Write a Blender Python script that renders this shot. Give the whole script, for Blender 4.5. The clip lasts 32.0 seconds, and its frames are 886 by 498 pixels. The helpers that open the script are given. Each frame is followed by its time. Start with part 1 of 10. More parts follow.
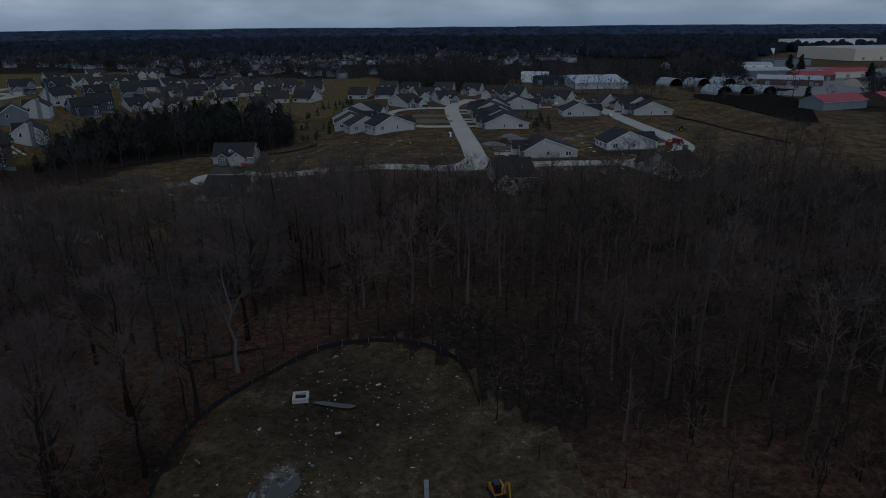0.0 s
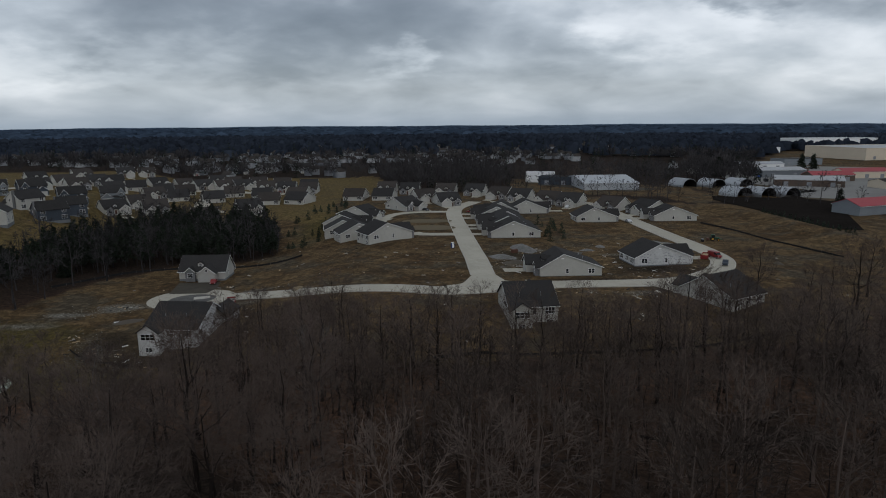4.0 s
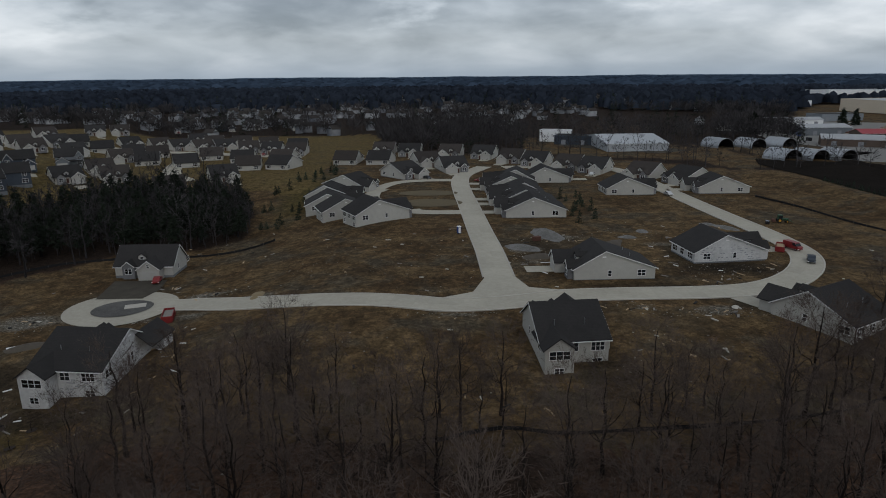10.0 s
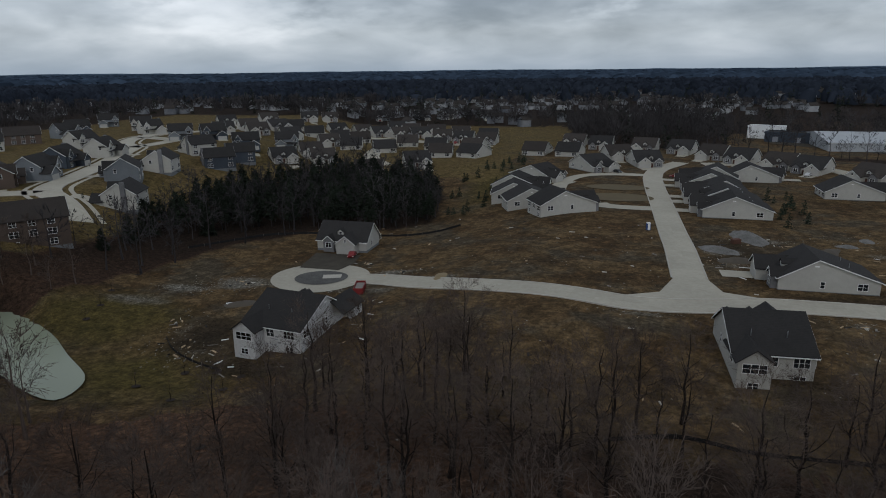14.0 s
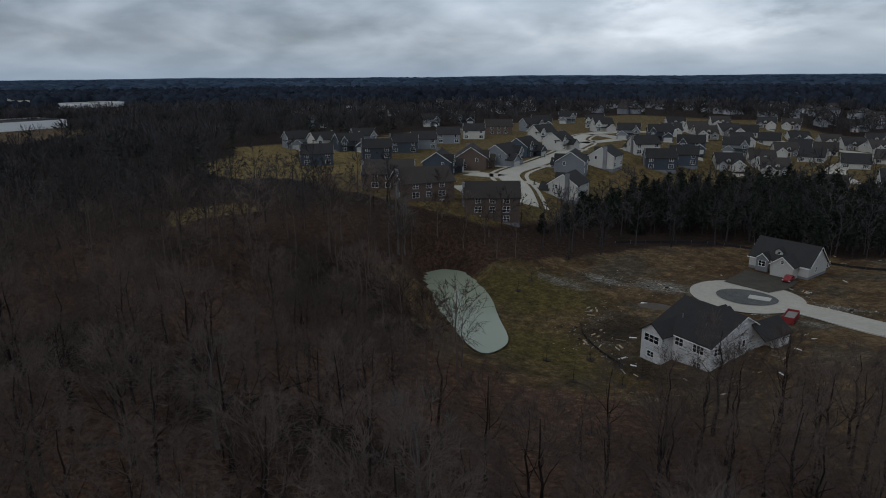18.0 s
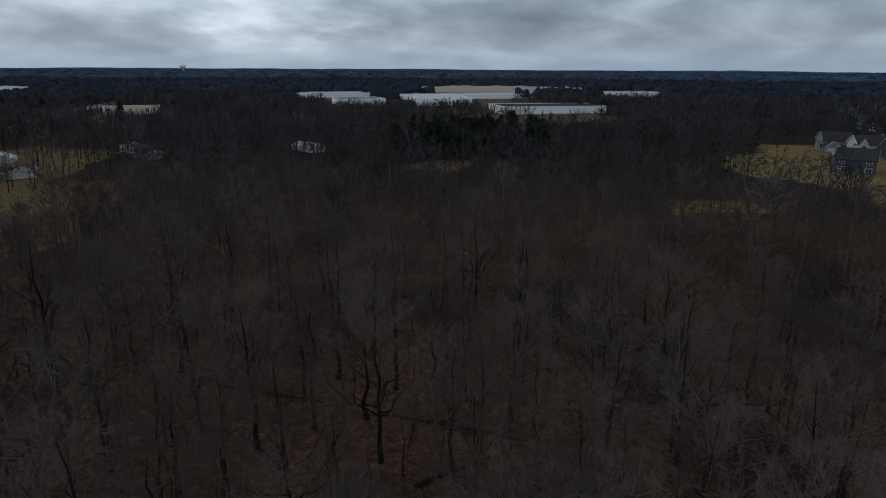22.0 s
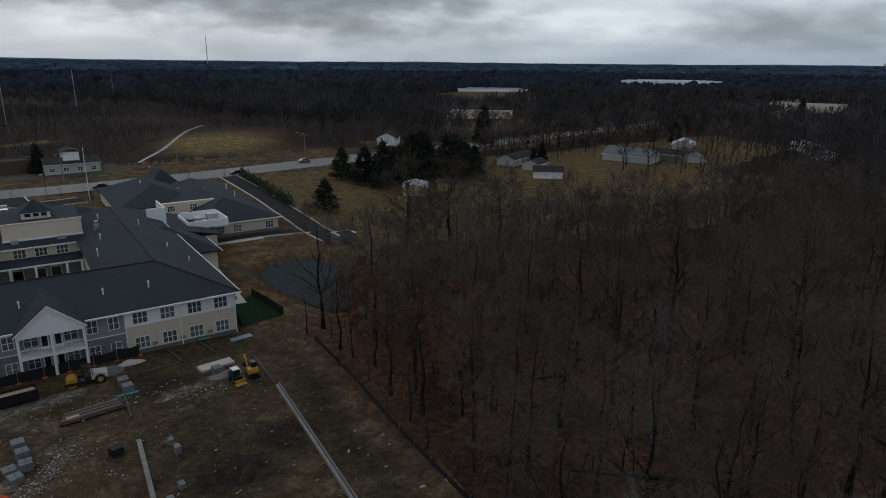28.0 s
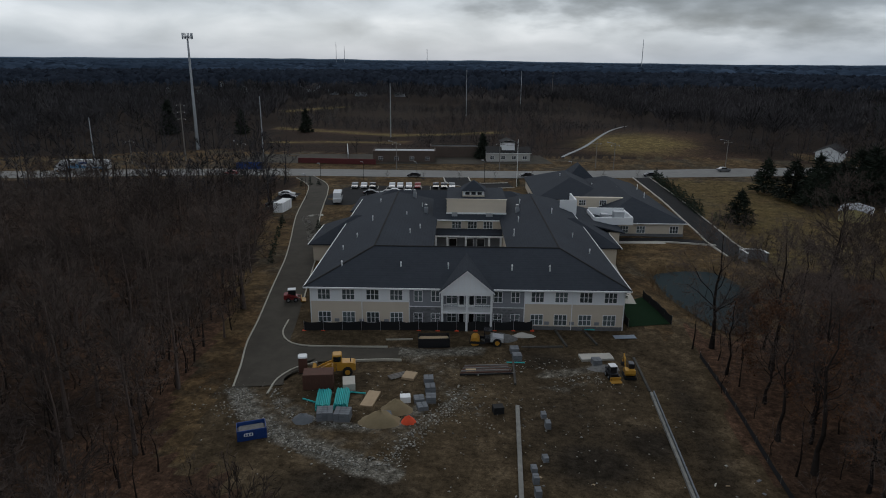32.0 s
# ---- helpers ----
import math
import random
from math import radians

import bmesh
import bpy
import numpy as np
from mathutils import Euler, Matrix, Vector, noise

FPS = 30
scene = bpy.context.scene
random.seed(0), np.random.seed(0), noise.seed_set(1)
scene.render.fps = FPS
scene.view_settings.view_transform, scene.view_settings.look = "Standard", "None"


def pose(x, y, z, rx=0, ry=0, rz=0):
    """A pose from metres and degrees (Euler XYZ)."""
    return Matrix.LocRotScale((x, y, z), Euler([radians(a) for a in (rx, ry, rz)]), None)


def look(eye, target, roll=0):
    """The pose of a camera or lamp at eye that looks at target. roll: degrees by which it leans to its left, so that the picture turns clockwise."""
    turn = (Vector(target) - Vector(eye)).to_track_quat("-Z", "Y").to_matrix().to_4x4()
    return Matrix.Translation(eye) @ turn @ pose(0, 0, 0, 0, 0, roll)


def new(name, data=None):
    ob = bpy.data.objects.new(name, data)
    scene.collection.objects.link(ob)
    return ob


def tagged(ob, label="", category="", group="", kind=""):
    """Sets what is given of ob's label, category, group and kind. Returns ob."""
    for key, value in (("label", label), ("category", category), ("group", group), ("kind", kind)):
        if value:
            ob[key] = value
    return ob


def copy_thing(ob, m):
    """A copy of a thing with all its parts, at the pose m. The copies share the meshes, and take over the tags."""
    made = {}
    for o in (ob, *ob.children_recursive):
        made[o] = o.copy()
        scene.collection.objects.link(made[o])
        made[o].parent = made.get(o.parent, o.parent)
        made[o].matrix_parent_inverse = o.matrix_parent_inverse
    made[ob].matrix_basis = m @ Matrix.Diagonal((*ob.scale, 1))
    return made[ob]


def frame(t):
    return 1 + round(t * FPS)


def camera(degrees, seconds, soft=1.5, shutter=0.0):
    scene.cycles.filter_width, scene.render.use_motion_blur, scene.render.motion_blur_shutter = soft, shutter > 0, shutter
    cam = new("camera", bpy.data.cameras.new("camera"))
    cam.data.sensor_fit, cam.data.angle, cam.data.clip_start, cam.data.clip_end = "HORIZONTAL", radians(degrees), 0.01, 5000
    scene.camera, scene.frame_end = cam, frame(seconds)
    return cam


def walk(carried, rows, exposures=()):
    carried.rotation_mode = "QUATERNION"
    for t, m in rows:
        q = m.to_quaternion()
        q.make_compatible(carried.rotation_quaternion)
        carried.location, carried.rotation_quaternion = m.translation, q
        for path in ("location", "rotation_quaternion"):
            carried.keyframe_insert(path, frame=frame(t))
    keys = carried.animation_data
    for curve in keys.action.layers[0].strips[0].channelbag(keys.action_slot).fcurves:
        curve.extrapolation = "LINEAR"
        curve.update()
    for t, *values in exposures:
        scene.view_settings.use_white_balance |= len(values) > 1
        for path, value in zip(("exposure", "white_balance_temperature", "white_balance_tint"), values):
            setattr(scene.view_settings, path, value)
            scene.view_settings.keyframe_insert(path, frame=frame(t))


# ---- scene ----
cam = camera(68.4, 32.0, soft=1.0)
PATH = [
    (0, (0.325, -90.708, 40.146), (0.324, -88.8172, 39.4941), -0.5),
    (0.5, (0.148, -86.459, 40.591), (0.1523, -84.5291, 40.0656), -0.4),
    (1, (0.087, -82.046, 40.855), (0.0878, -80.0854, 40.4601), -0.4),
    (1.5, (0.076, -77.601, 40.895), (0.079, -75.6376, 40.5142), -0.3),
    (2, (0.063, -72.999, 40.874), (0.0643, -71.0354, 40.4943), -0.4),
    (2.5, (0.032, -68.262, 40.917), (0.0341, -66.2986, 40.5363), -0.4),
    (3, (0.056, -62.861, 40.936), (0.0577, -60.898, 40.5531), -0.3),
    (3.5, (0.185, -57.296, 40.863), (0.1836, -55.3324, 40.4835), -0.4),
    (5.5, (0.703, -32.998, 40.688), (0.6974, -31.0346, 40.3068), -0.4),
    (6, (0.652, -26.499, 40.816), (0.646, -24.5358, 40.4339), -0.5),
    (6.5, (0.551, -20.555, 41.067), (0.5439, -18.592, 40.6842), -0.5),
    (7, (0.465, -14.041, 41.392), (0.4593, -12.0776, 41.0106), -0.4),
    (7.5, (0.414, -9.321, 41.657), (0.4082, -7.3576, 41.2758), -0.4),
    (8, (0.414, -5.285, 41.771), (0.4113, -3.3215, 41.3906), -0.5),
    (8.5, (0.452, -2.987, 41.741), (0.4493, -1.0232, 41.3619), -0.5),
    (9, (0.477, -1.438, 41.618), (0.4731, 0.5057, 41.1468), -0.5),
    (9.5, (0.496, -0.993, 41.465), (0.492, 0.9393, 40.9492), -0.5),
    (10, (0.507, -0.857, 41.292), (0.4894, 1.0742, 40.7732), -0.5),
    (10.5, (0.448, -1.06, 41.1), (0.3926, 0.8702, 40.5803), -0.47),
    (11, (0.366, -0.951, 40.905), (0.2553, 0.9777, 40.3866), -0.39),
    (11.5, (0.32, -0.861, 40.755), (0.1533, 1.0623, 40.2313), -0.39),
    (12, (0.284, -0.799, 40.634), (0.0643, 1.1178, 40.1077), -0.4),
    (12.5, (0.244, -0.722, 40.513), (-0.0287, 1.1867, 39.9823), -0.41),
    (13, (0.203, -0.63, 40.396), (-0.1625, 1.2627, 39.8631), -0.45),
    (13.5, (0.161, -0.525, 40.288), (-0.3016, 1.3462, 39.7533), -0.56),
    (15.5, (0.043, -0.096, 39.999), (-0.8791, 1.5978, 39.4678), -0.56),
    (16, (0.039, -0.021, 39.966), (-1.0315, 1.5838, 39.4381), -0.69),
    (16.5, (0.05, 0.036, 39.947), (-1.1594, 1.5397, 39.4219), -0.73),
    (17, (0.078, 0.079, 39.937), (-1.25, 1.4799, 39.4144), -0.69),
    (17.5, (0.122, 0.114, 39.934), (-1.3203, 1.3977, 39.4137), -0.64),
    (18, (0.181, 0.147, 39.933), (-1.3885, 1.2732, 39.4144), -0.45),
    (18.5, (0.252, 0.185, 39.931), (-1.4219, 1.1495, 39.4112), -0.28),
    (19, (0.33, 0.232, 39.923), (-1.4239, 1.0391, 39.4011), -0.12),
    (19.5, (0.412, 0.291, 39.906), (-1.4041, 0.9435, 39.3823), 0.01),
    (20, (0.493, 0.361, 39.878), (-1.3732, 0.8515, 39.3524), 0.08),
    (20.5, (0.567, 0.441, 39.839), (-1.335, 0.7631, 39.3101), 0.24),
    (21, (0.629, 0.526, 39.788), (-1.2939, 0.673, 39.256), 0.29),
    (21.5, (0.674, 0.613, 39.725), (-1.2521, 0.5602, 39.1906), 0.28),
    (22, (0.701, 0.695, 39.652), (-1.2082, 0.4398, 39.1144), 0.3),
    (22.5, (0.707, 0.769, 39.57), (-1.1712, 0.3422, 39.0316), 0.37),
    (23, (0.692, 0.83, 39.481), (-1.1472, 0.2581, 38.9415), 0.45),
    (23.5, (0.656, 0.878, 39.388), (-1.1331, 0.1664, 38.8457), 0.49),
    (24, (0.602, 0.91, 39.292), (-1.1256, 0.0623, 38.7468), 0.49),
    (24.5, (0.533, 0.928, 39.196), (-1.1171, -0.0601, 38.6479), 0.47),
    (25, (0.454, 0.933, 39.102), (-1.1146, -0.1796, 38.552), 0.44),
    (25.5, (0.368, 0.926, 39.012), (-1.1094, -0.3036, 38.461), 0.41),
    (27.5, (0.042, 0.844, 38.72), (-0.9933, -0.7745, 38.1633), 0.41),
    (28, (-0.022, 0.82, 38.667), (-0.9268, -0.8743, 38.1104), 0.44),
    (28.5, (-0.076, 0.798, 38.622), (-0.843, -0.963, 38.0651), 0.47),
    (29, (-0.12, 0.778, 38.584), (-0.728, -1.0442, 38.0266), 0.5),
    (29.5, (-0.155, 0.759, 38.552), (-0.5947, -1.1104, 37.9944), 0.52),
    (30, (-0.182, 0.742, 38.526), (-0.452, -1.1594, 37.9679), 0.54),
    (30.5, (-0.202, 0.726, 38.504), (-0.3204, -1.1906, 37.946), 0.54),
    (31, (-0.217, 0.712, 38.485), (-0.2429, -1.2086, 37.9272), 0.52),
    (31.5, (-0.228, 0.698, 38.468), (-0.0537, -1.2142, 37.9106), 0.49),
    (32, (-0.238, 0.686, 38.453), (0.0084, -1.2186, 37.8951), 0.48),
]
EXPOSURES = [(0, -0.84, 5300, 10), (0.5, -0.4, 5740, 10), (1.0, -0.08, 5990, 10), (1.5, -0.03, 6190, 10), (9, -0.03, 6290, 10), (14, -0.03, 6200, 10), (18, -0.03, 6000, 10), (25, -0.05, 5900, 10), (28, -0.04, 6150, 10), (32, 0.0, 6250, 10)]
walk(cam, [(t, look(eye, target, roll)) for t, eye, target, roll in PATH], EXPOSURES)

# ---------------------------------------------------------------- sky, sun
SUN_ELEV, SUN_AZ = 38.0, 170.0      # degrees; azimuth counted from +y towards +x
world = bpy.data.worlds.new("overcast_sky")
scene.world = world
world.use_nodes = True
wt = world.node_tree
wt.nodes.clear()


def wnode(kind, **props):
    n = wt.nodes.new(kind)
    for key, value in props.items():
        if key == "op":
            n.operation = value
        elif key == "ins":
            for i, v in value.items():
                n.inputs[i].default_value = v
    return n


def wlink(a, b):
    wt.links.new(a, b)


sky = wnode("ShaderNodeTexSky")
sky.sky_type = 'NISHITA'
sky.sun_disc = False
sky.sun_elevation = radians(SUN_ELEV)
sky.sun_rotation = radians(SUN_AZ)
tc = wnode("ShaderNodeTexCoord")
sep = wnode("ShaderNodeSeparateXYZ")
wlink(tc.outputs["Generated"], sep.inputs[0])
up = wnode("ShaderNodeMath", op='MAXIMUM', ins={1: 0.0})
wlink(sep.outputs["Z"], up.inputs[0])
lift = wnode("ShaderNodeMath", op='ADD', ins={1: 0.30})
wlink(up.outputs[0], lift.inputs[0])
flat = wnode("ShaderNodeVectorMath", op='DIVIDE')
comb = wnode("ShaderNodeCombineXYZ")
for i in range(3):
    wlink(lift.outputs[0], comb.inputs[i])
wlink(tc.outputs["Generated"], flat.inputs[0])
wlink(comb.outputs[0], flat.inputs[1])
cloud = wnode("ShaderNodeTexNoise", ins={"Scale": 2.6, "Detail": 5.0, "Roughness": 0.45, "Distortion": 0.25})
drift = wnode("ShaderNodeVectorMath", op='ADD', ins={1: (5.3, 2.2, 0.0)})
wlink(flat.outputs[0], drift.inputs[0])
wlink(drift.outputs[0], cloud.inputs["Vector"])
broad = wnode("ShaderNodeTexNoise", ins={"Scale": 1.0, "Detail": 2.0, "Roughness": 0.45})
wlink(drift.outputs[0], broad.inputs["Vector"])
summed = wnode("ShaderNodeMath", op='MULTIPLY_ADD', ins={1: 0.35})
wlink(broad.outputs["Fac"], summed.inputs[0])
wlink(cloud.outputs["Fac"], summed.inputs[2])
weight = wnode("ShaderNodeMath", op='MULTIPLY_ADD', ins={1: 0.42, 2: 0.56})
wlink(summed.outputs[0], weight.inputs[0])
# banks and breaks of the cloud deck: azimuth from north to the east, elevation, reach, weight
BANKS = ((-25, 8.8, 0.30, -0.11), (-14, 9.6, 0.24, -0.09), (0, 8.2, 0.24, -0.09), (9, 5.4, 0.16, -0.04), (-33, 4.6, 0.18, 0.10), (-3, 5.4, 0.08, 0.10), (18.5, 7.4, 0.18, 0.13), (-12, 4.6, 0.16, -0.04), (4, 3.0, 0.34, -0.05),
         (23.7, 8.6, 0.07, -0.15), (31, 10.2, 0.20, -0.12), (-26, 4.3, 0.08, -0.07), (-78, 2.2, 0.42, -0.11), (-54, 1.4, 0.26, -0.06), (-38, 6.4, 0.09, -0.09), (-113, 3.8, 0.13, 0.09), (33, 4.5, 0.18, 0.08),
         (-139, 4.6, 0.20, 0.03), (-97, 3.2, 0.22, -0.08), (-163, 6.0, 0.28, -0.24), (-143, 2.9, 0.11, 0.04), (-156, 3.0, 0.2, -0.06), (178, 2.6, 0.24, 0.03), (-124, 2.0, 0.20, -0.09), (-178, 6.4, 0.22, -0.2), (146, 3.8, 0.24, 0.0), (160, 7.4, 0.22, -0.10))
swirl = wnode("ShaderNodeTexNoise", ins={"Scale": 5.0, "Detail": 5.0, "Roughness": 0.52})
wlink(drift.outputs[0], swirl.inputs["Vector"])
shift = wnode("ShaderNodeVectorMath", op='SUBTRACT', ins={1: (0.5, 0.5, 0.5)})
wlink(swirl.outputs["Color"], shift.inputs[0])
ragged = wnode("ShaderNodeVectorMath", op='SCALE', ins={"Scale": 0.34})
wlink(shift.outputs[0], ragged.inputs[0])
tall = wnode("ShaderNodeVectorMath", op='MULTIPLY', ins={1: (1.0, 1.0, 3.2)})
wlink(tc.outputs["Generated"], tall.inputs[0])
bent = wnode("ShaderNodeVectorMath", op='ADD')
wlink(tall.outputs[0], bent.inputs[0])
wlink(ragged.outputs[0], bent.inputs[1])
tone = weight.outputs[0]
for b_az, b_el, reach, amount in BANKS:
    q, p = radians(b_az), radians(b_el)
    far_off = wnode("ShaderNodeVectorMath", op='DISTANCE', ins={1: (math.sin(q) * math.cos(p), math.cos(q) * math.cos(p), 3.2 * math.sin(p))})
    wlink(bent.outputs[0], far_off.inputs[0])
    lobe = wnode("ShaderNodeMapRange", ins={1: reach * 1.15, 2: reach * 0.15, 3: 0.0, 4: amount})
    lobe.interpolation_type = 'SMOOTHSTEP'
    wlink(far_off.outputs["Value"], lobe.inputs[0])
    total = wnode("ShaderNodeMath", op='ADD')
    wlink(tone, total.inputs[0])
    wlink(lobe.outputs[0], total.inputs[1])
    tone = total.outputs[0]
ramp = wnode("ShaderNodeValToRGB")
cr = ramp.color_ramp
cr.elements[0].position, cr.elements[0].color = 0.56, (0.120, 0.138, 0.162, 1)
cr.elements[1].position, cr.elements[1].color = 1.02, (0.78, 0.80, 0.82, 1)
e = cr.elements.new(0.70)
e.color = (0.235, 0.262, 0.295, 1)
e = cr.elements.new(0.84)
e.color = (0.46, 0.495, 0.53, 1)
wlink(tone, ramp.inputs[0])
# a grey veil of thick air towards the horizon
veil = wnode("ShaderNodeMapRange", ins={1: -0.005, 2: 0.05, 3: 0.8, 4: 0.0})
wlink(sep.outputs["Z"], veil.inputs[0])
veilmix = wnode("ShaderNodeMix")
veilmix.data_type = 'RGBA'
wlink(veil.outputs[0], veilmix.inputs["Factor"])
wlink(ramp.outputs[0], veilmix.inputs[6])
veilmix.inputs[7].default_value = (0.27, 0.335, 0.41, 1)
# brighter cloud on the sun's side
glow = wnode("ShaderNodeVectorMath", op='DOT_PRODUCT')
wlink(tc.outputs["Generated"], glow.inputs[0])
glow.inputs[1].default_value = (math.sin(radians(SUN_AZ)), math.cos(radians(SUN_AZ)), 0.2)
gain = wnode("ShaderNodeMapRange", ins={1: -1.0, 2: 1.0, 3: 0.98, 4: 1.06})
wlink(glow.outputs["Value"], gain.inputs[0])
# the unseen sky overhead is dimmed to lower the light on the ground
overhead_dim = wnode("ShaderNodeMapRange", ins={1: 0.22, 2: 0.6, 3: 1.0, 4: 0.74})
wlink(sep.outputs["Z"], overhead_dim.inputs[0])
both = wnode("ShaderNodeMath", op='MULTIPLY')
wlink(gain.outputs[0], both.inputs[0])
wlink(overhead_dim.outputs[0], both.inputs[1])
lit = wnode("ShaderNodeVectorMath", op='SCALE')
wlink(veilmix.outputs[2], lit.inputs[0])
wlink(both.outputs[0], lit.inputs["Scale"])
skygain = wnode("ShaderNodeMix")
skygain.data_type = 'RGBA'
skygain.blend_type = 'ADD'
skygain.inputs["Factor"].default_value = 0.012
wlink(lit.outputs[0], skygain.inputs[6])
wlink(sky.outputs[0], skygain.inputs[7])
bg = wnode("ShaderNodeBackground", ins={"Strength": 1.0})
wlink(skygain.outputs[2], bg.inputs[0])
wout = wnode("ShaderNodeOutputWorld")
wlink(bg.outputs[0], wout.inputs[0])

sun = new("sun", bpy.data.lights.new("sun", 'SUN'))
sun.data.energy = 0.4
sun.data.angle = radians(18)
sun.data.color = (1.0, 0.95, 0.88)
az, el = radians(SUN_AZ), radians(SUN_ELEV)
sun.matrix_world = look((0, 0, 300), (-math.sin(az) * math.cos(el) * 100, -math.cos(az) * math.cos(el) * 100, 300 - math.sin(el) * 100))

# ---------------------------------------------------------------- materials


def material(name, base, dark=None, scale=1.0, rough=0.85, bump=0.0, bump_scale=None, metal=0.0, vary=0.0, amount=0.6, stain=0.0, stain_scale=None, spec=0.3):
    """A surface with grain and stains: two noises mix base with dark, vary shifts each object a little."""
    m = bpy.data.materials.new(name)
    m.use_nodes = True
    nt = m.node_tree
    b = nt.nodes["Principled BSDF"]
    b.inputs["Roughness"].default_value = rough
    b.inputs["Metallic"].default_value = metal
    b.inputs["Specular IOR Level"].default_value = spec
    dark = dark or tuple(c * 0.6 for c in base)
    co = nt.nodes.new("ShaderNodeTexCoord")
    n1 = nt.nodes.new("ShaderNodeTexNoise")
    n1.inputs["Scale"].default_value = scale
    n1.inputs["Detail"].default_value = 6
    n1.inputs["Roughness"].default_value = 0.65
    nt.links.new(co.outputs["Object"], n1.inputs["Vector"])
    n2 = nt.nodes.new("ShaderNodeTexNoise")
    n2.inputs["Scale"].default_value = stain_scale or scale * 0.13
    n2.inputs["Detail"].default_value = 3
    nt.links.new(co.outputs["Object"], n2.inputs["Vector"])
    ad = nt.nodes.new("ShaderNodeMath")
    ad.operation = 'MULTIPLY_ADD'
    ad.inputs[1].default_value = 0.8
    nt.links.new(n2.outputs["Fac"], ad.inputs[0])
    nt.links.new(n1.outputs["Fac"], ad.inputs[2])
    mr = nt.nodes.new("ShaderNodeMapRange")
    mr.inputs[1].default_value, mr.inputs[2].default_value = 0.65, 1.15
    mr.inputs[3].default_value, mr.inputs[4].default_value = 0.0, amount
    nt.links.new(ad.outputs[0], mr.inputs[0])
    mx = nt.nodes.new("ShaderNodeMix")
    mx.data_type = 'RGBA'
    nt.links.new(mr.outputs[0], mx.inputs["Factor"])
    mx.inputs[6].default_value = (*base, 1)
    mx.inputs[7].default_value = (*dark, 1)
    out = mx.outputs[2]
    if vary:
        oi = nt.nodes.new("ShaderNodeObjectInfo")
        hs = nt.nodes.new("ShaderNodeHueSaturation")
        r = nt.nodes.new("ShaderNodeMapRange")
        r.inputs[3].default_value, r.inputs[4].default_value = 1 - vary, 1 + vary
        nt.links.new(oi.outputs["Random"], r.inputs[0])
        nt.links.new(r.outputs[0], hs.inputs["Value"])
        nt.links.new(out, hs.inputs["Color"])
        out = hs.outputs[0]
    nt.links.new(out, b.inputs["Base Color"])
    if bump:
        n3 = nt.nodes.new("ShaderNodeTexNoise")
        n3.inputs["Scale"].default_value = bump_scale or scale * 3
        n3.inputs["Detail"].default_value = 5
        nt.links.new(co.outputs["Object"], n3.inputs["Vector"])
        bp = nt.nodes.new("ShaderNodeBump")
        bp.inputs["Strength"].default_value = bump
        bp.inputs["Distance"].default_value = 0.05
        nt.links.new(n3.outputs["Fac"], bp.inputs["Height"])
        nt.links.new(bp.outputs[0], b.inputs["Normal"])
    return m


def toned(m):
    """Each tree of a wood has its own shade of twig, held in the mesh."""
    nt = m.node_tree
    b = nt.nodes["Principled BSDF"]
    src = b.inputs["Base Color"].links[0].from_socket
    own = nt.nodes.new("ShaderNodeAttribute")
    own.attribute_name = "tone"
    one = nt.nodes.new("ShaderNodeMath")
    one.operation = 'ADD'
    one.inputs[1].default_value = 1.0
    nt.links.new(own.outputs["Fac"], one.inputs[0])
    sc = nt.nodes.new("ShaderNodeVectorMath")
    sc.operation = 'SCALE'
    nt.links.new(src, sc.inputs[0])
    nt.links.new(one.outputs[0], sc.inputs["Scale"])
    nt.links.new(sc.outputs[0], b.inputs["Base Color"])
    return m


def banded(m, count, depth=0.35, axis="Z", joint=(0.5, 0.5, 0.5), share=0.12):
    """Courses, laps or ribs on a material: thin darker lines across one axis of the object."""
    nt = m.node_tree
    b = nt.nodes["Principled BSDF"]
    co = nt.nodes.new("ShaderNodeTexCoord")
    sx = nt.nodes.new("ShaderNodeSeparateXYZ")
    nt.links.new(co.outputs["Object"], sx.inputs[0])
    mu = nt.nodes.new("ShaderNodeMath")
    mu.operation = 'MULTIPLY'
    mu.inputs[1].default_value = count
    nt.links.new(sx.outputs[axis], mu.inputs[0])
    fr = nt.nodes.new("ShaderNodeMath")
    fr.operation = 'FRACT'
    nt.links.new(mu.outputs[0], fr.inputs[0])
    lt = nt.nodes.new("ShaderNodeMath")
    lt.operation = 'LESS_THAN'
    lt.inputs[1].default_value = share
    nt.links.new(fr.outputs[0], lt.inputs[0])
    sc = nt.nodes.new("ShaderNodeMath")
    sc.operation = 'MULTIPLY'
    sc.inputs[1].default_value = depth
    nt.links.new(lt.outputs[0], sc.inputs[0])
    mx = nt.nodes.new("ShaderNodeMix")
    mx.data_type = 'RGBA'
    mx.blend_type = 'MULTIPLY'
    src = b.inputs["Base Color"].links[0].from_socket
    nt.links.new(sc.outputs[0], mx.inputs["Factor"])
    nt.links.new(src, mx.inputs[6])
    mx.inputs[7].default_value = (*joint, 1)
    nt.links.new(mx.outputs[2], b.inputs["Base Color"])
    return m


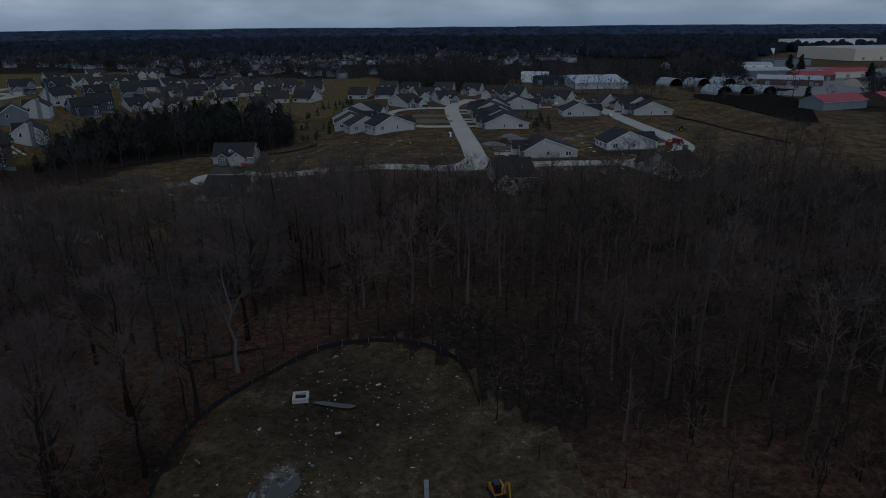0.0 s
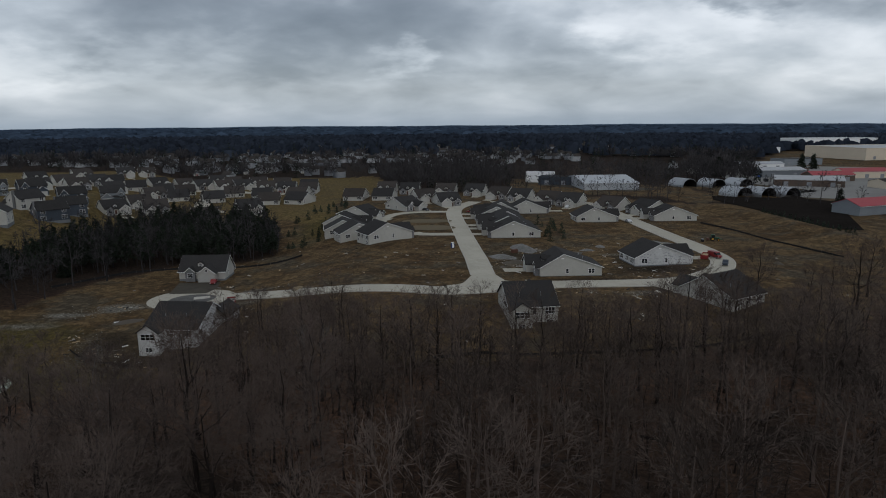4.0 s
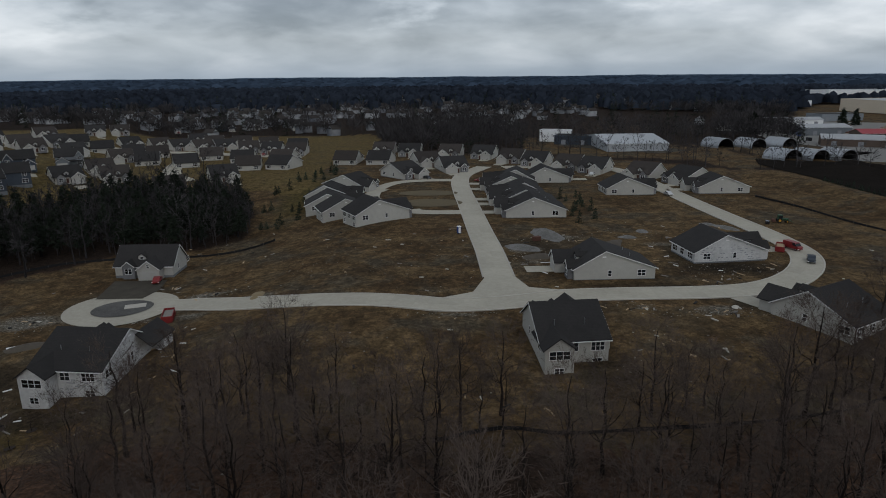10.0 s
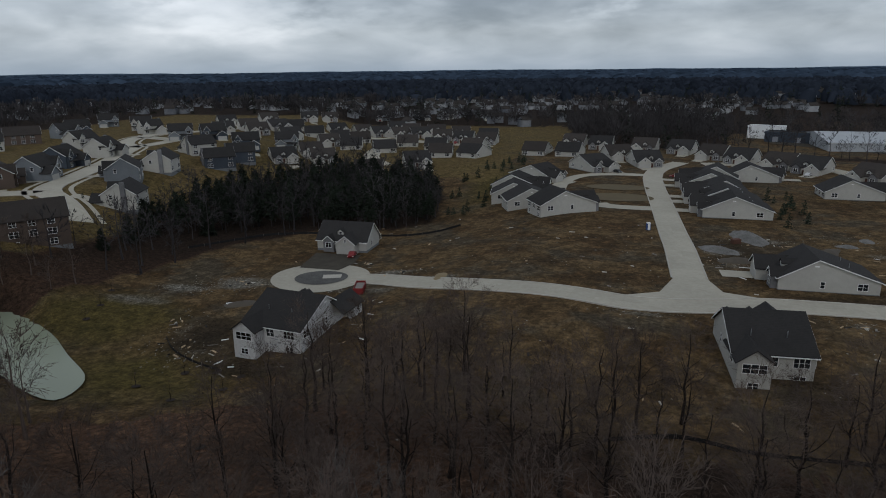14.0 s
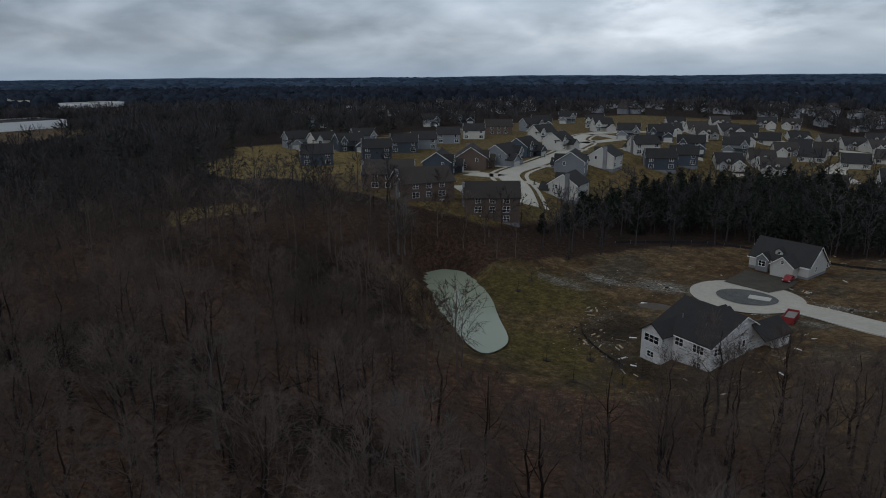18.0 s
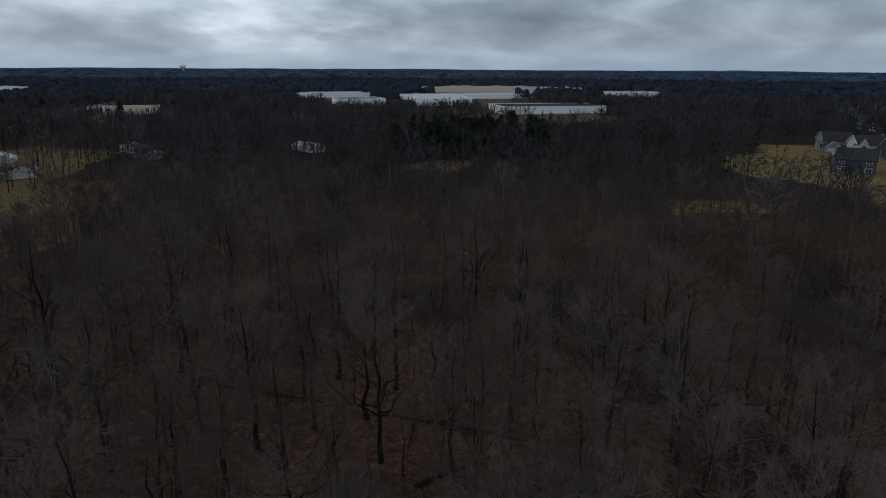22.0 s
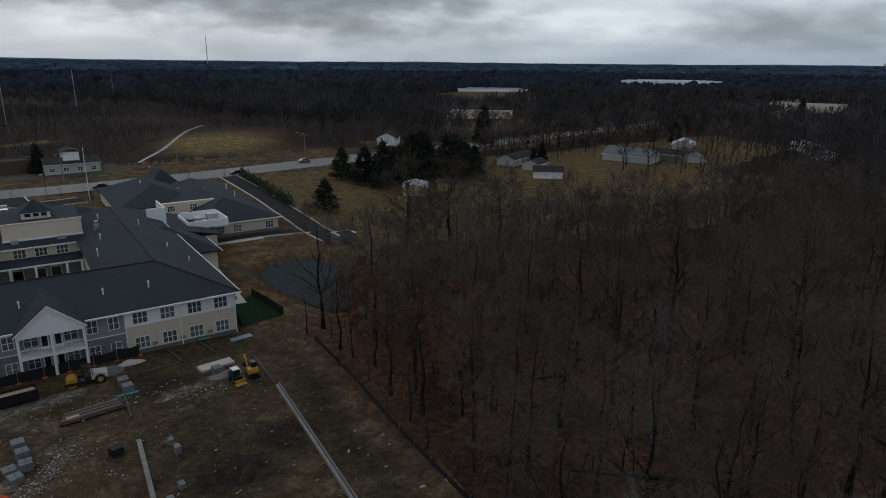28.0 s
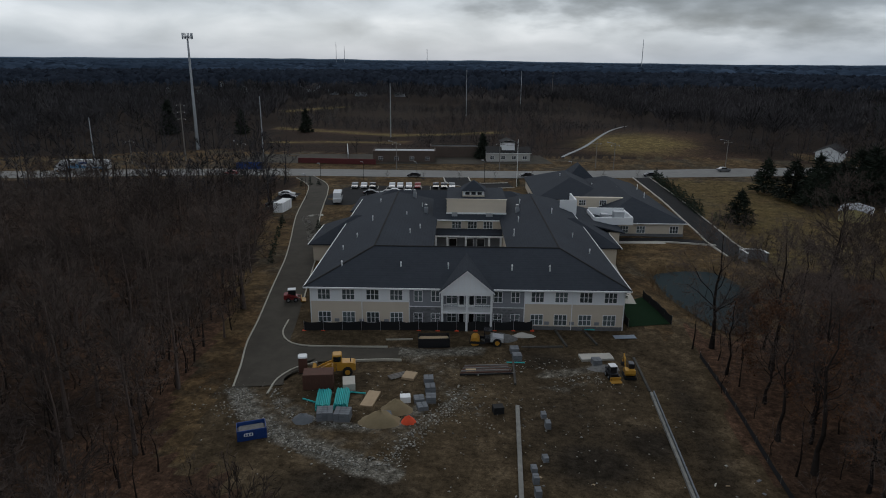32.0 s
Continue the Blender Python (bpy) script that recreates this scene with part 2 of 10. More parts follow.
SHINGLE = banded(material("roof_shingle", (0.040, 0.038, 0.037), (0.024, 0.023, 0.023), 2.2, 0.9, 0.5, 9, vary=0.12, spec=0.12), 6, 0.4)
SHINGLE_B = banded(material("roof_shingle_brown", (0.055, 0.047, 0.042), (0.034, 0.03, 0.028), 2.2, 0.9, 0.5, 9, vary=0.15, spec=0.12), 6, 0.4)
SHINGLE_BIG = banded(material("roof_shingle_dark", (0.042, 0.048, 0.058), (0.028, 0.032, 0.039), 1.3, 0.9, 0.5, 8, spec=0.12), 5, 0.35)
SIDING = banded(material("vinyl_siding", (0.47, 0.46, 0.42), (0.37, 0.36, 0.33), 0.8, 0.6, vary=0.05), 5.0, 0.25)
SIDING_GREY = banded(material("grey_siding", (0.20, 0.22, 0.24), (0.15, 0.165, 0.18), 0.8, 0.6, vary=0.2), 5.0, 0.25)
SIDING_NAVY = banded(material("navy_siding", (0.050, 0.062, 0.080), (0.034, 0.043, 0.058), 0.8, 0.6, vary=0.2), 5.0, 0.25)
SIDING_BROWN = banded(material("brown_brick", (0.115, 0.085, 0.068), (0.075, 0.055, 0.045), 3.0, 0.85, vary=0.1), 8.0, 0.3)
WRAP = material("house_wrap", (0.62, 0.62, 0.61), (0.30, 0.30, 0.30), 1.6, 0.7, amount=0.55)
STONE = material("grey_stone_veneer", (0.21, 0.21, 0.215), (0.09, 0.09, 0.095), 2.4, 0.9, 0.8, 4, vary=0.25)
WHITE = material("white_trim", (0.82, 0.82, 0.81), (0.74, 0.74, 0.73), 2.0, 0.5, amount=0.4)
BEIGE = banded(material("beige_siding", (0.66, 0.57, 0.45), (0.58, 0.50, 0.39), 0.7, 0.65, amount=0.5), 5.5, 0.2)
PALE = banded(material("pale_panel", (0.84, 0.85, 0.85), (0.77, 0.78, 0.78), 0.6, 0.6, amount=0.5), 5.5, 0.15)
SLATE = banded(material("slate_siding", (0.26, 0.27, 0.29), (0.20, 0.21, 0.225), 0.7, 0.65, amount=0.5), 5.5, 0.2)
CONCRETE = material("concrete", (0.45, 0.42, 0.345), (0.33, 0.305, 0.25), 0.9, 0.9, 0.2, 8, vary=0.05, amount=0.75, stain_scale=0.08)
CONCRETE_W = material("new_concrete", (0.50, 0.47, 0.41), (0.36, 0.34, 0.30), 0.9, 0.9, vary=0.06, amount=0.6)
ASPHALT = material("asphalt", (0.034, 0.034, 0.034), (0.022, 0.022, 0.022), 0.5, 0.9, 0.3, 10, amount=0.8, stain_scale=0.05, spec=0.05)
ASPHALT_OLD = material("grey_asphalt", (0.082, 0.073, 0.059), (0.052, 0.046, 0.037), 0.4, 0.9, 0.3, 10, amount=0.9, stain_scale=0.05, spec=0.08)
HIGHWAY = material("worn_highway", (0.23, 0.225, 0.21), (0.16, 0.155, 0.145), 0.4, 0.9, amount=0.8)
GRAVEL = material("gravel", (0.22, 0.215, 0.205), (0.10, 0.097, 0.09), 3.5, 0.95, 1.0, 12, amount=1.0)
BARK = material("bark", (0.030, 0.024, 0.021), (0.014, 0.011, 0.010), 2.5, 0.95, 0.4, 8, vary=0.3, spec=0.05)
TWIG = toned(material("twigs", (0.094, 0.073, 0.062), (0.048, 0.037, 0.032), 0.12, 0.95, spec=0.05))
TWIG_NEAR = material("near_twigs", (0.110, 0.085, 0.073), (0.053, 0.041, 0.035), 0.35, 0.95, vary=0.3, spec=0.05)
TWIG_PALE = material("pale_twigs", (0.125, 0.117, 0.110), (0.08, 0.074, 0.07), 0.5, 0.95, vary=0.2)
# greyer and cooler than near twigs: a distance tint put into the colour
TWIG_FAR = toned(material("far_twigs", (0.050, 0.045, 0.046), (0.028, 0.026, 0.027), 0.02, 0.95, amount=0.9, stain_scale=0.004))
LEAF_RUST = material("rust_leaves", (0.16, 0.075, 0.035), (0.09, 0.045, 0.025), 0.8, 0.9, vary=0.2)
NEEDLE = material("pine_needles", (0.017, 0.024, 0.014), (0.009, 0.013, 0.008), 0.6, 0.9, vary=0.3)
NEEDLE_B = material("spruce_needles", (0.026, 0.042, 0.026), (0.014, 0.024, 0.015), 1.5, 0.9, vary=0.3)
GLASS = material("dark_window_glass", (0.016, 0.019, 0.023), (0.01, 0.012, 0.014), 0.5, 0.08, vary=0.4, spec=0.5)
DOOR = material("garage_door_paint", (0.44, 0.43, 0.405), (0.36, 0.355, 0.335), 1.2, 0.55, amount=0.5)
CURTAINED = material("window_glass_with_blinds", (0.125, 0.150, 0.152), (0.045, 0.055, 0.058), 0.35, 0.08, vary=0.5, spec=0.5, amount=1.0)
PANE = [GLASS]
DARK = material("dark_opening", (0.02, 0.02, 0.021), (0.012, 0.012, 0.012), 2, 0.9)
FABRIC = material("black_silt_fabric", (0.016, 0.016, 0.017), (0.010, 0.010, 0.011), 1.5, 0.8, vary=0.1)
WOOD = material("raw_lumber", (0.42, 0.31, 0.19), (0.30, 0.21, 0.13), 2.0, 0.8, vary=0.2)
WOOD_GREY = material("weathered_wood", (0.22, 0.20, 0.18), (0.14, 0.13, 0.115), 3.0, 0.85, vary=0.2)
METAL = material("galvanised_steel", (0.42, 0.44, 0.46), (0.32, 0.33, 0.35), 0.5, 0.42, metal=0.75, vary=0.1)
METAL_W = banded(material("white_metal_roof", (0.44, 0.46, 0.48), (0.33, 0.35, 0.37), 0.08, 0.5, amount=0.7), 0.8, 0.2, "X")
MEMBRANE = material("roof_membrane", (0.42, 0.43, 0.44), (0.28, 0.29, 0.30), 0.15, 0.7, amount=0.7)
RED_ROOF = material("red_metal_roof", (0.33, 0.035, 0.045), (0.24, 0.03, 0.035), 0.1, 0.5)
RED = material("red_paint", (0.24, 0.020, 0.022), (0.13, 0.014, 0.014), 1.5, 0.45, spec=0.5)
YELLOW = material("yellow_machine_paint", (0.52, 0.26, 0.02), (0.32, 0.16, 0.02), 2.0, 0.5, spec=0.5)
ORANGE = material("orange_sheet", (0.75, 0.085, 0.025), (0.55, 0.06, 0.02), 2.0, 0.6)
TEAL = material("teal_plastic_pipe", (0.05, 0.46, 0.44), (0.03, 0.34, 0.33), 2.0, 0.4, vary=0.1)
BLUE = material("blue_paint", (0.02, 0.06, 0.22), (0.015, 0.04, 0.15), 1.5, 0.45)
BLUE_L = material("pale_blue_paint", (0.16, 0.36, 0.56), (0.1, 0.25, 0.42), 1.5, 0.45)
GREEN = material("dark_green_paint", (0.02, 0.07, 0.035), (0.015, 0.05, 0.025), 1.5, 0.5)
BRICK_RED = material("red_brown_steel", (0.11, 0.05, 0.035), (0.065, 0.035, 0.025), 2, 0.8)
BLACK = material("black_rubber", (0.016, 0.016, 0.016), (0.01, 0.01, 0.01), 3, 0.8)
GREYBLOCK = material("grey_concrete_block", (0.175, 0.185, 0.195), (0.11, 0.117, 0.125), 3, 0.9, vary=0.12)
SAND = material("sand_heap", (0.26, 0.20, 0.115), (0.18, 0.14, 0.08), 1.2, 0.95, 0.6, 6)
TURF = material("artificial_turf", (0.010, 0.028, 0.012), (0.007, 0.019, 0.008), 4, 0.95, 0.3, spec=0.05)
MULCH = material("dark_mulch", (0.030, 0.021, 0.016), (0.018, 0.013, 0.01), 4, 0.95, 0.5)
SILVER = material("silver_car_paint", (0.20, 0.21, 0.22), (0.16, 0.17, 0.18), 1, 0.3, metal=0.4, spec=0.5)
CARWHITE = material("white_car_paint", (0.56, 0.56, 0.56), (0.48, 0.48, 0.48), 1, 0.3, spec=0.5)
CARBLACK = material("black_car_paint", (0.018, 0.019, 0.022), (0.012, 0.013, 0.015), 1, 0.25, spec=0.5)
BLUE_GREY_ROOF = material("blue_grey_sheet_roof", (0.26, 0.30, 0.35), (0.20, 0.235, 0.28), 0.3, 0.55)
YELLOW_PALE = material("pale_yellow_boards", (0.50, 0.43, 0.20), (0.40, 0.34, 0.17), 2, 0.8)
FOLIAGE_DRY = material("dry_reeds", (0.20, 0.135, 0.075), (0.12, 0.08, 0.045), 1.5, 0.95, vary=0.2)


def water(name, base, rough, spec):
    m = bpy.data.materials.new(name)
    m.use_nodes = True
    nt = m.node_tree
    b = nt.nodes["Principled BSDF"]
    b.inputs["Base Color"].default_value = (*base, 1)
    b.inputs["Roughness"].default_value = rough
    b.inputs["Specular IOR Level"].default_value = spec
    n = nt.nodes.new("ShaderNodeTexNoise")
    n.inputs["Scale"].default_value = 1.2
    n.inputs["Detail"].default_value = 3
    co = nt.nodes.new("ShaderNodeTexCoord")
    nt.links.new(co.outputs["Object"], n.inputs["Vector"])
    bp = nt.nodes.new("ShaderNodeBump")
    bp.inputs["Strength"].default_value = 0.05
    bp.inputs["Distance"].default_value = 0.02
    nt.links.new(n.outputs["Fac"], bp.inputs["Height"])
    nt.links.new(bp.outputs[0], b.inputs["Normal"])
    return m


WATER_MILKY = water("milky_green_water", (0.27, 0.30, 0.215), 0.12, 0.3)
WATER_PALE = water("pale_stream_water", (0.045, 0.05, 0.05), 0.28, 0.4)
WATER_DARK = water("dark_water", (0.018, 0.030, 0.033), 0.55, 0.03)

# ---------------------------------------------------------------- terrain


def ss(a, b, v):
    t = np.clip((np.asarray(v, float) - a) / (b - a), 0, 1)
    return t * t * (3 - 2 * t)


def smooth_ring(points, steps=8):
    """A closed curve through points."""
    p = np.array(points, float)
    n = len(p)
    out = []
    for i in range(n):
        a, b, c, d = p[i - 1], p[i], p[(i + 1) % n], p[(i + 2) % n]
        for k in range(steps):
            t = k / steps
            out.append(0.5 * ((2 * b) + (c - a) * t + (2 * a - 5 * b + 4 * c - d) * t * t + (3 * b - a - 3 * c + d) * t ** 3))
    return np.array(out)


def smooth_line(points, step=2.0):
    p = [np.array(q, float) for q in points]
    p = [2 * p[0] - p[1]] + p + [2 * p[-1] - p[-2]]
    out = []
    for i in range(1, len(p) - 2):
        a, b, c, d = p[i - 1], p[i], p[i + 1], p[i + 2]
        n = max(2, int(np.linalg.norm((c - b)[:2]) / step))
        for k in range(n):
            t = k / n
            out.append(0.5 * ((2 * b) + (c - a) * t + (2 * a - 5 * b + 4 * c - d) * t * t + (3 * b - a - 3 * c + d) * t ** 3))
    out.append(p[-2])
    return np.array(out)


def inside(poly, x, y):
    poly = np.asarray(poly, float)
    x, y = np.asarray(x, float), np.asarray(y, float)
    hit = np.zeros(x.shape, bool)
    j = len(poly) - 1
    for i in range(len(poly)):
        xi, yi, xj, yj = *poly[i], *poly[j]
        cross = ((yi > y) != (yj > y)) & (x < (xj - xi) * (y - yi) / ((yj - yi) or 1e-9) + xi)
        hit ^= cross
        j = i
    return hit


def away(poly, x, y, closed=True):
    """Distance to a line of points."""
    poly = np.asarray(poly, float)[:, :2]
    x, y = np.asarray(x, float), np.asarray(y, float)
    best = np.full(x.shape, 1e9)
    n = len(poly)
    for i in range(n if closed else n - 1):
        a, b = poly[i], poly[(i + 1) % n]
        d = b - a
        t = np.clip(((x - a[0]) * d[0] + (y - a[1]) * d[1]) / max(d @ d, 1e-9), 0, 1)
        best = np.minimum(best, np.hypot(x - a[0] - t * d[0], y - a[1] - t * d[1]))
    return best


POND_W = smooth_ring([(-148.5, 98), (-151, 105), (-148.5, 110.5), (-141.5, 111.5), (-133, 107.5), (-122.5, 102), (-110.5, 95), (-100, 89), (-96.5, 84), (-97, 79.5), (-105, 80.8), (-118, 86), (-132, 91)], 3)
POND_E = smooth_ring([(-26, -122), (-36, -125), (-39.5, -116), (-38, -107), (-34.5, -97), (-31, -97), (-28, -105), (-26, -113)], 5)
POND_W_Z, POND_E_Z = -15.7, -1.0


def ground(x, y):
    x, y = np.asarray(x, float), np.asarray(y, float)
    drop = ss(0, 75, y)
    low = -7.5 - 7.0 * ss(-15, -80, x)
    low = low - 2.6 * np.exp(-((y - 96) / 16) ** 2) * ss(-140, -100, x)
    low = low + 6.0 * ss(230, 330, y) * ss(-15, -80, x)
    rise = ss(-130, -190, x + 0.25 * (y - 150))
    low = low * (1 - rise) + 0.5 * rise
    z = drop * low
    far = np.hypot(x, y)
    z = z * (1 - ss(500, 1100, far))
    # a long bank behind the east lots, and the overgrown mounds across the highway
    z = z + 3.6 * np.exp(-(((x - 158) - 0.08 * (250 - y)) / 11) ** 2) * ss(165, 205, y) * (1 - ss(305, 335, y))
    z = z + 5.0 * np.exp(-((x + 70) / 60) ** 2 - ((y + 330) / 60) ** 2) + 4.0 * np.exp(-((x - 5) / 50) ** 2 - ((y + 430) / 60) ** 2)
    if np.ndim(x):
        for ring, level in ((POND_W, POND_W_Z), (POND_E, POND_E_Z)):
            c = ring.mean(0)
            k = np.hypot(x - c[0], y - c[1]) < 60
            if not k.any():
                continue
            d = np.where(inside(ring, x[k], y[k]), -1, 1) * away(ring, x[k], y[k])
            f = 1 - ss(-2, 7, d)
            z[k] = z[k] * (1 - f) + (level - 0.6 + 0.5 * ss(-2, 7, d)) * f
    return z


def gz(x, y):
    return float(ground(np.array([x]), np.array([y]))[0])


# ---------------------------------------------------------------- plan of the woods and clearings
SITE = [(40, -60), (36, -52), (20, -46), (10, -42), (8, -36), (4, -27), (2, -18), (-3, -13), (-11, -12), (-18, -16), (-24, -24), (-27, -36), (-26, -60), (-24, -80), (-24, -92), (-46, -95), (-52, -125), (-55, -150), (-50, -225), (78, -225), (75, -190), (66, -160), (54, -120), (42, -88)]
LOTS = [(-141, 112), (-140, 78), (-90, 70), (-55, 88), (0, 76), (30, 78), (60, 86), (95, 98), (125, 120), (190, 130), (215, 180), (238, 270), (190, 325), (140, 335), (112, 372), (60, 392), (-20, 420), (-80, 440), (-102, 296), (-84, 262), (-74, 222), (-84, 205), (-106, 205), (-120, 180), (-126, 160), (-131, 141), (-134, 121)]
HOMES_N = [(-60, 290), (-130, 300), (-152, 290), (-166, 250), (-158, 190), (-155, 150), (-155, 128), (-170, 108), (-205, 104), (-255, 92), (-310, 95), (-345, 130), (-400, 300), (-420, 520), (-60, 560), (-40, 430), (-70, 380)]
FIELD = [(-46, -128), (-60, -122), (-82, -114), (-106, -108), (-134, -107), (-160, -114), (-190, -124), (-216, -146), (-200, -165), (-290, -190), (-300, -250), (-150, -232), (-48, -226)]
GAP = [(-255, -55), (-250, -30), (-300, -18), (-320, -32)]
HIGH = [(200, -175), (130, -197), (80, -206), (0, -215), (-80, -226), (-160, -245), (-330, -305), (-700, -450), (-700, -480), (-330, -335), (-160, -278), (-112, -292), (-82, -345), (-68, -420), (-52, -500), (-40, -590), (60, -600), (170, -610), (190, -500), (165, -420), (128, -330), (128, -275), (200, -235), (260, -205)]
YARDS = [(182, 352), (262, 325), (300, 380), (420, 410), (520, 520), (620, 800), (470, 860), (330, 660), (262, 500), (245, 452), (170, 452), (166, 425), (190, 420), (180, 375)]
DEPOT = [(50, 416), (90, 392), (138, 376), (172, 408), (164, 446), (140, 474), (100, 505), (58, 512)]
HOME_GROUPS = [(-260, 720, 240, 120, 90), (-40, 800, 220, 130, 110), (160, 900, 200, 120, 70), (-500, 640, 160, 120, 50), (-600, 420, 120, 140, 36), (-760, 560, 160, 140, 40), (-900, 760, 160, 160, 30), (-330, 1000, 260, 120, 50), (60, 1150, 300, 120, 60), (-1150, 420, 200, 120, 30), (330, -760, 140, 120, 20), (180, -900, 240, 140, 30), (-170, 640, 130, 70, 24), (-1500, 900, 260, 160, 40)]
# works and factories far off: x, y, turn, length, width, height
FACTORIES = ((-622, 13, -70, 96, 50, 9), (-760, -105, -78, 60, 120, 9), (-1150, -60, -80, 260, 120, 11), (-880, -270, -62, 95, 40, 8), (-715, -190, -64, 50, 50, 9), (-880, -830, -45, 160, 60, 9), (-530, -340, -60, 44, 26, 8), (-246, -404, -35, 44, 34, 4.5), (-470, -745, -30, 90, 40, 4.5), (-1000, 140, -70, 70, 40, 9), (-875, -85, -63, 176, 30, 8), (545, 730, 12, 190, 90, 12), (700, 1150, 8, 220, 70, 9))
GOLD = [(-372, 122), (-344, 110), (-307, 86), (-278, 79), (-252, 84), (-239, 100), (-234, 140), (-250, 156), (-302, 182), (-342, 262), (-374, 320), (-396, 300), (-372, 190)]
BARN_YARD = [(150, 330), (186, 345), (178, 430), (156, 428), (140, 384)]
GLADE = [(-208, 44), (-186, 44), (-186, 70), (-208, 70)]
BELT = [(-158, 168), (-140, 186), (-122, 199), (-104, 203), (-84, 206), (-70, 222), (-80, 262), (-100, 288), (-150, 284), (-168, 240), (-162, 195)]
CLEAR = [GOLD, GLADE, BARN_YARD, SITE, LOTS, HOMES_N, FIELD, GAP, HIGH, YARDS, DEPOT]


def open_land(x, y):
    hit = np.zeros(np.shape(x), bool)
    for poly in CLEAR:
        hit |= inside(poly, x, y)
    for fx, fy, turn, l, w, h in FACTORIES:
        # yards and car parks before each works
        d = math.hypot(fx, fy)
        ux, uy = fx / d, fy / d
        along, side = x * ux + y * uy - 0.91 * d, -x * uy + y * ux
        hit |= (along / (0.13 * d)) ** 2 + (side / (0.5 * max(l, w) + 14)) ** 2 < 1
    return hit


# ---------------------------------------------------------------- mesh helpers
class Shape:
    """Vertices and faces gathered into one mesh."""

    def __init__(self):
        self.v, self.f = [], []

    def add(self, verts, faces):
        n = len(self.v)
        self.v += [tuple(map(float, p)) for p in verts]
        self.f += [tuple(n + i for i in q) for q in faces]
        return self

    def box(self, x0, x1, y0, y1, z0, z1):
        return self.add([(x0, y0, z0), (x1, y0, z0), (x1, y1, z0), (x0, y1, z0), (x0, y0, z1), (x1, y0, z1), (x1, y1, z1), (x0, y1, z1)],
                        [(3, 2, 1, 0), (4, 5, 6, 7), (0, 1, 5, 4), (1, 2, 6, 5), (2, 3, 7, 6), (3, 0, 4, 7)])

    def soft_box(self, x0, x1, y0, y1, z0, z1, r=0.05):
        """A box with chamfered upright and upper edges."""
        ring = [(x0 + r, y0), (x1 - r, y0), (x1, y0 + r), (x1, y1 - r), (x1 - r, y1), (x0 + r, y1), (x0, y1 - r), (x0, y0 + r)]
        cx, cy = (x0 + x1) / 2, (y0 + y1) / 2
        top = [(cx + (a - cx) * (1 - 2 * r / max(x1 - x0, 3 * r)), cy + (b - cy) * (1 - 2 * r / max(y1 - y0, 3 * r))) for a, b in ring]
        v = [(a, b, z0) for a, b in ring] + [(a, b, z1 - r) for a, b in ring] + [(a, b, z1) for a, b in top]
        f = [(i, (i + 1) % 8, 8 + (i + 1) % 8, 8 + i) for i in range(8)] + [(8 + i, 8 + (i + 1) % 8, 16 + (i + 1) % 8, 16 + i) for i in range(8)]
        return self.add(v, f + [tuple(range(16, 24)), tuple(range(7, -1, -1))])

    def prism(self, outline, axis, a, b):
        """An outline in the plane across axis, drawn out from a to b. axis x: (y, z); y: (x, z); z: (x, y)."""
        n = len(outline)

        def place(p, s):
            return (s, p[0], p[1]) if axis == "x" else (p[0], s, p[1]) if axis == "y" else (p[0], p[1], s)
        v = [place(p, a) for p in outline] + [place(p, b) for p in outline]
        f = [(i, (i + 1) % n, n + (i + 1) % n, n + i) for i in range(n)] + [tuple(range(n - 1, -1, -1)), tuple(range(n, 2 * n))]
        return self.add(v, f)

    def tube(self, p, q, r0, r1=None, sides=6, caps=True):
        p, q = np.array(p, float), np.array(q, float)
        r1 = r0 if r1 is None else r1
        d = q - p
        d = d / max(np.linalg.norm(d), 1e-9)
        a = np.cross(d, (0, 0, 1) if abs(d[2]) < 0.9 else (1, 0, 0))
        a /= np.linalg.norm(a)
        b = np.cross(d, a)
        v = [p + r0 * (a * math.cos(2 * math.pi * i / sides) + b * math.sin(2 * math.pi * i / sides)) for i in range(sides)]
        v += [q + r1 * (a * math.cos(2 * math.pi * i / sides) + b * math.sin(2 * math.pi * i / sides)) for i in range(sides)]
        f = [(i, (i + 1) % sides, sides + (i + 1) % sides, sides + i) for i in range(sides)]
        if caps:
            f += [tuple(range(sides - 1, -1, -1)), tuple(range(sides, 2 * sides))]
        return self.add(v, f)

    def mesh(self, name, mat, smooth=False):
        me = bpy.data.meshes.new(name)
        me.from_pydata(self.v, [], self.f)
        me.materials.append(mat)
        bm = bmesh.new()
        bm.from_mesh(me)
        bmesh.ops.recalc_face_normals(bm, faces=bm.faces)
        bm.to_mesh(me)
        bm.free()
        if smooth:
            me.shade_smooth()
        me.update()
        return me


def raw_mesh(name, verts, faces, mat, smooth=False):
    me = bpy.data.meshes.new(name)
    me.from_pydata([tuple(map(float, p)) for p in verts], [], [tuple(map(int, q)) for q in faces])
    me.materials.append(mat)
    if smooth:
        me.shade_smooth()
    me.update()
    return me


def tri_mesh(name, verts, tris, mat):
    """A big mesh of triangles from arrays."""
    me = bpy.data.meshes.new(name)
    verts, tris = np.asarray(verts, np.float32), np.asarray(tris, np.int32)
    me.vertices.add(len(verts))
    me.vertices.foreach_set("co", verts.ravel())
    me.loops.add(tris.size)
    me.loops.foreach_set("vertex_index", tris.ravel())
    me.polygons.add(len(tris))
    me.polygons.foreach_set("loop_start", np.arange(0, tris.size, 3, dtype=np.int32))
    me.materials.append(mat)
    me.update(calc_edges=True)
    me.validate()
    return me


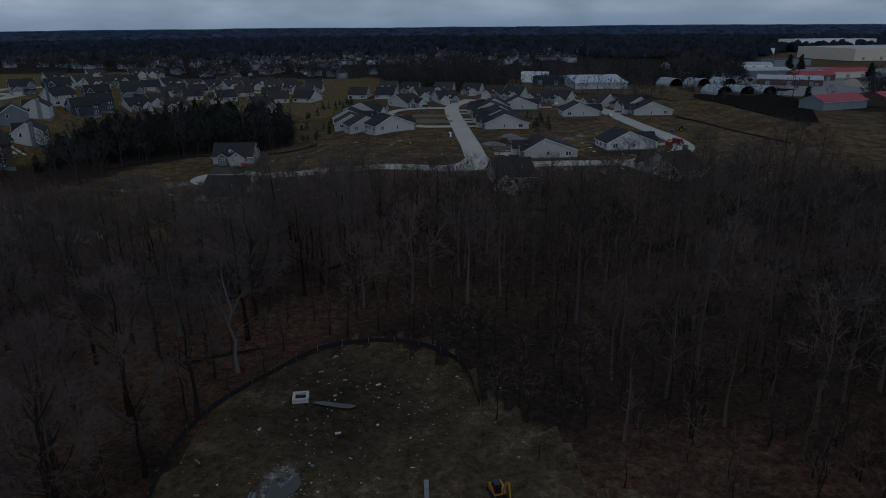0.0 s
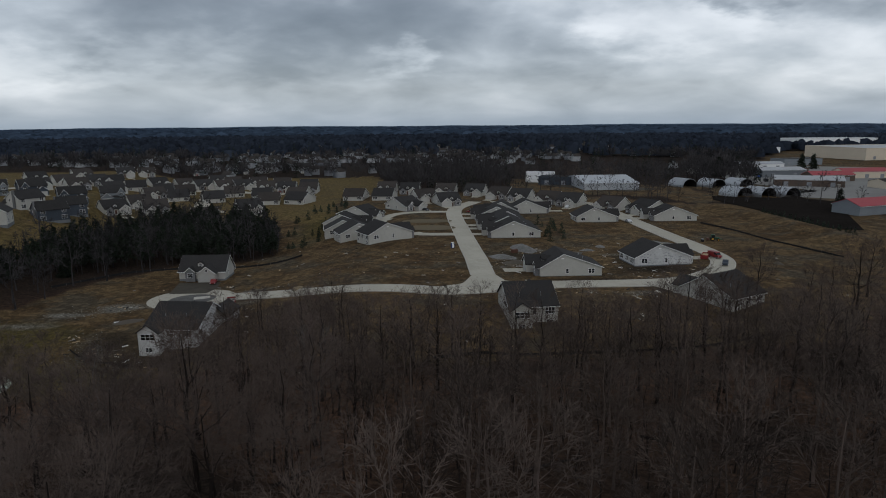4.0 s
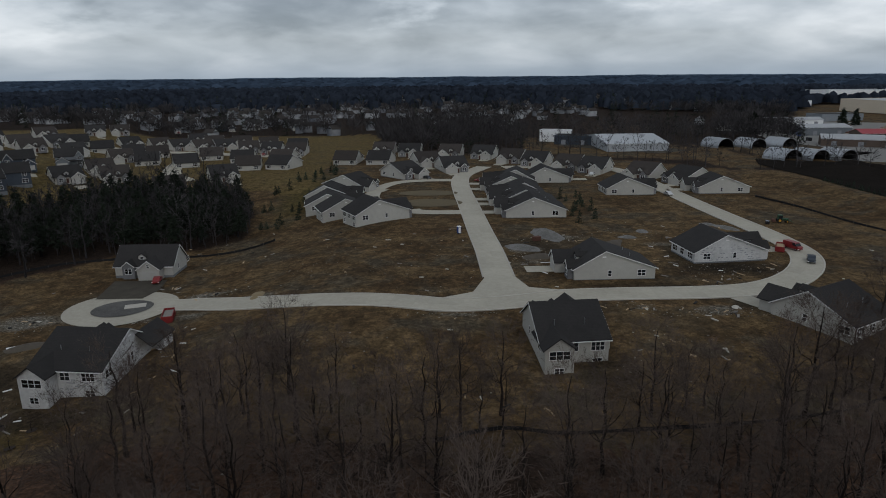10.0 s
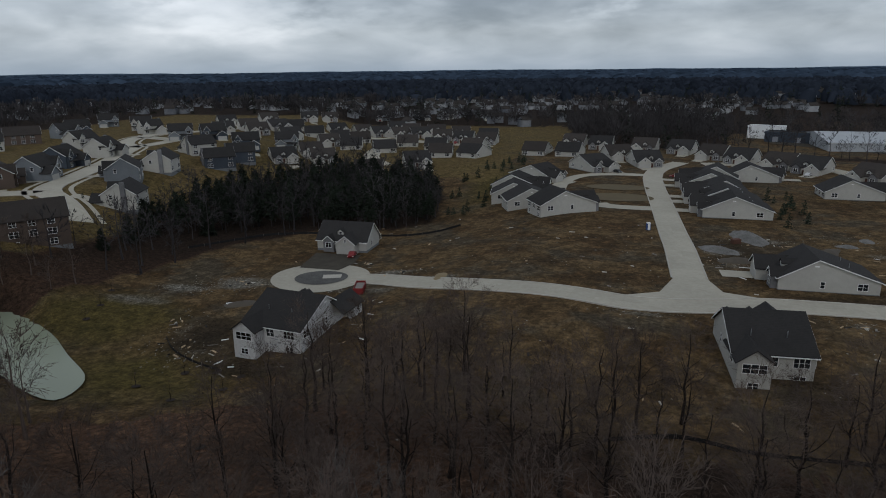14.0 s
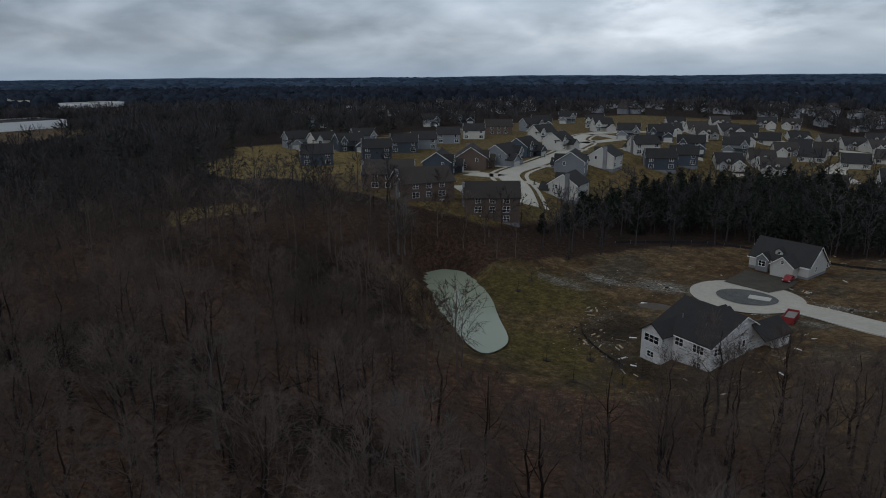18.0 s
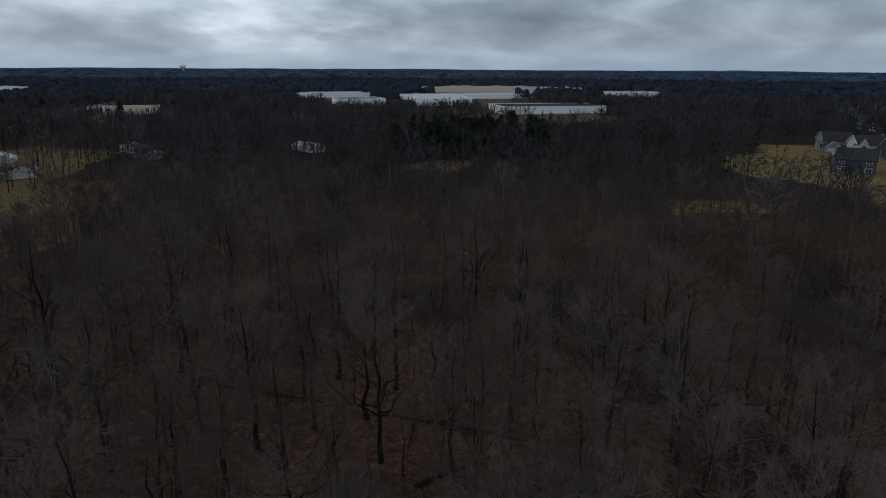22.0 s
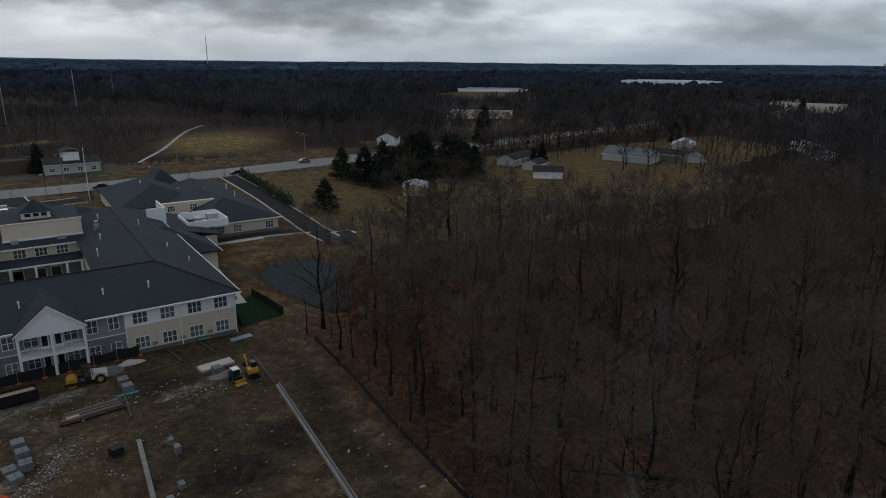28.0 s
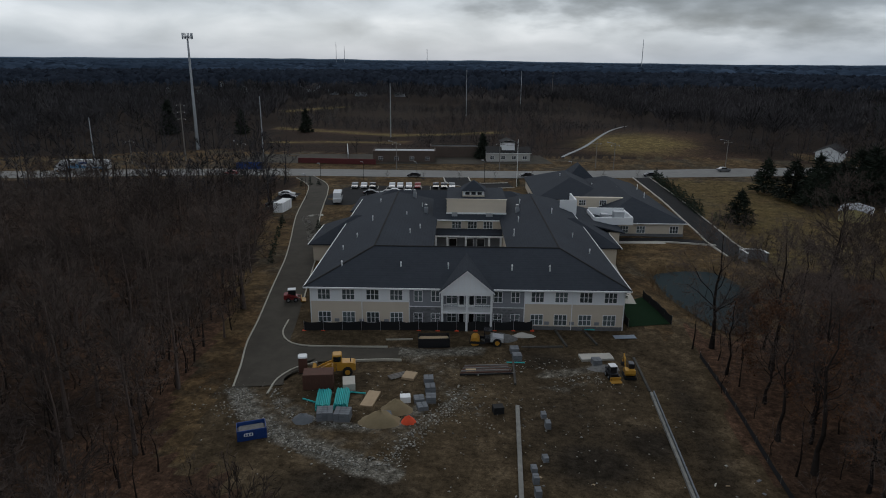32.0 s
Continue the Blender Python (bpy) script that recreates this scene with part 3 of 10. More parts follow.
def part(name, shape, mat, parent=None, label="", smooth=False):
    me = shape if isinstance(shape, bpy.types.Mesh) else shape.mesh(name, mat, smooth)
    ob = new(name, me)
    if parent is not None:
        ob.parent = parent
    if label:
        ob["label"] = label
    return ob


def thing(name, m, label, category, group="", kind=""):
    ob = new(name)
    ob.matrix_basis = m
    return tagged(ob, label, category, group, kind)


def structure(name, me, label, category):
    ob = new(name, me)
    return tagged(ob, label, category, kind="structure")


# ---------------------------------------------------------------- ground sheet
def build_ground():
    n = 480
    u = np.linspace(-1, 1, n)
    k = 5.6
    line = 4950 * np.sinh(k * u) / np.sinh(k)
    X, Y = np.meshgrid(line, line - 15)
    x, y = X.ravel(), Y.ravel()
    z = ground(x, y)
    rough = np.array([noise.noise((a * 0.11, b * 0.11, 0.3)) for a, b in zip(x, y)])
    z = z + rough * 0.18 * (1 - ss(300, 600, np.hypot(x, y)))
    far = np.hypot(x, y)
    # zones: woods litter, bare earth, green grass
    soft = np.array([noise.noise((a * 0.035, b * 0.035, 4.1)) for a, b in zip(x, y)])
    xs, ys = x + soft * 7, y + np.roll(soft, 777) * 7
    wood = (~open_land(xs, ys)).astype(float)
    dirt = inside(SITE, xs, ys) & (ys > -94) & (xs < 34)
    dirt = dirt.astype(float)
    dirt = np.maximum(dirt, 0.75 * np.exp(-((x + 85) / 22) ** 2 - ((y - 150) / 22) ** 2))
    dirt = np.maximum(dirt, 0.85 * np.exp(-((x + 86) / 12) ** 2 - ((y - 112) / 12) ** 2))
    dirt = np.maximum(dirt, 0.8 * np.exp(-((x - 35) / 24) ** 2 - ((y - 182) / 20) ** 2))
    dirt = np.maximum(dirt, 0.8 * np.exp(-((x - 72) / 18) ** 2 - ((y - 175) / 20) ** 2))
    dirt = np.maximum(dirt, 0.6 * np.exp(-((x - 45) / 22) ** 2 - ((y - 125) / 12) ** 2))
    heath = inside(HIGH, xs, ys) & (ys < -268) & (xs > -110)
    wood = np.maximum(wood, heath * (0.95 - 0.6 * np.exp(-((x + 45) / 26) ** 2 - ((y + 330) / 26) ** 2)))
    distant = ss(400, 470, far)
    dirt = np.maximum(dirt, wood * distant)
    wood = wood * (1 - distant)
    green = 0.9 * np.exp(-((x + 118) / 24) ** 2 - ((y - 112) / 18) ** 2) + 0.6 * np.exp(-((x + 130) / 60) ** 2 - ((y + 150) / 22) ** 2)
    green = np.maximum(green, 0.85 * np.exp(-((x + 92) / 26) ** 2 - ((y - 92) / 15) ** 2))
    green = np.maximum(green, inside(HOMES_N, xs, ys) * 0.5)
    green = np.maximum(green, inside(FIELD, xs, ys) * 0.45)
    green = np.maximum(green, 0.75 * np.exp(-((x + 62) / 14) ** 2 - ((y - 285) / 60) ** 2))
    green = np.maximum(green, 0.5 * np.exp(-((x - 95) / 14) ** 2 - ((y - 105) / 10) ** 2))
    # the plot's worn gravel track and pale trodden earth
    ca, sa = math.cos(radians(188.57)), math.sin(radians(188.57))
    lx, ly = (x - 7.6) * ca + (y + 90.1) * sa, -(x - 7.6) * sa + (y + 90.1) * ca
    track = np.array([(-28.5, -19.6), (-25, -26.7), (-20.5, -30.6), (-16.5, -33.2), (-12.3, -35.1), (-10, -36.9)], float)
    stony = 0.7 * np.exp(-(away(track, lx, ly, False) / 1.0) ** 2)
    stony = np.maximum(stony, 0.45 * np.exp(-(away(np.array([(0.1, -25.6), (-3.7, -21.1), (-5.7, -13.6), (-10.3, -10.3)], float), lx, ly, False) / 1.4) ** 2))
    stony = np.maximum(stony, 0.75 * np.exp(-(away(np.array([(-10, -9.5), (-5, -9.5), (1, -9)], float), lx, ly, False) / 1.6) ** 2))
    stony = np.maximum(stony, 0.6 * np.exp(-(away(np.array([(9, -16), (13, -15), (17, -14)], float), lx, ly, False) / 1.8) ** 2))
    stony = np.maximum(stony, 0.85 * np.exp(-((x + 15) / 2.2) ** 2 - ((y + 41) / 4.0) ** 2))
    stony = np.maximum(stony, 0.7 * np.exp(-((x + 46) / 7) ** 2 - ((y - 150) / 3) ** 2) + 0.7 * np.exp(-((x + 60) / 8) ** 2 - ((y - 141) / 3) ** 2))
    stony = np.maximum(stony, 0.75 * np.exp(-((x + 98) / 12) ** 2 - ((y - 143) / 5) ** 2) + 0.6 * np.exp(-((x + 118) / 16) ** 2 - ((y - 124) / 5) ** 2))
    stony = np.maximum(stony, 0.7 * np.exp(-((x - 22) / 7) ** 2 - ((y - 180) / 6) ** 2) + 0.6 * np.exp(-((x - 4) / 9) ** 2 - ((y - 207) / 4) ** 2))
    stony = np.maximum(stony, 0.6 * np.exp(-((x - 58) / 9) ** 2 - ((y - 131) / 3) ** 2) + 0.55 * np.exp(-((x - 62) / 10) ** 2 - ((y - 185) / 5) ** 2))
    for cx, cy, rx, ry, amp in ((42, 132, 4, 2, 0.7), (57, 128.5, 7, 2, 0.65), (3, 128, 7, 1.6, 0.65), (-112, 134, 9, 3.5, 0.8), (-100, 140, 7, 4, 0.8), (-62, 158, 7, 2.5, 0.75), (-70, 141, 6, 2.5, 0.6), (35, 193, 8, 4, 0.7), (24, 168, 6, 4, 0.6), (-86, 104, 5, 2.5, 0.55), (-95, 112, 3, 7, 0.5), (12, 186, 4, 7, 0.6)):
        stony = np.maximum(stony, amp * np.exp(-((x - cx) / rx) ** 2 - ((y - cy) / ry) ** 2))
    # stony arcs of the building site's turning track
    for pts, amp, wide in (([(33.3, -66.3), (29.8, -61.5), (24.9, -57.6), (20, -55.6), (14.7, -53.5), (11.6, -52.5)], 0.95, 1.5), ([(11.6, -53.5), (11.6, -59.4), (9.3, -63.4), (7.1, -66.7), (6.1, -70.5)], 0.42, 2.6), ([(14.5, -52.6), (18.6, -54.6), (23.3, -56.9)], 0.7, 1.4), ([(31, -68), (27, -63), (21, -58.5), (15.5, -57.5), (11, -60), (8, -65), (6, -71), (9, -77), (16, -79), (26, -77)], 0.4, 3.2),
                           ([(16.8, -80.4), (12, -80.3), (6, -82)], 0.7, 1.2), ([(27, -64.5), (21.7, -60.9), (16.4, -60.1), (11.8, -62.3), (10.2, -68.3)], 0.7, 0.9), ([(-0.5, -71.3), (-5.9, -72.1), (-10.3, -75.7), (-14, -77)], 0.5, 0.9), ([(-5.9, -72), (-6.4, -68), (-8.6, -63.5)], 0.45, 0.8)):
        stony = np.maximum(stony, amp * np.exp(-(away(np.array(pts, float), x, y, False) / (1.05 * wide)) ** 2))
    # golden lawns and meadows, wet mud, and dark litter with woodland shade painted in
    gold = np.maximum(inside(GOLD, xs, ys) * 0.7, inside(GLADE, xs, ys) * 0.6)
    gold = np.maximum(gold, np.maximum(0.45 * inside(HOMES_N, xs, ys), 0.42 * inside(FIELD, xs, ys)))
    gold = np.maximum(gold, 0.9 * np.exp(-((x + 48) / 30) ** 2 - ((y + 300) / 34) ** 2))
    for pts, wide in (([(152, -366), (69, -338), (17, -352)], 7.0), ([(157, -534), (192, -464)], 12.0), ([(120, -300), (60, -310)], 5.0)):
        gold = np.maximum(gold, 0.85 * np.exp(-(away(np.array(pts, float), x, y, False) / wide) ** 2))
    wet = np.zeros_like(x)
    for cx, cy, rx, ry, amp in ((-11, -27, 15, 14, 0.72), (-8, -57, 6, 5, 1.0), (-14.5, -61.5, 5, 5, 0.9), (-3.3, -80, 7, 5, 0.75), (16, -50, 9, 4, 0.8), (-8, -66, 14, 20, 0.5), (20, -70, 8, 6, 0.5), (-20, -62, 3, 26, 0.7), (72, 160, 20, 9, 0.85), (84, 178, 8, 14, 0.6), (44, 146, 20, 5, 0.75), (28, 184, 13, 18, 0.6), (-88, 111, 10, 11, 0.75), (-72, 101, 14, 5, 0.7), (30, 104, 9, 8, 0.7), (78, 110, 12, 7, 0.6), (-20, 160, 34, 10, 0.42), (112, 196, 12, 26, 0.4)):
        wet = np.maximum(wet, amp * np.exp(-((x - cx) / rx) ** 2 - ((y - cy) / ry) ** 2))
    # painted shade of the wood floor: far woods, pine belt, wood's edge, heath
    floor_shade = (~open_land(xs, ys)) * ss(130, 230, far)
    floor_shade = np.maximum(floor_shade, 0.75 * (~open_land(xs, ys)) * np.exp(-((x - 10) / 62) ** 2 - ((y - 18) / 40) ** 2) * ss(-30, 5, x))
    floor_shade = np.maximum(floor_shade, inside(BELT, x, y) * 0.9)
    floor_shade = np.maximum(floor_shade, 0.5 * np.exp(-((y - 74 - 0.12 * np.maximum(x - 20, 0)) / 13) ** 2) * ss(-64, -46, x) * (1 - ss(110, 150, x)))
    floor_shade = np.maximum(floor_shade, heath * np.clip(0.85 - 1.2 * gold, 0, 1))
    idx = np.arange(n * n).reshape(n, n)
    quads = np.stack([idx[:-1, :-1], idx[:-1, 1:], idx[1:, 1:], idx[1:, :-1]], -1).reshape(-1, 4)
    me = bpy.data.meshes.new("ground")
    co = np.stack([x, y, z], 1).astype(np.float32)
    me.vertices.add(n * n)
    me.vertices.foreach_set("co", co.ravel())
    me.loops.add(quads.size)
    me.loops.foreach_set("vertex_index", quads.ravel().astype(np.int32))
    me.polygons.add(len(quads))
    me.polygons.foreach_set("loop_start", np.arange(0, quads.size, 4, dtype=np.int32))
    me.update(calc_edges=True)
    me.shade_smooth()
    at = me.attributes.new("zone", 'FLOAT_COLOR', 'POINT')
    at.data.foreach_set("color", np.stack([wood, dirt, np.clip(green, 0, 1), np.clip(stony, 0, 1)], 1).astype(np.float32).ravel())
    at = me.attributes.new("cover", 'FLOAT_COLOR', 'POINT')
    at.data.foreach_set("color", np.stack([gold, wet, floor_shade, np.ones_like(x)], 1).astype(np.float32).ravel())
    me.materials.append(ground_material())
    return structure("ground", me, "rough brown late-winter ground with dead grass, leaf litter and bare earth", "ground")


def ground_material():
    m = bpy.data.materials.new("ground_cover")
    m.use_nodes = True
    nt = m.node_tree
    b = nt.nodes["Principled BSDF"]
    b.inputs["Roughness"].default_value = 0.95
    b.inputs["Specular IOR Level"].default_value = 0.04
    co = nt.nodes.new("ShaderNodeTexCoord")

    def tex(scale, detail=5, rough=0.6):
        n = nt.nodes.new("ShaderNodeTexNoise")
        n.inputs["Scale"].default_value = scale
        n.inputs["Detail"].default_value = detail
        n.inputs["Roughness"].default_value = rough
        nt.links.new(co.outputs["Object"], n.inputs["Vector"])
        return n.outputs["Fac"]

    def ramp(fac, stops):
        r = nt.nodes.new("ShaderNodeValToRGB")
        el = r.color_ramp.elements
        while len(el) < len(stops):
            el.new(0.5)
        for i, (p, c) in enumerate(stops):
            el[i].position, el[i].color = p, (*c, 1)
        nt.links.new(fac, r.inputs[0])
        return r.outputs[0]

    def mix(fac, a, c):
        x = nt.nodes.new("ShaderNodeMix")
        x.data_type = 'RGBA'
        nt.links.new(fac, x.inputs["Factor"])
        nt.links.new(a, x.inputs[6])
        nt.links.new(c, x.inputs[7])
        return x.outputs[2]

    def edge(fac, wob, lo=0.42, hi=0.58):
        """A zone's weight with a ragged border."""
        a = nt.nodes.new("ShaderNodeMath")
        a.operation = 'MULTIPLY_ADD'
        a.inputs[1].default_value = 0.55
        nt.links.new(wob, a.inputs[0])
        nt.links.new(fac, a.inputs[2])
        r = nt.nodes.new("ShaderNodeMapRange")
        r.inputs[1].default_value, r.inputs[2].default_value = lo + 0.275, hi + 0.275
        nt.links.new(a.outputs[0], r.inputs[0])
        return r.outputs[0]
    grain, patch, wide = tex(1.9, 8, 0.7), tex(0.09, 5), tex(0.022, 4)
    fine = tex(0.35, 8, 0.72)
    dead = ramp(fine, [(0.30, (0.045, 0.032, 0.018)), (0.5, (0.102, 0.069, 0.035)), (0.72, (0.205, 0.138, 0.070))])
    tan = ramp(fine, [(0.3, (0.026, 0.020, 0.013)), (0.52, (0.062, 0.040, 0.021)), (0.75, (0.155, 0.092, 0.042))])
    field = mix(ramp(patch, [(0.42, (0, 0, 0)), (0.62, (1, 1, 1))]), dead, tan)
    olive = ramp(fine, [(0.3, (0.030, 0.027, 0.012)), (0.7, (0.116, 0.088, 0.030))])
    litter = ramp(tex(0.7, 9, 0.78), [(0.3, (0.022, 0.014, 0.010)), (0.52, (0.086, 0.050, 0.032)), (0.75, (0.215, 0.122, 0.072))])
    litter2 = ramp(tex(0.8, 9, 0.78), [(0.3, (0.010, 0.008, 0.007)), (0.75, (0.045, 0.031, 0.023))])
    litter = mix(ramp(wide, [(0.45, (0, 0, 0)), (0.6, (1, 1, 1))]), litter, litter2)
    earth = ramp(tex(0.25, 9, 0.72), [(0.3, (0.030, 0.022, 0.013)), (0.55, (0.080, 0.058, 0.034)), (0.74, (0.185, 0.138, 0.086))])
    zone = nt.nodes.new("ShaderNodeVertexColor")
    zone.layer_name = "zone"
    sep = nt.nodes.new("ShaderNodeSeparateColor")
    nt.links.new(zone.outputs[0], sep.inputs[0])
    mud = ramp(fine, [(0.3, (0.030, 0.025, 0.018)), (0.55, (0.074, 0.061, 0.042)), (0.76, (0.165, 0.137, 0.098))])
    field = mix(ramp(tex(0.055, 7, 0.68), [(0.5, (0, 0, 0)), (0.6, (0.85, 0.85, 0.85))]), field, mud)
    c = mix(edge(sep.outputs[2], patch, 0.3, 0.75), field, olive)
    c = mix(edge(sep.outputs[1], patch), c, earth)
    c = mix(edge(sep.outputs[0], patch), c, litter)
    cover = nt.nodes.new("ShaderNodeVertexColor")
    cover.layer_name = "cover"
    parts = nt.nodes.new("ShaderNodeSeparateColor")
    nt.links.new(cover.outputs[0], parts.inputs[0])
    c = mix(edge(parts.outputs[0], patch, 0.3, 0.7), c, ramp(fine, [(0.3, (0.070, 0.050, 0.020)), (0.5, (0.145, 0.106, 0.042)), (0.75, (0.26, 0.195, 0.085))]))
    c = mix(edge(parts.outputs[1], patch, 0.25, 0.8), c, ramp(fine, [(0.3, (0.014, 0.011, 0.008)), (0.75, (0.045, 0.036, 0.026))]))
    # dark litter stands in for shade below the trees
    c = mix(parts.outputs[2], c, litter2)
    pebbles = ramp(tex(1.1, 9, 0.8), [(0.32, (0.05, 0.043, 0.034)), (0.52, (0.13, 0.118, 0.095)), (0.7, (0.30, 0.28, 0.245))])
    c = mix(edge(zone.outputs[1], fine, 0.35, 0.62), c, pebbles)
    speck = nt.nodes.new("ShaderNodeMapRange")
    speck.inputs[1].default_value, speck.inputs[2].default_value = 0.37, 0.66
    speck.inputs[3].default_value, speck.inputs[4].default_value = 0.25, 1.95
    speck.clamp = True
    nt.links.new(tex(1.1, 10, 0.92), speck.inputs[0])
    clods = nt.nodes.new("ShaderNodeVectorMath")
    clods.operation = 'SCALE'
    nt.links.new(c, clods.inputs[0])
    nt.links.new(speck.outputs[0], clods.inputs["Scale"])
    nt.links.new(clods.outputs[0], b.inputs["Base Color"])
    bp = nt.nodes.new("ShaderNodeBump")
    bp.inputs["Strength"].default_value = 0.6
    bp.inputs["Distance"].default_value = 0.15
    nt.links.new(grain, bp.inputs["Height"])
    nt.links.new(bp.outputs[0], b.inputs["Normal"])
    return m


build_ground()


def sheet(name, ring, z, mat, label, category):
    """A flat polygon, such as a pond's water."""
    ring = np.asarray(ring)
    c = ring.mean(0)
    v = [(c[0], c[1], z)] + [(p[0], p[1], z) for p in ring]
    f = [(0, i + 1, (i + 1) % len(ring) + 1) for i in range(len(ring))]
    return structure(name, raw_mesh(name, v, f, mat), label, category)


def grown(ring, d):
    c = ring.mean(0)
    return np.array([p + (p - c) / np.linalg.norm(p - c) * d for p in ring])


sheet("pond_water", grown(POND_W, 1.0), POND_W_Z, WATER_MILKY, "milky green water of a silted detention pond", "pond")
sheet("pond_water", grown(POND_E, 1.0), POND_E_Z, WATER_DARK, "dark water of a small pond beside the lawn", "pond")


# ---------------------------------------------------------------- roads
def ribbon_mesh(name, line, half, mat, lift=0.12, across=6, thick=0.0, offset=0.0):
    """A strip along a line of (x, y) or (x, y, half width) that lies on the ground."""
    line = np.asarray(line)
    d = np.gradient(line[:, :2], axis=0)
    d /= np.maximum(np.linalg.norm(d, axis=1), 1e-9)[:, None]
    nrm = np.stack([-d[:, 1], d[:, 0]], 1)
    hw = line[:, 2] if line.shape[1] > 2 else np.full(len(line), half)
    v, f = [], []
    for j in range(across + 1):
        s = (2 * j / across - 1)
        p = line[:, :2] + nrm * (s * hw + offset)[:, None]
        v.append(np.column_stack([p, ground(p[:, 0], p[:, 1]) + lift]))
    n = len(line)
    v = np.concatenate(v)
    for j in range(across):
        for i in range(n - 1):
            a = j * n + i
            f.append((a, a + 1, a + n + 1, a + n)[::-1])
    return raw_mesh(name, v, f, mat)


def kerb(line, side, half, mat=None, width=0.35, height=0.16, lift=0.1):
    """One kerb as a real step beside a road."""
    line = np.asarray(line)
    d = np.gradient(line[:, :2], axis=0)
    d /= np.maximum(np.linalg.norm(d, axis=1), 1e-9)[:, None]
    nrm = np.stack([-d[:, 1], d[:, 0]], 1)
    hw = line[:, 2] if line.shape[1] > 2 else np.full(len(line), half)
    rows = []
    for off, h in ((0, -0.15), (0.0, height), (width, height), (width, -0.15)):
        p = line[:, :2] + nrm * (side * (hw + off))[:, None]
        g = line[:, :2] + nrm * (side * hw)[:, None]
        rows.append(np.column_stack([p, ground(g[:, 0], g[:, 1]) + lift + h]))
    n = len(line)
    v = np.concatenate(rows)
    f = []
    for j in range(3):
        for i in range(n - 1):
            a = j * n + i
            f.append((a, a + 1, a + n + 1, a + n) if side < 0 else (a + n, a + n + 1, a + 1, a))
    me = raw_mesh("kerb", v, f, mat or CONCRETE_W)
    return structure("kerb", me, "pale cast concrete kerb along the roadway", "kerb")


def road(points, half, mat, label, kerbs=(1, -1), lift=0.12, name="road"):
    line = smooth_line(points)
    ob = structure(name, ribbon_mesh(name, line, half, mat, lift), label, "road")
    for s in kerbs:
        kerb(line, s, half, lift=lift - 0.02)
    return ob, line


def slabs(parent, line, half, length=4.6, lift=0.16, mat=None):
    """Single concrete slabs of a street, in two lanes, with open joints between them."""
    line = np.asarray(line)
    d = np.r_[0, np.cumsum(np.hypot(*np.diff(line[:, :2], axis=0).T))]
    total = d[-1]
    count = int(total / length)
    hw_all = line[:, 2] if line.shape[1] > 2 else np.full(len(line), half)
    for i in range(count):
        s = np.linspace(i * total / count + 0.03, (i + 1) * total / count - 0.03, 4)
        x, y, hw = np.interp(s, d, line[:, 0]), np.interp(s, d, line[:, 1]), np.interp(s, d, hw_all)
        s2 = s + 0.01
        tx, ty = np.interp(s2, d, line[:, 0]) - x, np.interp(s2, d, line[:, 1]) - y
        ln = np.maximum(np.hypot(tx, ty), 1e-9)
        nx, ny = -ty / ln, tx / ln
        for lane in (0, 1):
            a, c = (-hw + 0.02, np.full(4, -0.03)) if lane == 0 else (np.full(4, 0.03), hw - 0.02)
            v, f = [], []
            for off in (a, (a + c) / 2, c):
                px, py = x + nx * off, y + ny * off
                v += list(zip(px, py, ground(px, py) + lift))
            for j in range(2):
                for k in range(3):
                    q = j * 4 + k
                    f.append((q + 4, q + 5, q + 1, q))
            part("slab", raw_mesh("slab", v, f, mat or CONCRETE), None, parent)


STREET_LOWER = [(-70, 152), (-62, 150.5), (-49, 145.5), (-29, 139.5), (-10.5, 136.2), (0, 133.5), (9, 134), (18, 136), (27, 139), (41, 140.2), (60, 141), (73, 143.5), (84.5, 151), (93.5, 162), (98.5, 174), (99.5, 188), (98.8, 202), (97, 221), (95.3, 243), (93.6, 271), (92, 303), (88, 335), (74, 352), (50, 352), (30, 348)]
STREET_MAIN = [(15, 138), (13.2, 149), (12.6, 162), (12, 179), (10.8, 198), (9.5, 222), (8, 249), (6.5, 276), (6, 303), (9, 325), (20, 352)]
LOOP = [(6, 306), (-10, 306), (-24, 300), (-31, 284), (-31, 262), (-24, 242), (-10, 233), (9, 232)]
lower_road, lower_line = road(STREET_LOWER, 3.75, CONCRETE, "pale concrete residential street winding between building lots", kerbs=(1, -1))
main_road, main_line = road(STREET_MAIN, 3.75, CONCRETE, "pale concrete street running up between the villas", kerbs=(), lift=0.135)
for s in (1, -1):
    kerb(main_line[7:], s, 3.75, lift=0.1)
road(LOOP, 3.4, CONCRETE, "pale concrete loop drive round two grass islands", kerbs=(), lift=0.128)


def corner(pts):
    """A flared corner of a street junction."""
    ring = np.array(pts, float)
    c = ring.mean(0)
    v = [(c[0], c[1], gz(*c) + 0.142)] + [(p[0], p[1], gz(*p) + 0.142) for p in ring]
    f = [(0, i + 1, (i + 1) % len(ring) + 1) for i in range(len(ring))]
    return structure("road", raw_mesh("road", v, f, CONCRETE), "pale concrete flared corner of a street junction", "road")


corner([(13, 154), (9.3, 153), (8.6, 147), (6.6, 142.6), (3.2, 139.4), (-2.5, 137.4), (-2.5, 134), (6, 133.8), (13, 137)][::-1])
corner([(12.5, 155), (16.2, 156), (16.8, 150), (18.2, 146), (21.5, 143.4), (28, 142.8), (28, 139), (20, 137), (13, 138)])


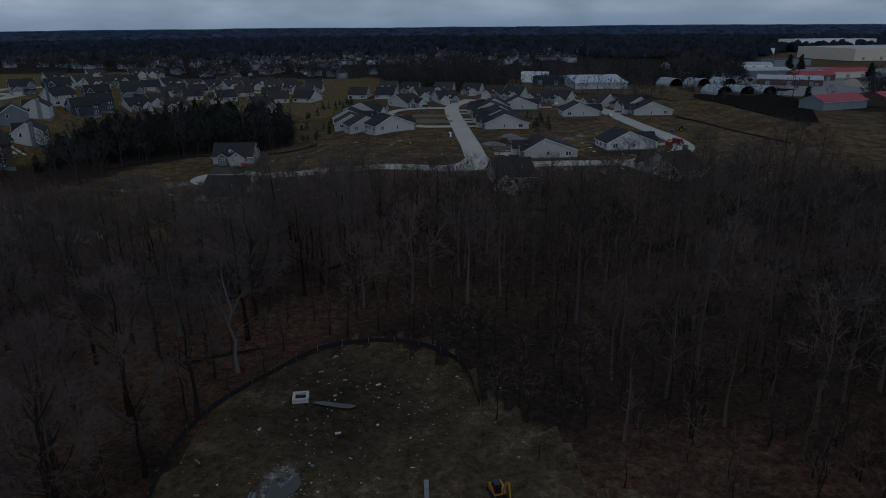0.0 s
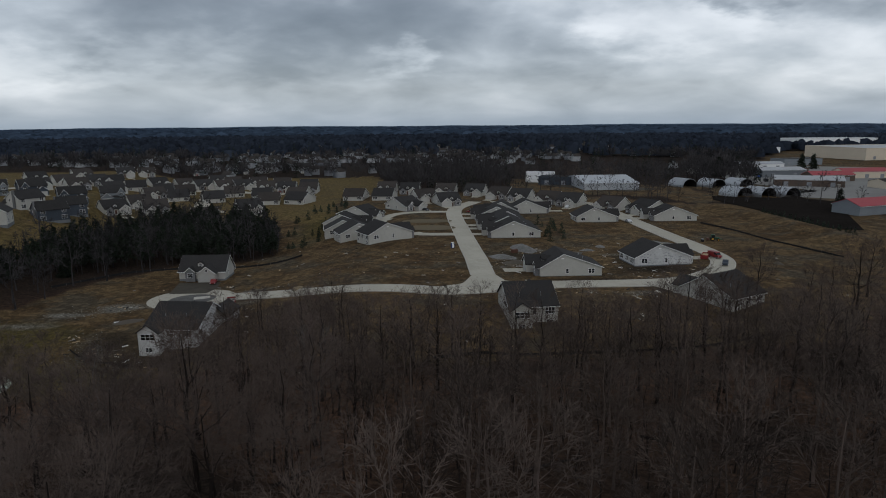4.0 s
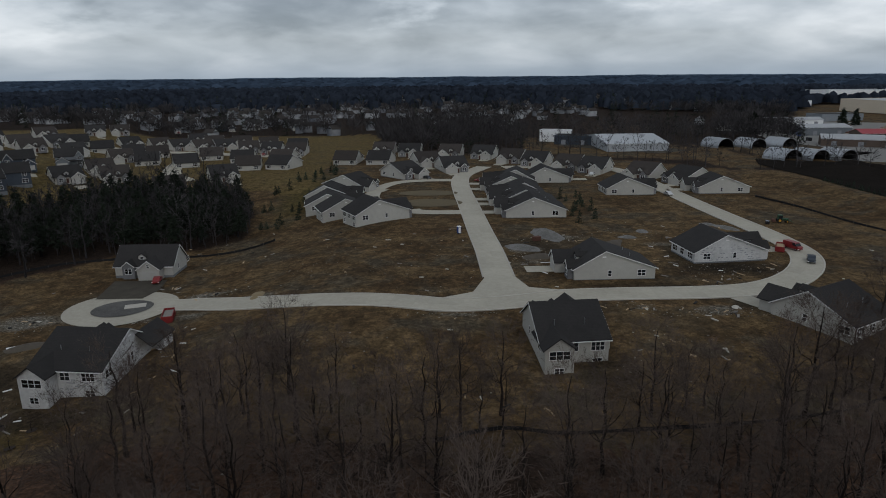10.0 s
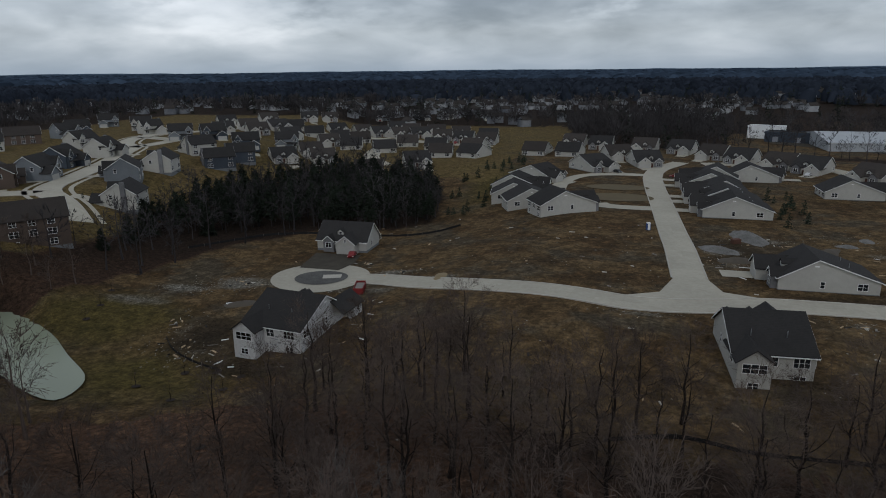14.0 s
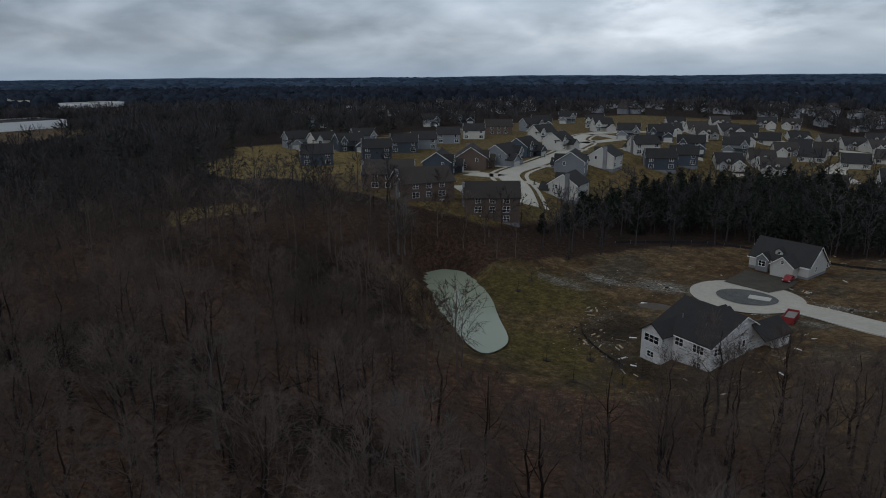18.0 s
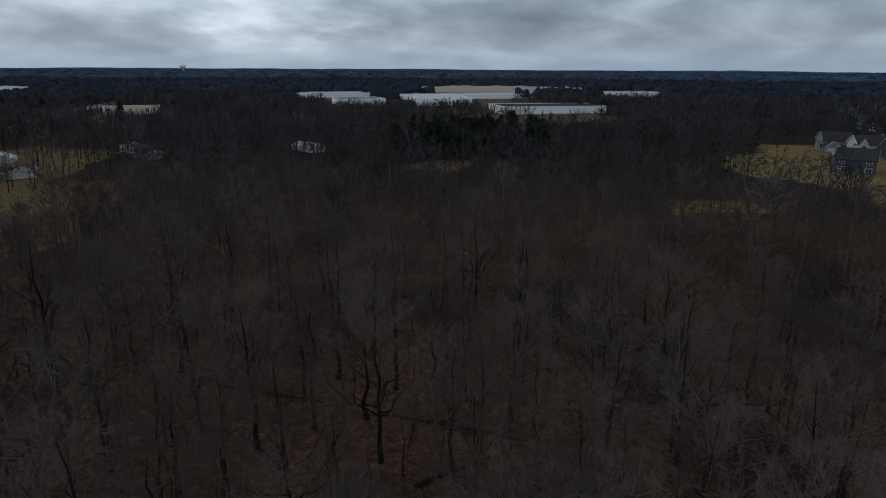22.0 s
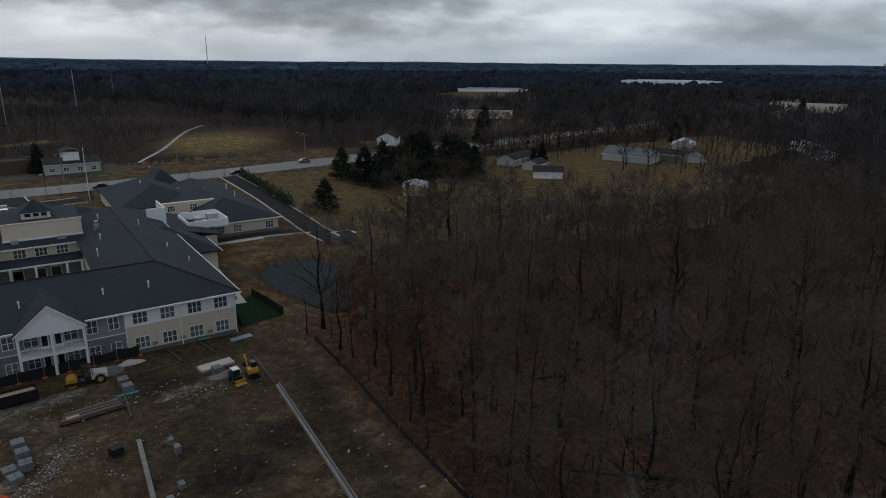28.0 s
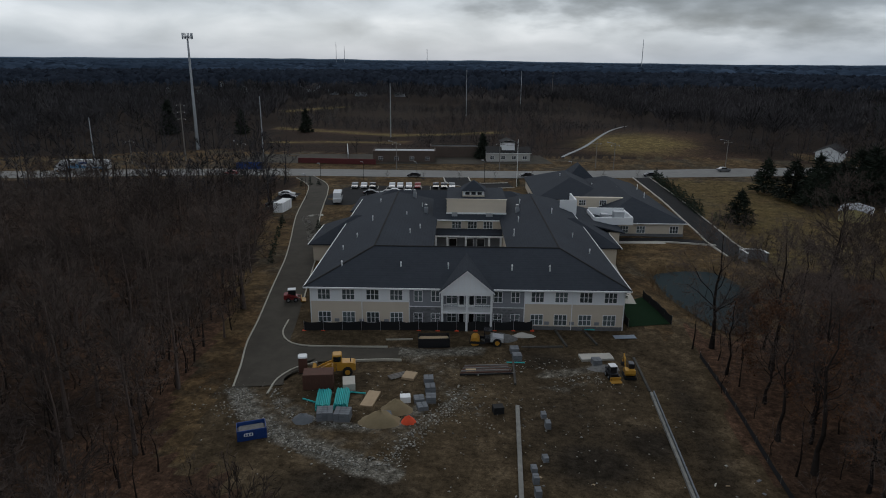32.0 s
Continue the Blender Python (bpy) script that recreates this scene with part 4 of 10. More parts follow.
def disc(name, x, y, rx, ry, mat, lift, label, category, turn=0.0, hole=0.0):
    n = 40
    v, f = [], []
    c, s = math.cos(radians(turn)), math.sin(radians(turn))
    for k, q in enumerate((hole, hole + (1 - hole) * 0.5, 1.0)):
        for i in range(n):
            a = 2 * math.pi * i / n
            px, py = rx * q * math.cos(a), ry * q * math.sin(a)
            wx, wy = x + px * c - py * s, y + px * s + py * c
            v.append((wx, wy, gz(wx, wy) + lift))
    for k in range(2):
        for i in range(n):
            a, b = k * n + i, k * n + (i + 1) % n
            f.append((a, a + n, b + n, b))
    return structure(name, raw_mesh(name, v, f, mat), label, category)


disc("road", -81, 151.5, 13.5, 12.6, CONCRETE, 0.145, "pale concrete turning circle at the street's end", "road")
disc("traffic_island", -80.5, 151, 7.2, 6.0, material("dark_gravel", (0.12, 0.117, 0.11), (0.06, 0.058, 0.054), 2.5, 0.95, 1.0, 12, amount=1.0), 0.26, "round grey gravel island in the turning circle", "island", turn=15)
disc("traffic_island", -8, 271.5, 12.5, 6.5, material("island_grass", (0.13, 0.10, 0.055), (0.085, 0.07, 0.04), 0.6, 0.95), 0.2, "oval dead-grass island in the loop drive", "island")
disc("traffic_island", -6.5, 250, 12.5, 8.0, bpy.data.materials["island_grass"], 0.2, "oval dead-grass island in the loop drive", "island")

# ---------------------------------------------------------------- houses


FAR_HOUSE = [False]     # on while far houses are built: their glass is one mesh with its frame


def window(parent, x, y, z, w, h, facing, lights=2, rail=True, name="window"):
    """A window with a proud white frame and dark panes. facing: -y, +y, -x or +x of the house."""
    t, d = 0.09, 0.06
    normal = {"-y": (0, -1), "+y": (0, 1), "-x": (-1, 0), "+x": (1, 0)}[facing]

    def spot(a, zz, o):
        return (x + (a if normal[1] else o * normal[0]), y + (a if normal[0] else o * normal[1]), zz)
    # bar edges across and up; odd gaps are glass
    xs = [-w / 2 - t, -w / 2]
    for i in range(1, lights):
        c = -w / 2 + w * i / lights
        xs += [c - 0.05, c + 0.05]
    xs += [w / 2, w / 2 + t]
    zs = [z - t, z] + ([z + h / 2 - 0.03, z + h / 2 + 0.03] if rail else []) + [z + h, z + h + t]
    nx, nz = len(xs), len(zs)
    fr = Shape()
    fr.v = [spot(a, zz, o) for o in (0.006, d) for zz in zs for a in xs]
    glass = []

    def cell(i, j, k):
        q = k * nx * nz + j * nx + i
        return (q, q + 1, q + nx + 1, q + nx)

    def solid(i, j):
        return 0 <= i < nx - 1 and 0 <= j < nz - 1 and not (i % 2 and j % 2)
    for j in range(nz - 1):
        for i in range(nx - 1):
            if not solid(i, j):
                glass.append(cell(i, j, 0))
                continue
            fr.f.append(cell(i, j, 1))
            lo, hi = cell(i, j, 0), cell(i, j, 1)
            for e, (di, dj) in enumerate(((0, -1), (1, 0), (0, 1), (-1, 0))):
                if not solid(i + di, j + dj):
                    fr.f.append((lo[e], lo[(e + 1) % 4], hi[(e + 1) % 4], hi[e]))
    if FAR_HOUSE[0]:
        n = len(fr.f)
        fr.f = fr.f + glass
        ob = part(name, fr, WHITE, parent)
        ob.data.materials.append(PANE[0])
        for q in ob.data.polygons:
            if q.index >= n:
                q.material_index = 1
        return ob
    ob = part(name, fr, WHITE, parent)
    pn = Shape()
    c0, c1 = spot(-w / 2, z, 0.004), spot(w / 2, z + h, 0.03)
    pn.box(min(c0[0], c1[0]), max(c0[0], c1[0]), min(c0[1], c1[1]), max(c0[1], c1[1]), z, z + h)
    part("pane", pn, PANE[0], ob)
    return ob


def gable_roof(x0, x1, y0, y1, ze, zr, along, over=0.45, thick=0.22, ridge=None):
    """Two roof slabs. along: axis of the ridge."""
    s = Shape()
    if along == "x":
        c = (y0 + y1) / 2 if ridge is None else ridge
        k0, k1 = (zr - ze) / (c - y0), (zr - ze) / (y1 - c)
        a, b = y0 - over, y1 + over
        s.prism([(a, ze - k0 * over), (c, zr), (b, ze - k1 * over), (b, ze - k1 * over + thick), (c, zr + thick), (a, ze - k0 * over + thick)], "x", x0 - over, x1 + over)
    else:
        c = (x0 + x1) / 2 if ridge is None else ridge
        k0, k1 = (zr - ze) / (c - x0), (zr - ze) / (x1 - c)
        a, b = x0 - over, x1 + over
        s.prism([(a, ze - k0 * over), (c, zr), (b, ze - k1 * over), (b, ze - k1 * over + thick), (c, zr + thick), (a, ze - k0 * over + thick)], "y", y0 - over, y1 + over)
    return s


def fascia(x0, x1, y0, y1, ze, zr, along, ridge=None, over=0.45, side=-1):
    """White rake boards along the edges of a gable roof."""
    s = Shape()
    if along == "x":
        c = (y0 + y1) / 2 if ridge is None else ridge
        k0, k1 = (zr - ze) / (c - y0), (zr - ze) / (y1 - c)
        a, b = y0 - over, y1 + over
        for q in (x0 - over - 0.05 if side < 0 else x1 + over + 0.005,):
            s.prism([(a, ze - k0 * over - 0.1), (c, zr - 0.1), (b, ze - k1 * over - 0.1), (b, ze - k1 * over + 0.12), (c, zr + 0.12), (a, ze - k0 * over + 0.12)], "x", q, q + 0.045)
    else:
        c = (x0 + x1) / 2 if ridge is None else ridge
        k0, k1 = (zr - ze) / (c - x0), (zr - ze) / (x1 - c)
        a, b = x0 - over, x1 + over
        for q in (y0 - over - 0.05,):
            s.prism([(a, ze - k0 * over - 0.1), (c, zr - 0.1), (b, ze - k1 * over - 0.1), (b, ze - k1 * over + 0.12), (c, zr + 0.12), (a, ze - k0 * over + 0.12)], "y", q, q + 0.045)
    return s


def garage_door(parent, x, y, w=4.9, h=2.2):
    s = Shape()
    for r in range(4):
        z0 = r * h / 4
        s.box(x - w / 2, x + w / 2, y - 0.05, y, z0 + 0.02, z0 + h / 4)
        for c in range(int(w / 0.6)):
            a = x - w / 2 + 0.08 + c * w / int(w / 0.6)
            s.box(a, a + w / int(w / 0.6) - 0.16, y - 0.07, y - 0.05, z0 + 0.1, z0 + h / 4 - 0.08)
    return part("garage_door", s, DOOR, parent, "pale panelled garage door")


def villa(m, wall=None, roof=None, flip=1, W=13.0, D=19.0, walkout=0.0, label="", wrap=False, group="villas of the new estate", ridge=1.5, rise=4.3, porch_back=False, light=False, gx=0.0, dormer=True):
    """A single-storey villa: broad side gables, a garage wing and a small entry gable to the street (-y)."""
    wall, roof = wall or SIDING, roof or SHINGLE
    ob = thing("villa", m, label or "white-sided single-storey villa with a dark shingle roof", "house", group)
    x0, x1, y0, y1, ze = -W / 2, W / 2, -D / 2, D / 2, 2.9
    zr = ze + rise
    zb = -0.6 - walkout
    part("wall", Shape().prism([(y0, zb), (y1, zb), (y1, ze), (ridge, zr - 0.02), (y0, ze)], "x", x0, x1), wall, ob)
    if not light:
        part("foundation", Shape().box(x0 - 0.02, x1 + 0.02, y0 - 0.02, y1 + 0.02, zb - 0.5, 0.15 if not walkout else zb + 0.3), GREYBLOCK, ob)
    part("roof", gable_roof(x0, x1, y0, y1, ze, zr, "x", ridge=ridge), roof, ob)
    if light:
        rakes = fascia(x0, x1, y0, y1, ze, zr, "x", ridge, side=-1)
        more = fascia(x0, x1, y0, y1, ze, zr, "x", ridge, side=1)
        part("fascia", rakes.add(more.v, more.f), WHITE, ob)
    else:
        for q in (-1, 1):
            part("fascia", fascia(x0, x1, y0, y1, ze, zr, "x", ridge, side=q), WHITE, ob)
    if not light:
        part("gutter", Shape().box(x0 - 0.4, x1 + 0.4, y1 + 0.46, y1 + 0.6, ze - 0.35, ze - 0.2), WHITE, ob)
        part("gutter", Shape().box(x0 - 0.4, x1 + 0.4, y0 - 0.6, y0 - 0.46, ze - 0.35, ze - 0.2), WHITE, ob)
    # garage wing
    g0, g1 = (0.2 + gx, 6.2 + gx) if flip > 0 else (-6.2 - gx, -0.2 - gx)
    gy, gr = y0 - 3.2, 2.9 + 2.3
    part("garage_wall", Shape().prism([(g0, -0.6), (g1, -0.6), (g1, 2.9), ((g0 + g1) / 2, gr - 0.02), (g0, 2.9)], "y", gy, y0 + 0.3), wall, ob)
    part("garage_roof", gable_roof(g0, g1, gy, y0 + 5.0, 2.9, gr, "y"), roof, ob)
    part("fascia", fascia(g0, g1, gy, y0, 2.9, gr, "y"), WHITE, ob)
    garage_door(ob, (g0 + g1) / 2, gy)
    window(ob, (g0 + g1) / 2, gy, 3.25, 0.7, 0.8, "-y", 1)
    # entry gable
    e0, e1 = (-5.6, -2.2) if flip > 0 else (2.2, 5.6)
    ey = y0 - 1.3
    part("entry_wall", Shape().prism([(e0, -0.6), (e1, -0.6), (e1, 3.1), ((e0 + e1) / 2, 4.5), (e0, 3.1)], "y", ey, y0 + 0.3), wall if wrap else STONE, ob)
    part("entry_roof", gable_roof(e0, e1, ey, y0 + 4.0, 3.1, 4.52, "y", over=0.35), roof, ob)
    if not light:
        part("fascia", fascia(e0, e1, ey, y0, 3.1, 4.52, "y", over=0.35), WHITE, ob)
    window(ob, (e0 + e1) / 2, ey, 0.9, 1.8, 1.5, "-y", 2)
    dx = -1.0 if flip > 0 else 1.0
    part("front_door", Shape().box(dx - 0.5, dx + 0.5, y0 - 0.06, y0, 0.0, 2.1).box(dx - 0.3, dx + 0.3, y0 - 0.08, y0 - 0.06, 1.1, 1.9), BRICK_RED, ob)
    # a small gabled dormer over the hall
    if dormer:
        d0, d1 = (-1.9, 0.1) if flip > 0 else (-0.1, 1.9)
        k = rise / (ridge - y0)
        dz, dy = ze + 1.6 * k + 0.1, y0 + 1.6
        part("dormer_wall", Shape().prism([(d0, dz - 0.4), (d1, dz - 0.4), (d1, dz + 1.0), ((d0 + d1) / 2, dz + 1.75), (d0, dz + 1.0)], "y", dy, dy + 2.6), wall, ob)
        part("dormer_roof", gable_roof(d0, d1, dy, dy + 4.2, dz + 1.0, dz + 1.77, "y", over=0.3), roof, ob)
        window(ob, (d0 + d1) / 2, dy, dz + 0.1, 0.9, 0.8, "-y", 1)
    # back and sides
    for bx in (-4.2, 4.4) if light else (-4.2, 0.3, 4.4):
        window(ob, bx, y1, 0.75, 2.4 if bx != 0.3 else 1.8, 1.6, "+y", 3 if bx != 0.3 else 2)
    if walkout:
        for bx, n in ((-4.2, 2), (4.4, 1)):
            window(ob, bx, y1, -walkout + 0.55, 1.7 if n == 2 else 1.0, 1.2, "+y", n)
    for sx, f in ((x0, "-x"), (x1, "+x")):
        if not light:
            window(ob, sx, -1.2, 0.95, 0.8, 1.4, f, 1)
        window(ob, sx, 6.6, 0.95, 1.9, 1.4, f, 2)
        if not light:
            part("gable_vent", Shape().box(sx - 0.05, sx + 0.05, ridge - 0.7, ridge + 0.2, zr - 1.6, zr - 1.3), WHITE, ob)
    for px in () if light else (-2.5, 3.1):
        part("roof_vent", Shape().tube((px, 4.5, ze + 1.4), (px, 4.5, ze + 2.9), 0.08), METAL, ob)
    if porch_back:
        # screened room with its own gable towards the garden
        p0, p1, py = (W / 2 - 5.2, W / 2, y1 + 3.2)
        part("back_room", Shape().prism([(p0, zb), (p1, zb), (p1, 2.7), ((p0 + p1) / 2, 4.6), (p0, 2.7)], "y", y1 - 0.2, py), wall, ob)
        part("back_roof", gable_roof(p0, p1, y1 - 5.0, py, 2.7, 4.62, "y"), roof, ob)
        window(ob, (p0 + p1) / 2, py, 0.7, 3.6, 1.5, "+y", 3)
        if walkout:
            window(ob, (p0 + p1) / 2, py, -walkout + 0.5, 1.6, 1.1, "+y", 2)
    return ob


def tall_house(m, wall=None, roof=None, flip=1, W=14.0, D=11.5, label="", walkout=0.0, group="two-storey homes on the rise", light=False):
    wall, roof = wall or SIDING_GREY, roof or SHINGLE
    ob = thing("family_house", m, label or "grey-sided two-storey family house with a dark roof", "house", group)
    x0, x1, y0, y1, ze, zr = -W / 2, W / 2, -D / 2, D / 2, 5.4, 5.4 + 0.33 * D
    zb = -0.6 - walkout
    part("wall", Shape().prism([(y0, zb), (y1, zb), (y1, ze), (0, zr - 0.02), (y0, ze)], "x", x0, x1), wall, ob)
    part("foundation", Shape().box(x0 - 0.02, x1 + 0.02, y0 - 0.02, y1 + 0.02, zb - 1.2, zb + 0.4), GREYBLOCK, ob)
    part("roof", gable_roof(x0, x1, y0, y1, ze, zr, "x"), roof, ob)
    for q in (-1, 1):
        part("fascia", fascia(x0, x1, y0, y1, ze, zr, "x", side=q), WHITE, ob)
    g0, g1 = (0.6, 6.8) if flip > 0 else (-6.8, -0.6)
    gy = y0 - 3.5
    part("garage_wall", Shape().prism([(g0, -0.6), (g1, -0.6), (g1, 3.0), ((g0 + g1) / 2, 5.3), (g0, 3.0)], "y", gy, y0 + 0.3), wall, ob)
    part("garage_roof", gable_roof(g0, g1, gy, y0 + 0.2, 3.0, 5.32, "y"), roof, ob)
    part("fascia", fascia(g0, g1, gy, y0, 3.0, 5.32, "y"), WHITE, ob)
    garage_door(ob, (g0 + g1) / 2, gy)
    e0, e1 = (-6.4, -2.6) if flip > 0 else (2.6, 6.4)
    part("front_gable", Shape().prism([(e0, -0.6), (e1, -0.6), (e1, ze), ((e0 + e1) / 2, 7.9), (e0, ze)], "y", y0 - 0.9, y0 + 0.3), wall, ob)
    part("gable_roof", gable_roof(e0, e1, y0 - 0.9, y0 + 3.6, ze, 8.02, "y", over=0.35), roof, ob)
    part("fascia", fascia(e0, e1, y0 - 0.9, y0, ze, 8.02, "y", over=0.35), WHITE, ob)
    part("porch_roof", Shape().prism([(y0 - 1.8, 2.7), (y0, 3.3), (y0, 3.5), (y0 - 1.8, 2.9)], "x", min(e0, g0), max(e1, g1)), roof, ob)
    c = (e0 + e1) / 2
    window(ob, c, y0 - 0.9, 0.8, 1.8, 1.6, "-y", 2)
    window(ob, c, y0 - 0.9, 3.7, 1.8, 1.4, "-y", 2)
    window(ob, (g0 + g1) / 2 - 1.2, y0, 3.9, 1.0, 1.3, "-y", 1)
    for bx in (-4.6, 4.6) if light else (-4.6, 0.0, 4.6):
        window(ob, bx, y1, 3.7, 1.7, 1.4, "+y", 2)
        window(ob, bx, y1, 0.7, 2.2 if bx else 1.8, 1.7, "+y", 2)
        if walkout and bx:
            window(ob, bx, y1, -walkout + 0.4, 1.8, 1.6, "+y", 2)
    for sx, f in ((x0, "-x"), (x1, "+x")):
        window(ob, sx, -2.5, 3.7, 1.0, 1.4, f, 1)
        if not light:
            window(ob, sx, 2.5, 0.9, 1.0, 1.4, f, 1)
    part("chimney", Shape().soft_box(x1 - 0.1, x1 + 0.7, 1.0, 2.6, -0.5, 9.6, 0.08), STONE, ob) if flip > 0 else None
    return ob


def at(x, y, heading, dz=0.0):
    """A pose on the ground whose -y side (the street front) looks along heading, in degrees from +x."""
    return pose(x, y, gz(x, y) + dz, 0, 0, heading + 90)


# the nearest villas of the estate, each with its own state of building
TURN_VILLA = villa(at(-86.9, 182.6, -88, 0.6), W=16.4, D=10.8, ridge=0.4, rise=4.7, gx=-0.7, label="finished white villa with a two-bay garage facing the turning circle")
garage_door(TURN_VILLA, 6.9, -5.4, 2.3)
part("garage_lintel", Shape().box(5.6, 8.2, -5.65, -5.45, 2.25, 2.5), WHITE, TURN_VILLA)
RAW_VILLA = villa(pose(-68.6, 115.8, -12.9, 0, 0, 175), wall=WRAP, W=14, D=17, walkout=2.9, wrap=True, flip=-1, gx=3.6, porch_back=True, ridge=-1.0, label="unfinished villa in white house wrap with a walk-out basement")
villa(pose(22.2, 114.8, -7.6, 0, 0, 186), flip=-1, W=12.5, D=15, walkout=2.6, porch_back=True, ridge=-1.0, label="white villa with a back sunroom and walk-out basement by the wood")
villa(pose(77.5, 123.6, -7.7, 0, 0, 211), W=13.5, D=16.5, walkout=1.6, ridge=-1.0, label="white villa with a broad dark roof beside the street bend")
villa(at(40.5, 157.5, 183), W=13, D=20, ridge=-2.5, flip=-1, label="white villa with a low broad gable beside a gravel plot")
WRAPPED = villa(at(74, 172, 8, 0.2), wall=WRAP, W=13, D=20, wrap=True, flip=1, label="unfinished villa in printed house wrap beside parked trucks")

rng = np.random.default_rng(77)
print_a, print_b = Shape(), Shape()
for i in range(70):
    yy, zz = rng.uniform(-9, 9), 0.5 + 0.55 * (i % 8)
    top = 2.9 + 4.3 * (1 - abs(yy - 1.5) / (11.5 if yy < 1.5 else 8.5))
    if zz < top - 0.5:
        print_a.box(-6.525, -6.5, yy - 0.3, yy + 0.3, zz, zz + 0.16)
for i in range(90):
    zz = -2.3 + 0.62 * (i % 8)
    if i % 3:
        yy = rng.uniform(-8, 8)
        print_b.box(-7.025, -7.0, yy - 0.35, yy + 0.35, zz, zz + 0.17)
    else:
        xx = rng.uniform(-6.6, 1.4)
        print_b.box(xx - 0.35, xx + 0.35, 8.5, 8.525, zz, zz + 0.17)
for shape, house in ((print_a, WRAPPED), (print_b, RAW_VILLA)):
    tagged(part("house_wrap_print", shape, SLATE, house), "grey print on the house wrap", kind="stuff")
VILLA_A = villa(at(31, 228.5, 181), W=13, D=21, ridge=-1.0, flip=-1)
VILLA_B = villa(at(75, 271, 2), W=13, D=19.5, flip=1)
VILLA_C = villa(at(-25, 223.5, 30, 0.8), W=12.5, D=20, walkout=1.8, flip=1, label="white-sided villa with a dark roof above a sloping lawn")
FAR_HOUSE[0] = True
VILLA_FA = villa(at(76, 333, -120), light=True, D=18)
VILLA_FB = villa(at(65, 344.5, -118), light=True, D=18, flip=-1, roof=SHINGLE_B)
for src, x, y, hd in (
        (VILLA_A, 30, 244, 181), (VILLA_B, 29, 260, 180), (VILLA_A, 28, 277, 178), (VILLA_B, 30, 296, 172),
        (VILLA_C, -38, 239, 22), (VILLA_C, -46, 254, 10), (VILLA_B, -49, 272, -2), (VILLA_A, -44, 292, -25), (VILLA_B, -22, 320, -50), (VILLA_A, 2, 342, -75),
        (VILLA_B, 46, 303, 0), (VILLA_A, 114.5, 273, 181), (VILLA_FA, 110, 297, -152), (VILLA_FB, 95, 312, -132),
        (VILLA_FA, 49.5, 360, -114), (VILLA_FB, 37.5, 373, -112), (VILLA_FA, 22.5, 394, -106), (VILLA_FB, 2.5, 401, -100), (VILLA_FA, -23, 408, -94), (VILLA_FB, -40, 420, -94),
        (VILLA_FA, -38, 374, 82), (VILLA_FB, -57.5, 378, 84), (VILLA_FB, -12, 362, -70)):
    copy_thing(src, at(x, y, hd))

def facing(x, y, turn, dz=0.0):
    """A pose on the ground: 0 shows the street front towards the plot's middle, 180 the back, 90 the front to the east."""
    return at(x, y, math.degrees(math.atan2(-y, -x)) + turn, dz)


TALL_A = tall_house(facing(-164, 138, 182, 0.3), wall=SIDING_BROWN, roof=SHINGLE_B, walkout=2.6, W=18, D=13, label="large brown brick two-storey house with a walk-out basement", group="brick homes along the wood")
TALL_B = tall_house(light=True, m=facing(-276, 128, 180), wall=SIDING_NAVY, W=14, label="dark navy two-storey family house with white trim")
TALL_C = tall_house(light=True, m=facing(-223, 194, 60), wall=SIDING_GREY, flip=-1, W=13.5)
TALL_D = tall_house(light=True, m=facing(-172, 183, 250), wall=SIDING, flip=1, W=13, label="white-sided two-storey family house with a grey roof")
for src, x, y, turn in (
        (TALL_A, -180, 121, 200), (TALL_A, -203, 122, 176), (TALL_A, -223, 176, 88),
        (TALL_B, -279, 161, 182), (TALL_B, -293, 186, 178), (TALL_C, -300, 203, 184), (TALL_C, -315, 231, 180), (TALL_D, -326, 259, 178), (TALL_A, -341, 292, 182),
        (TALL_C, -349, 150, 20), (TALL_D, -333, 158, 25), (TALL_B, -318, 166, 20), (TALL_C, -341, 188, 15),
        (TALL_B, -219, 156, 80), (TALL_B, -240, 222, 62), (TALL_D, -250, 256, 60),
        (TALL_C, -193, 207, 262), (TALL_D, -198, 234, 252), (TALL_D, -213, 280, 205), (TALL_B, -196, 290, 180), (TALL_C, -266, 334, 0), (TALL_B, -246, 338, 8),
        (TALL_D, -336, 382, 0), (TALL_C, -383, 402, 0), (TALL_C, -344, 325, 30), (TALL_D, -290, 283, 40), (TALL_B, -480, 225, 0), (TALL_C, -432, 300, 0), (TALL_B, -433, 335, 0),
        (TALL_B, -211, 318, 4), (TALL_C, -206, 354, 0), (TALL_B, -194, 268, 190), (TALL_C, -238, 590, 0), (TALL_B, -203, 603, 10), (TALL_D, -182, 618, -10), (TALL_C, -138, 614, 0), (TALL_D, -310, 360, 20), (TALL_B, -360, 350, 10)):
    copy_thing(src, facing(x, y, turn))
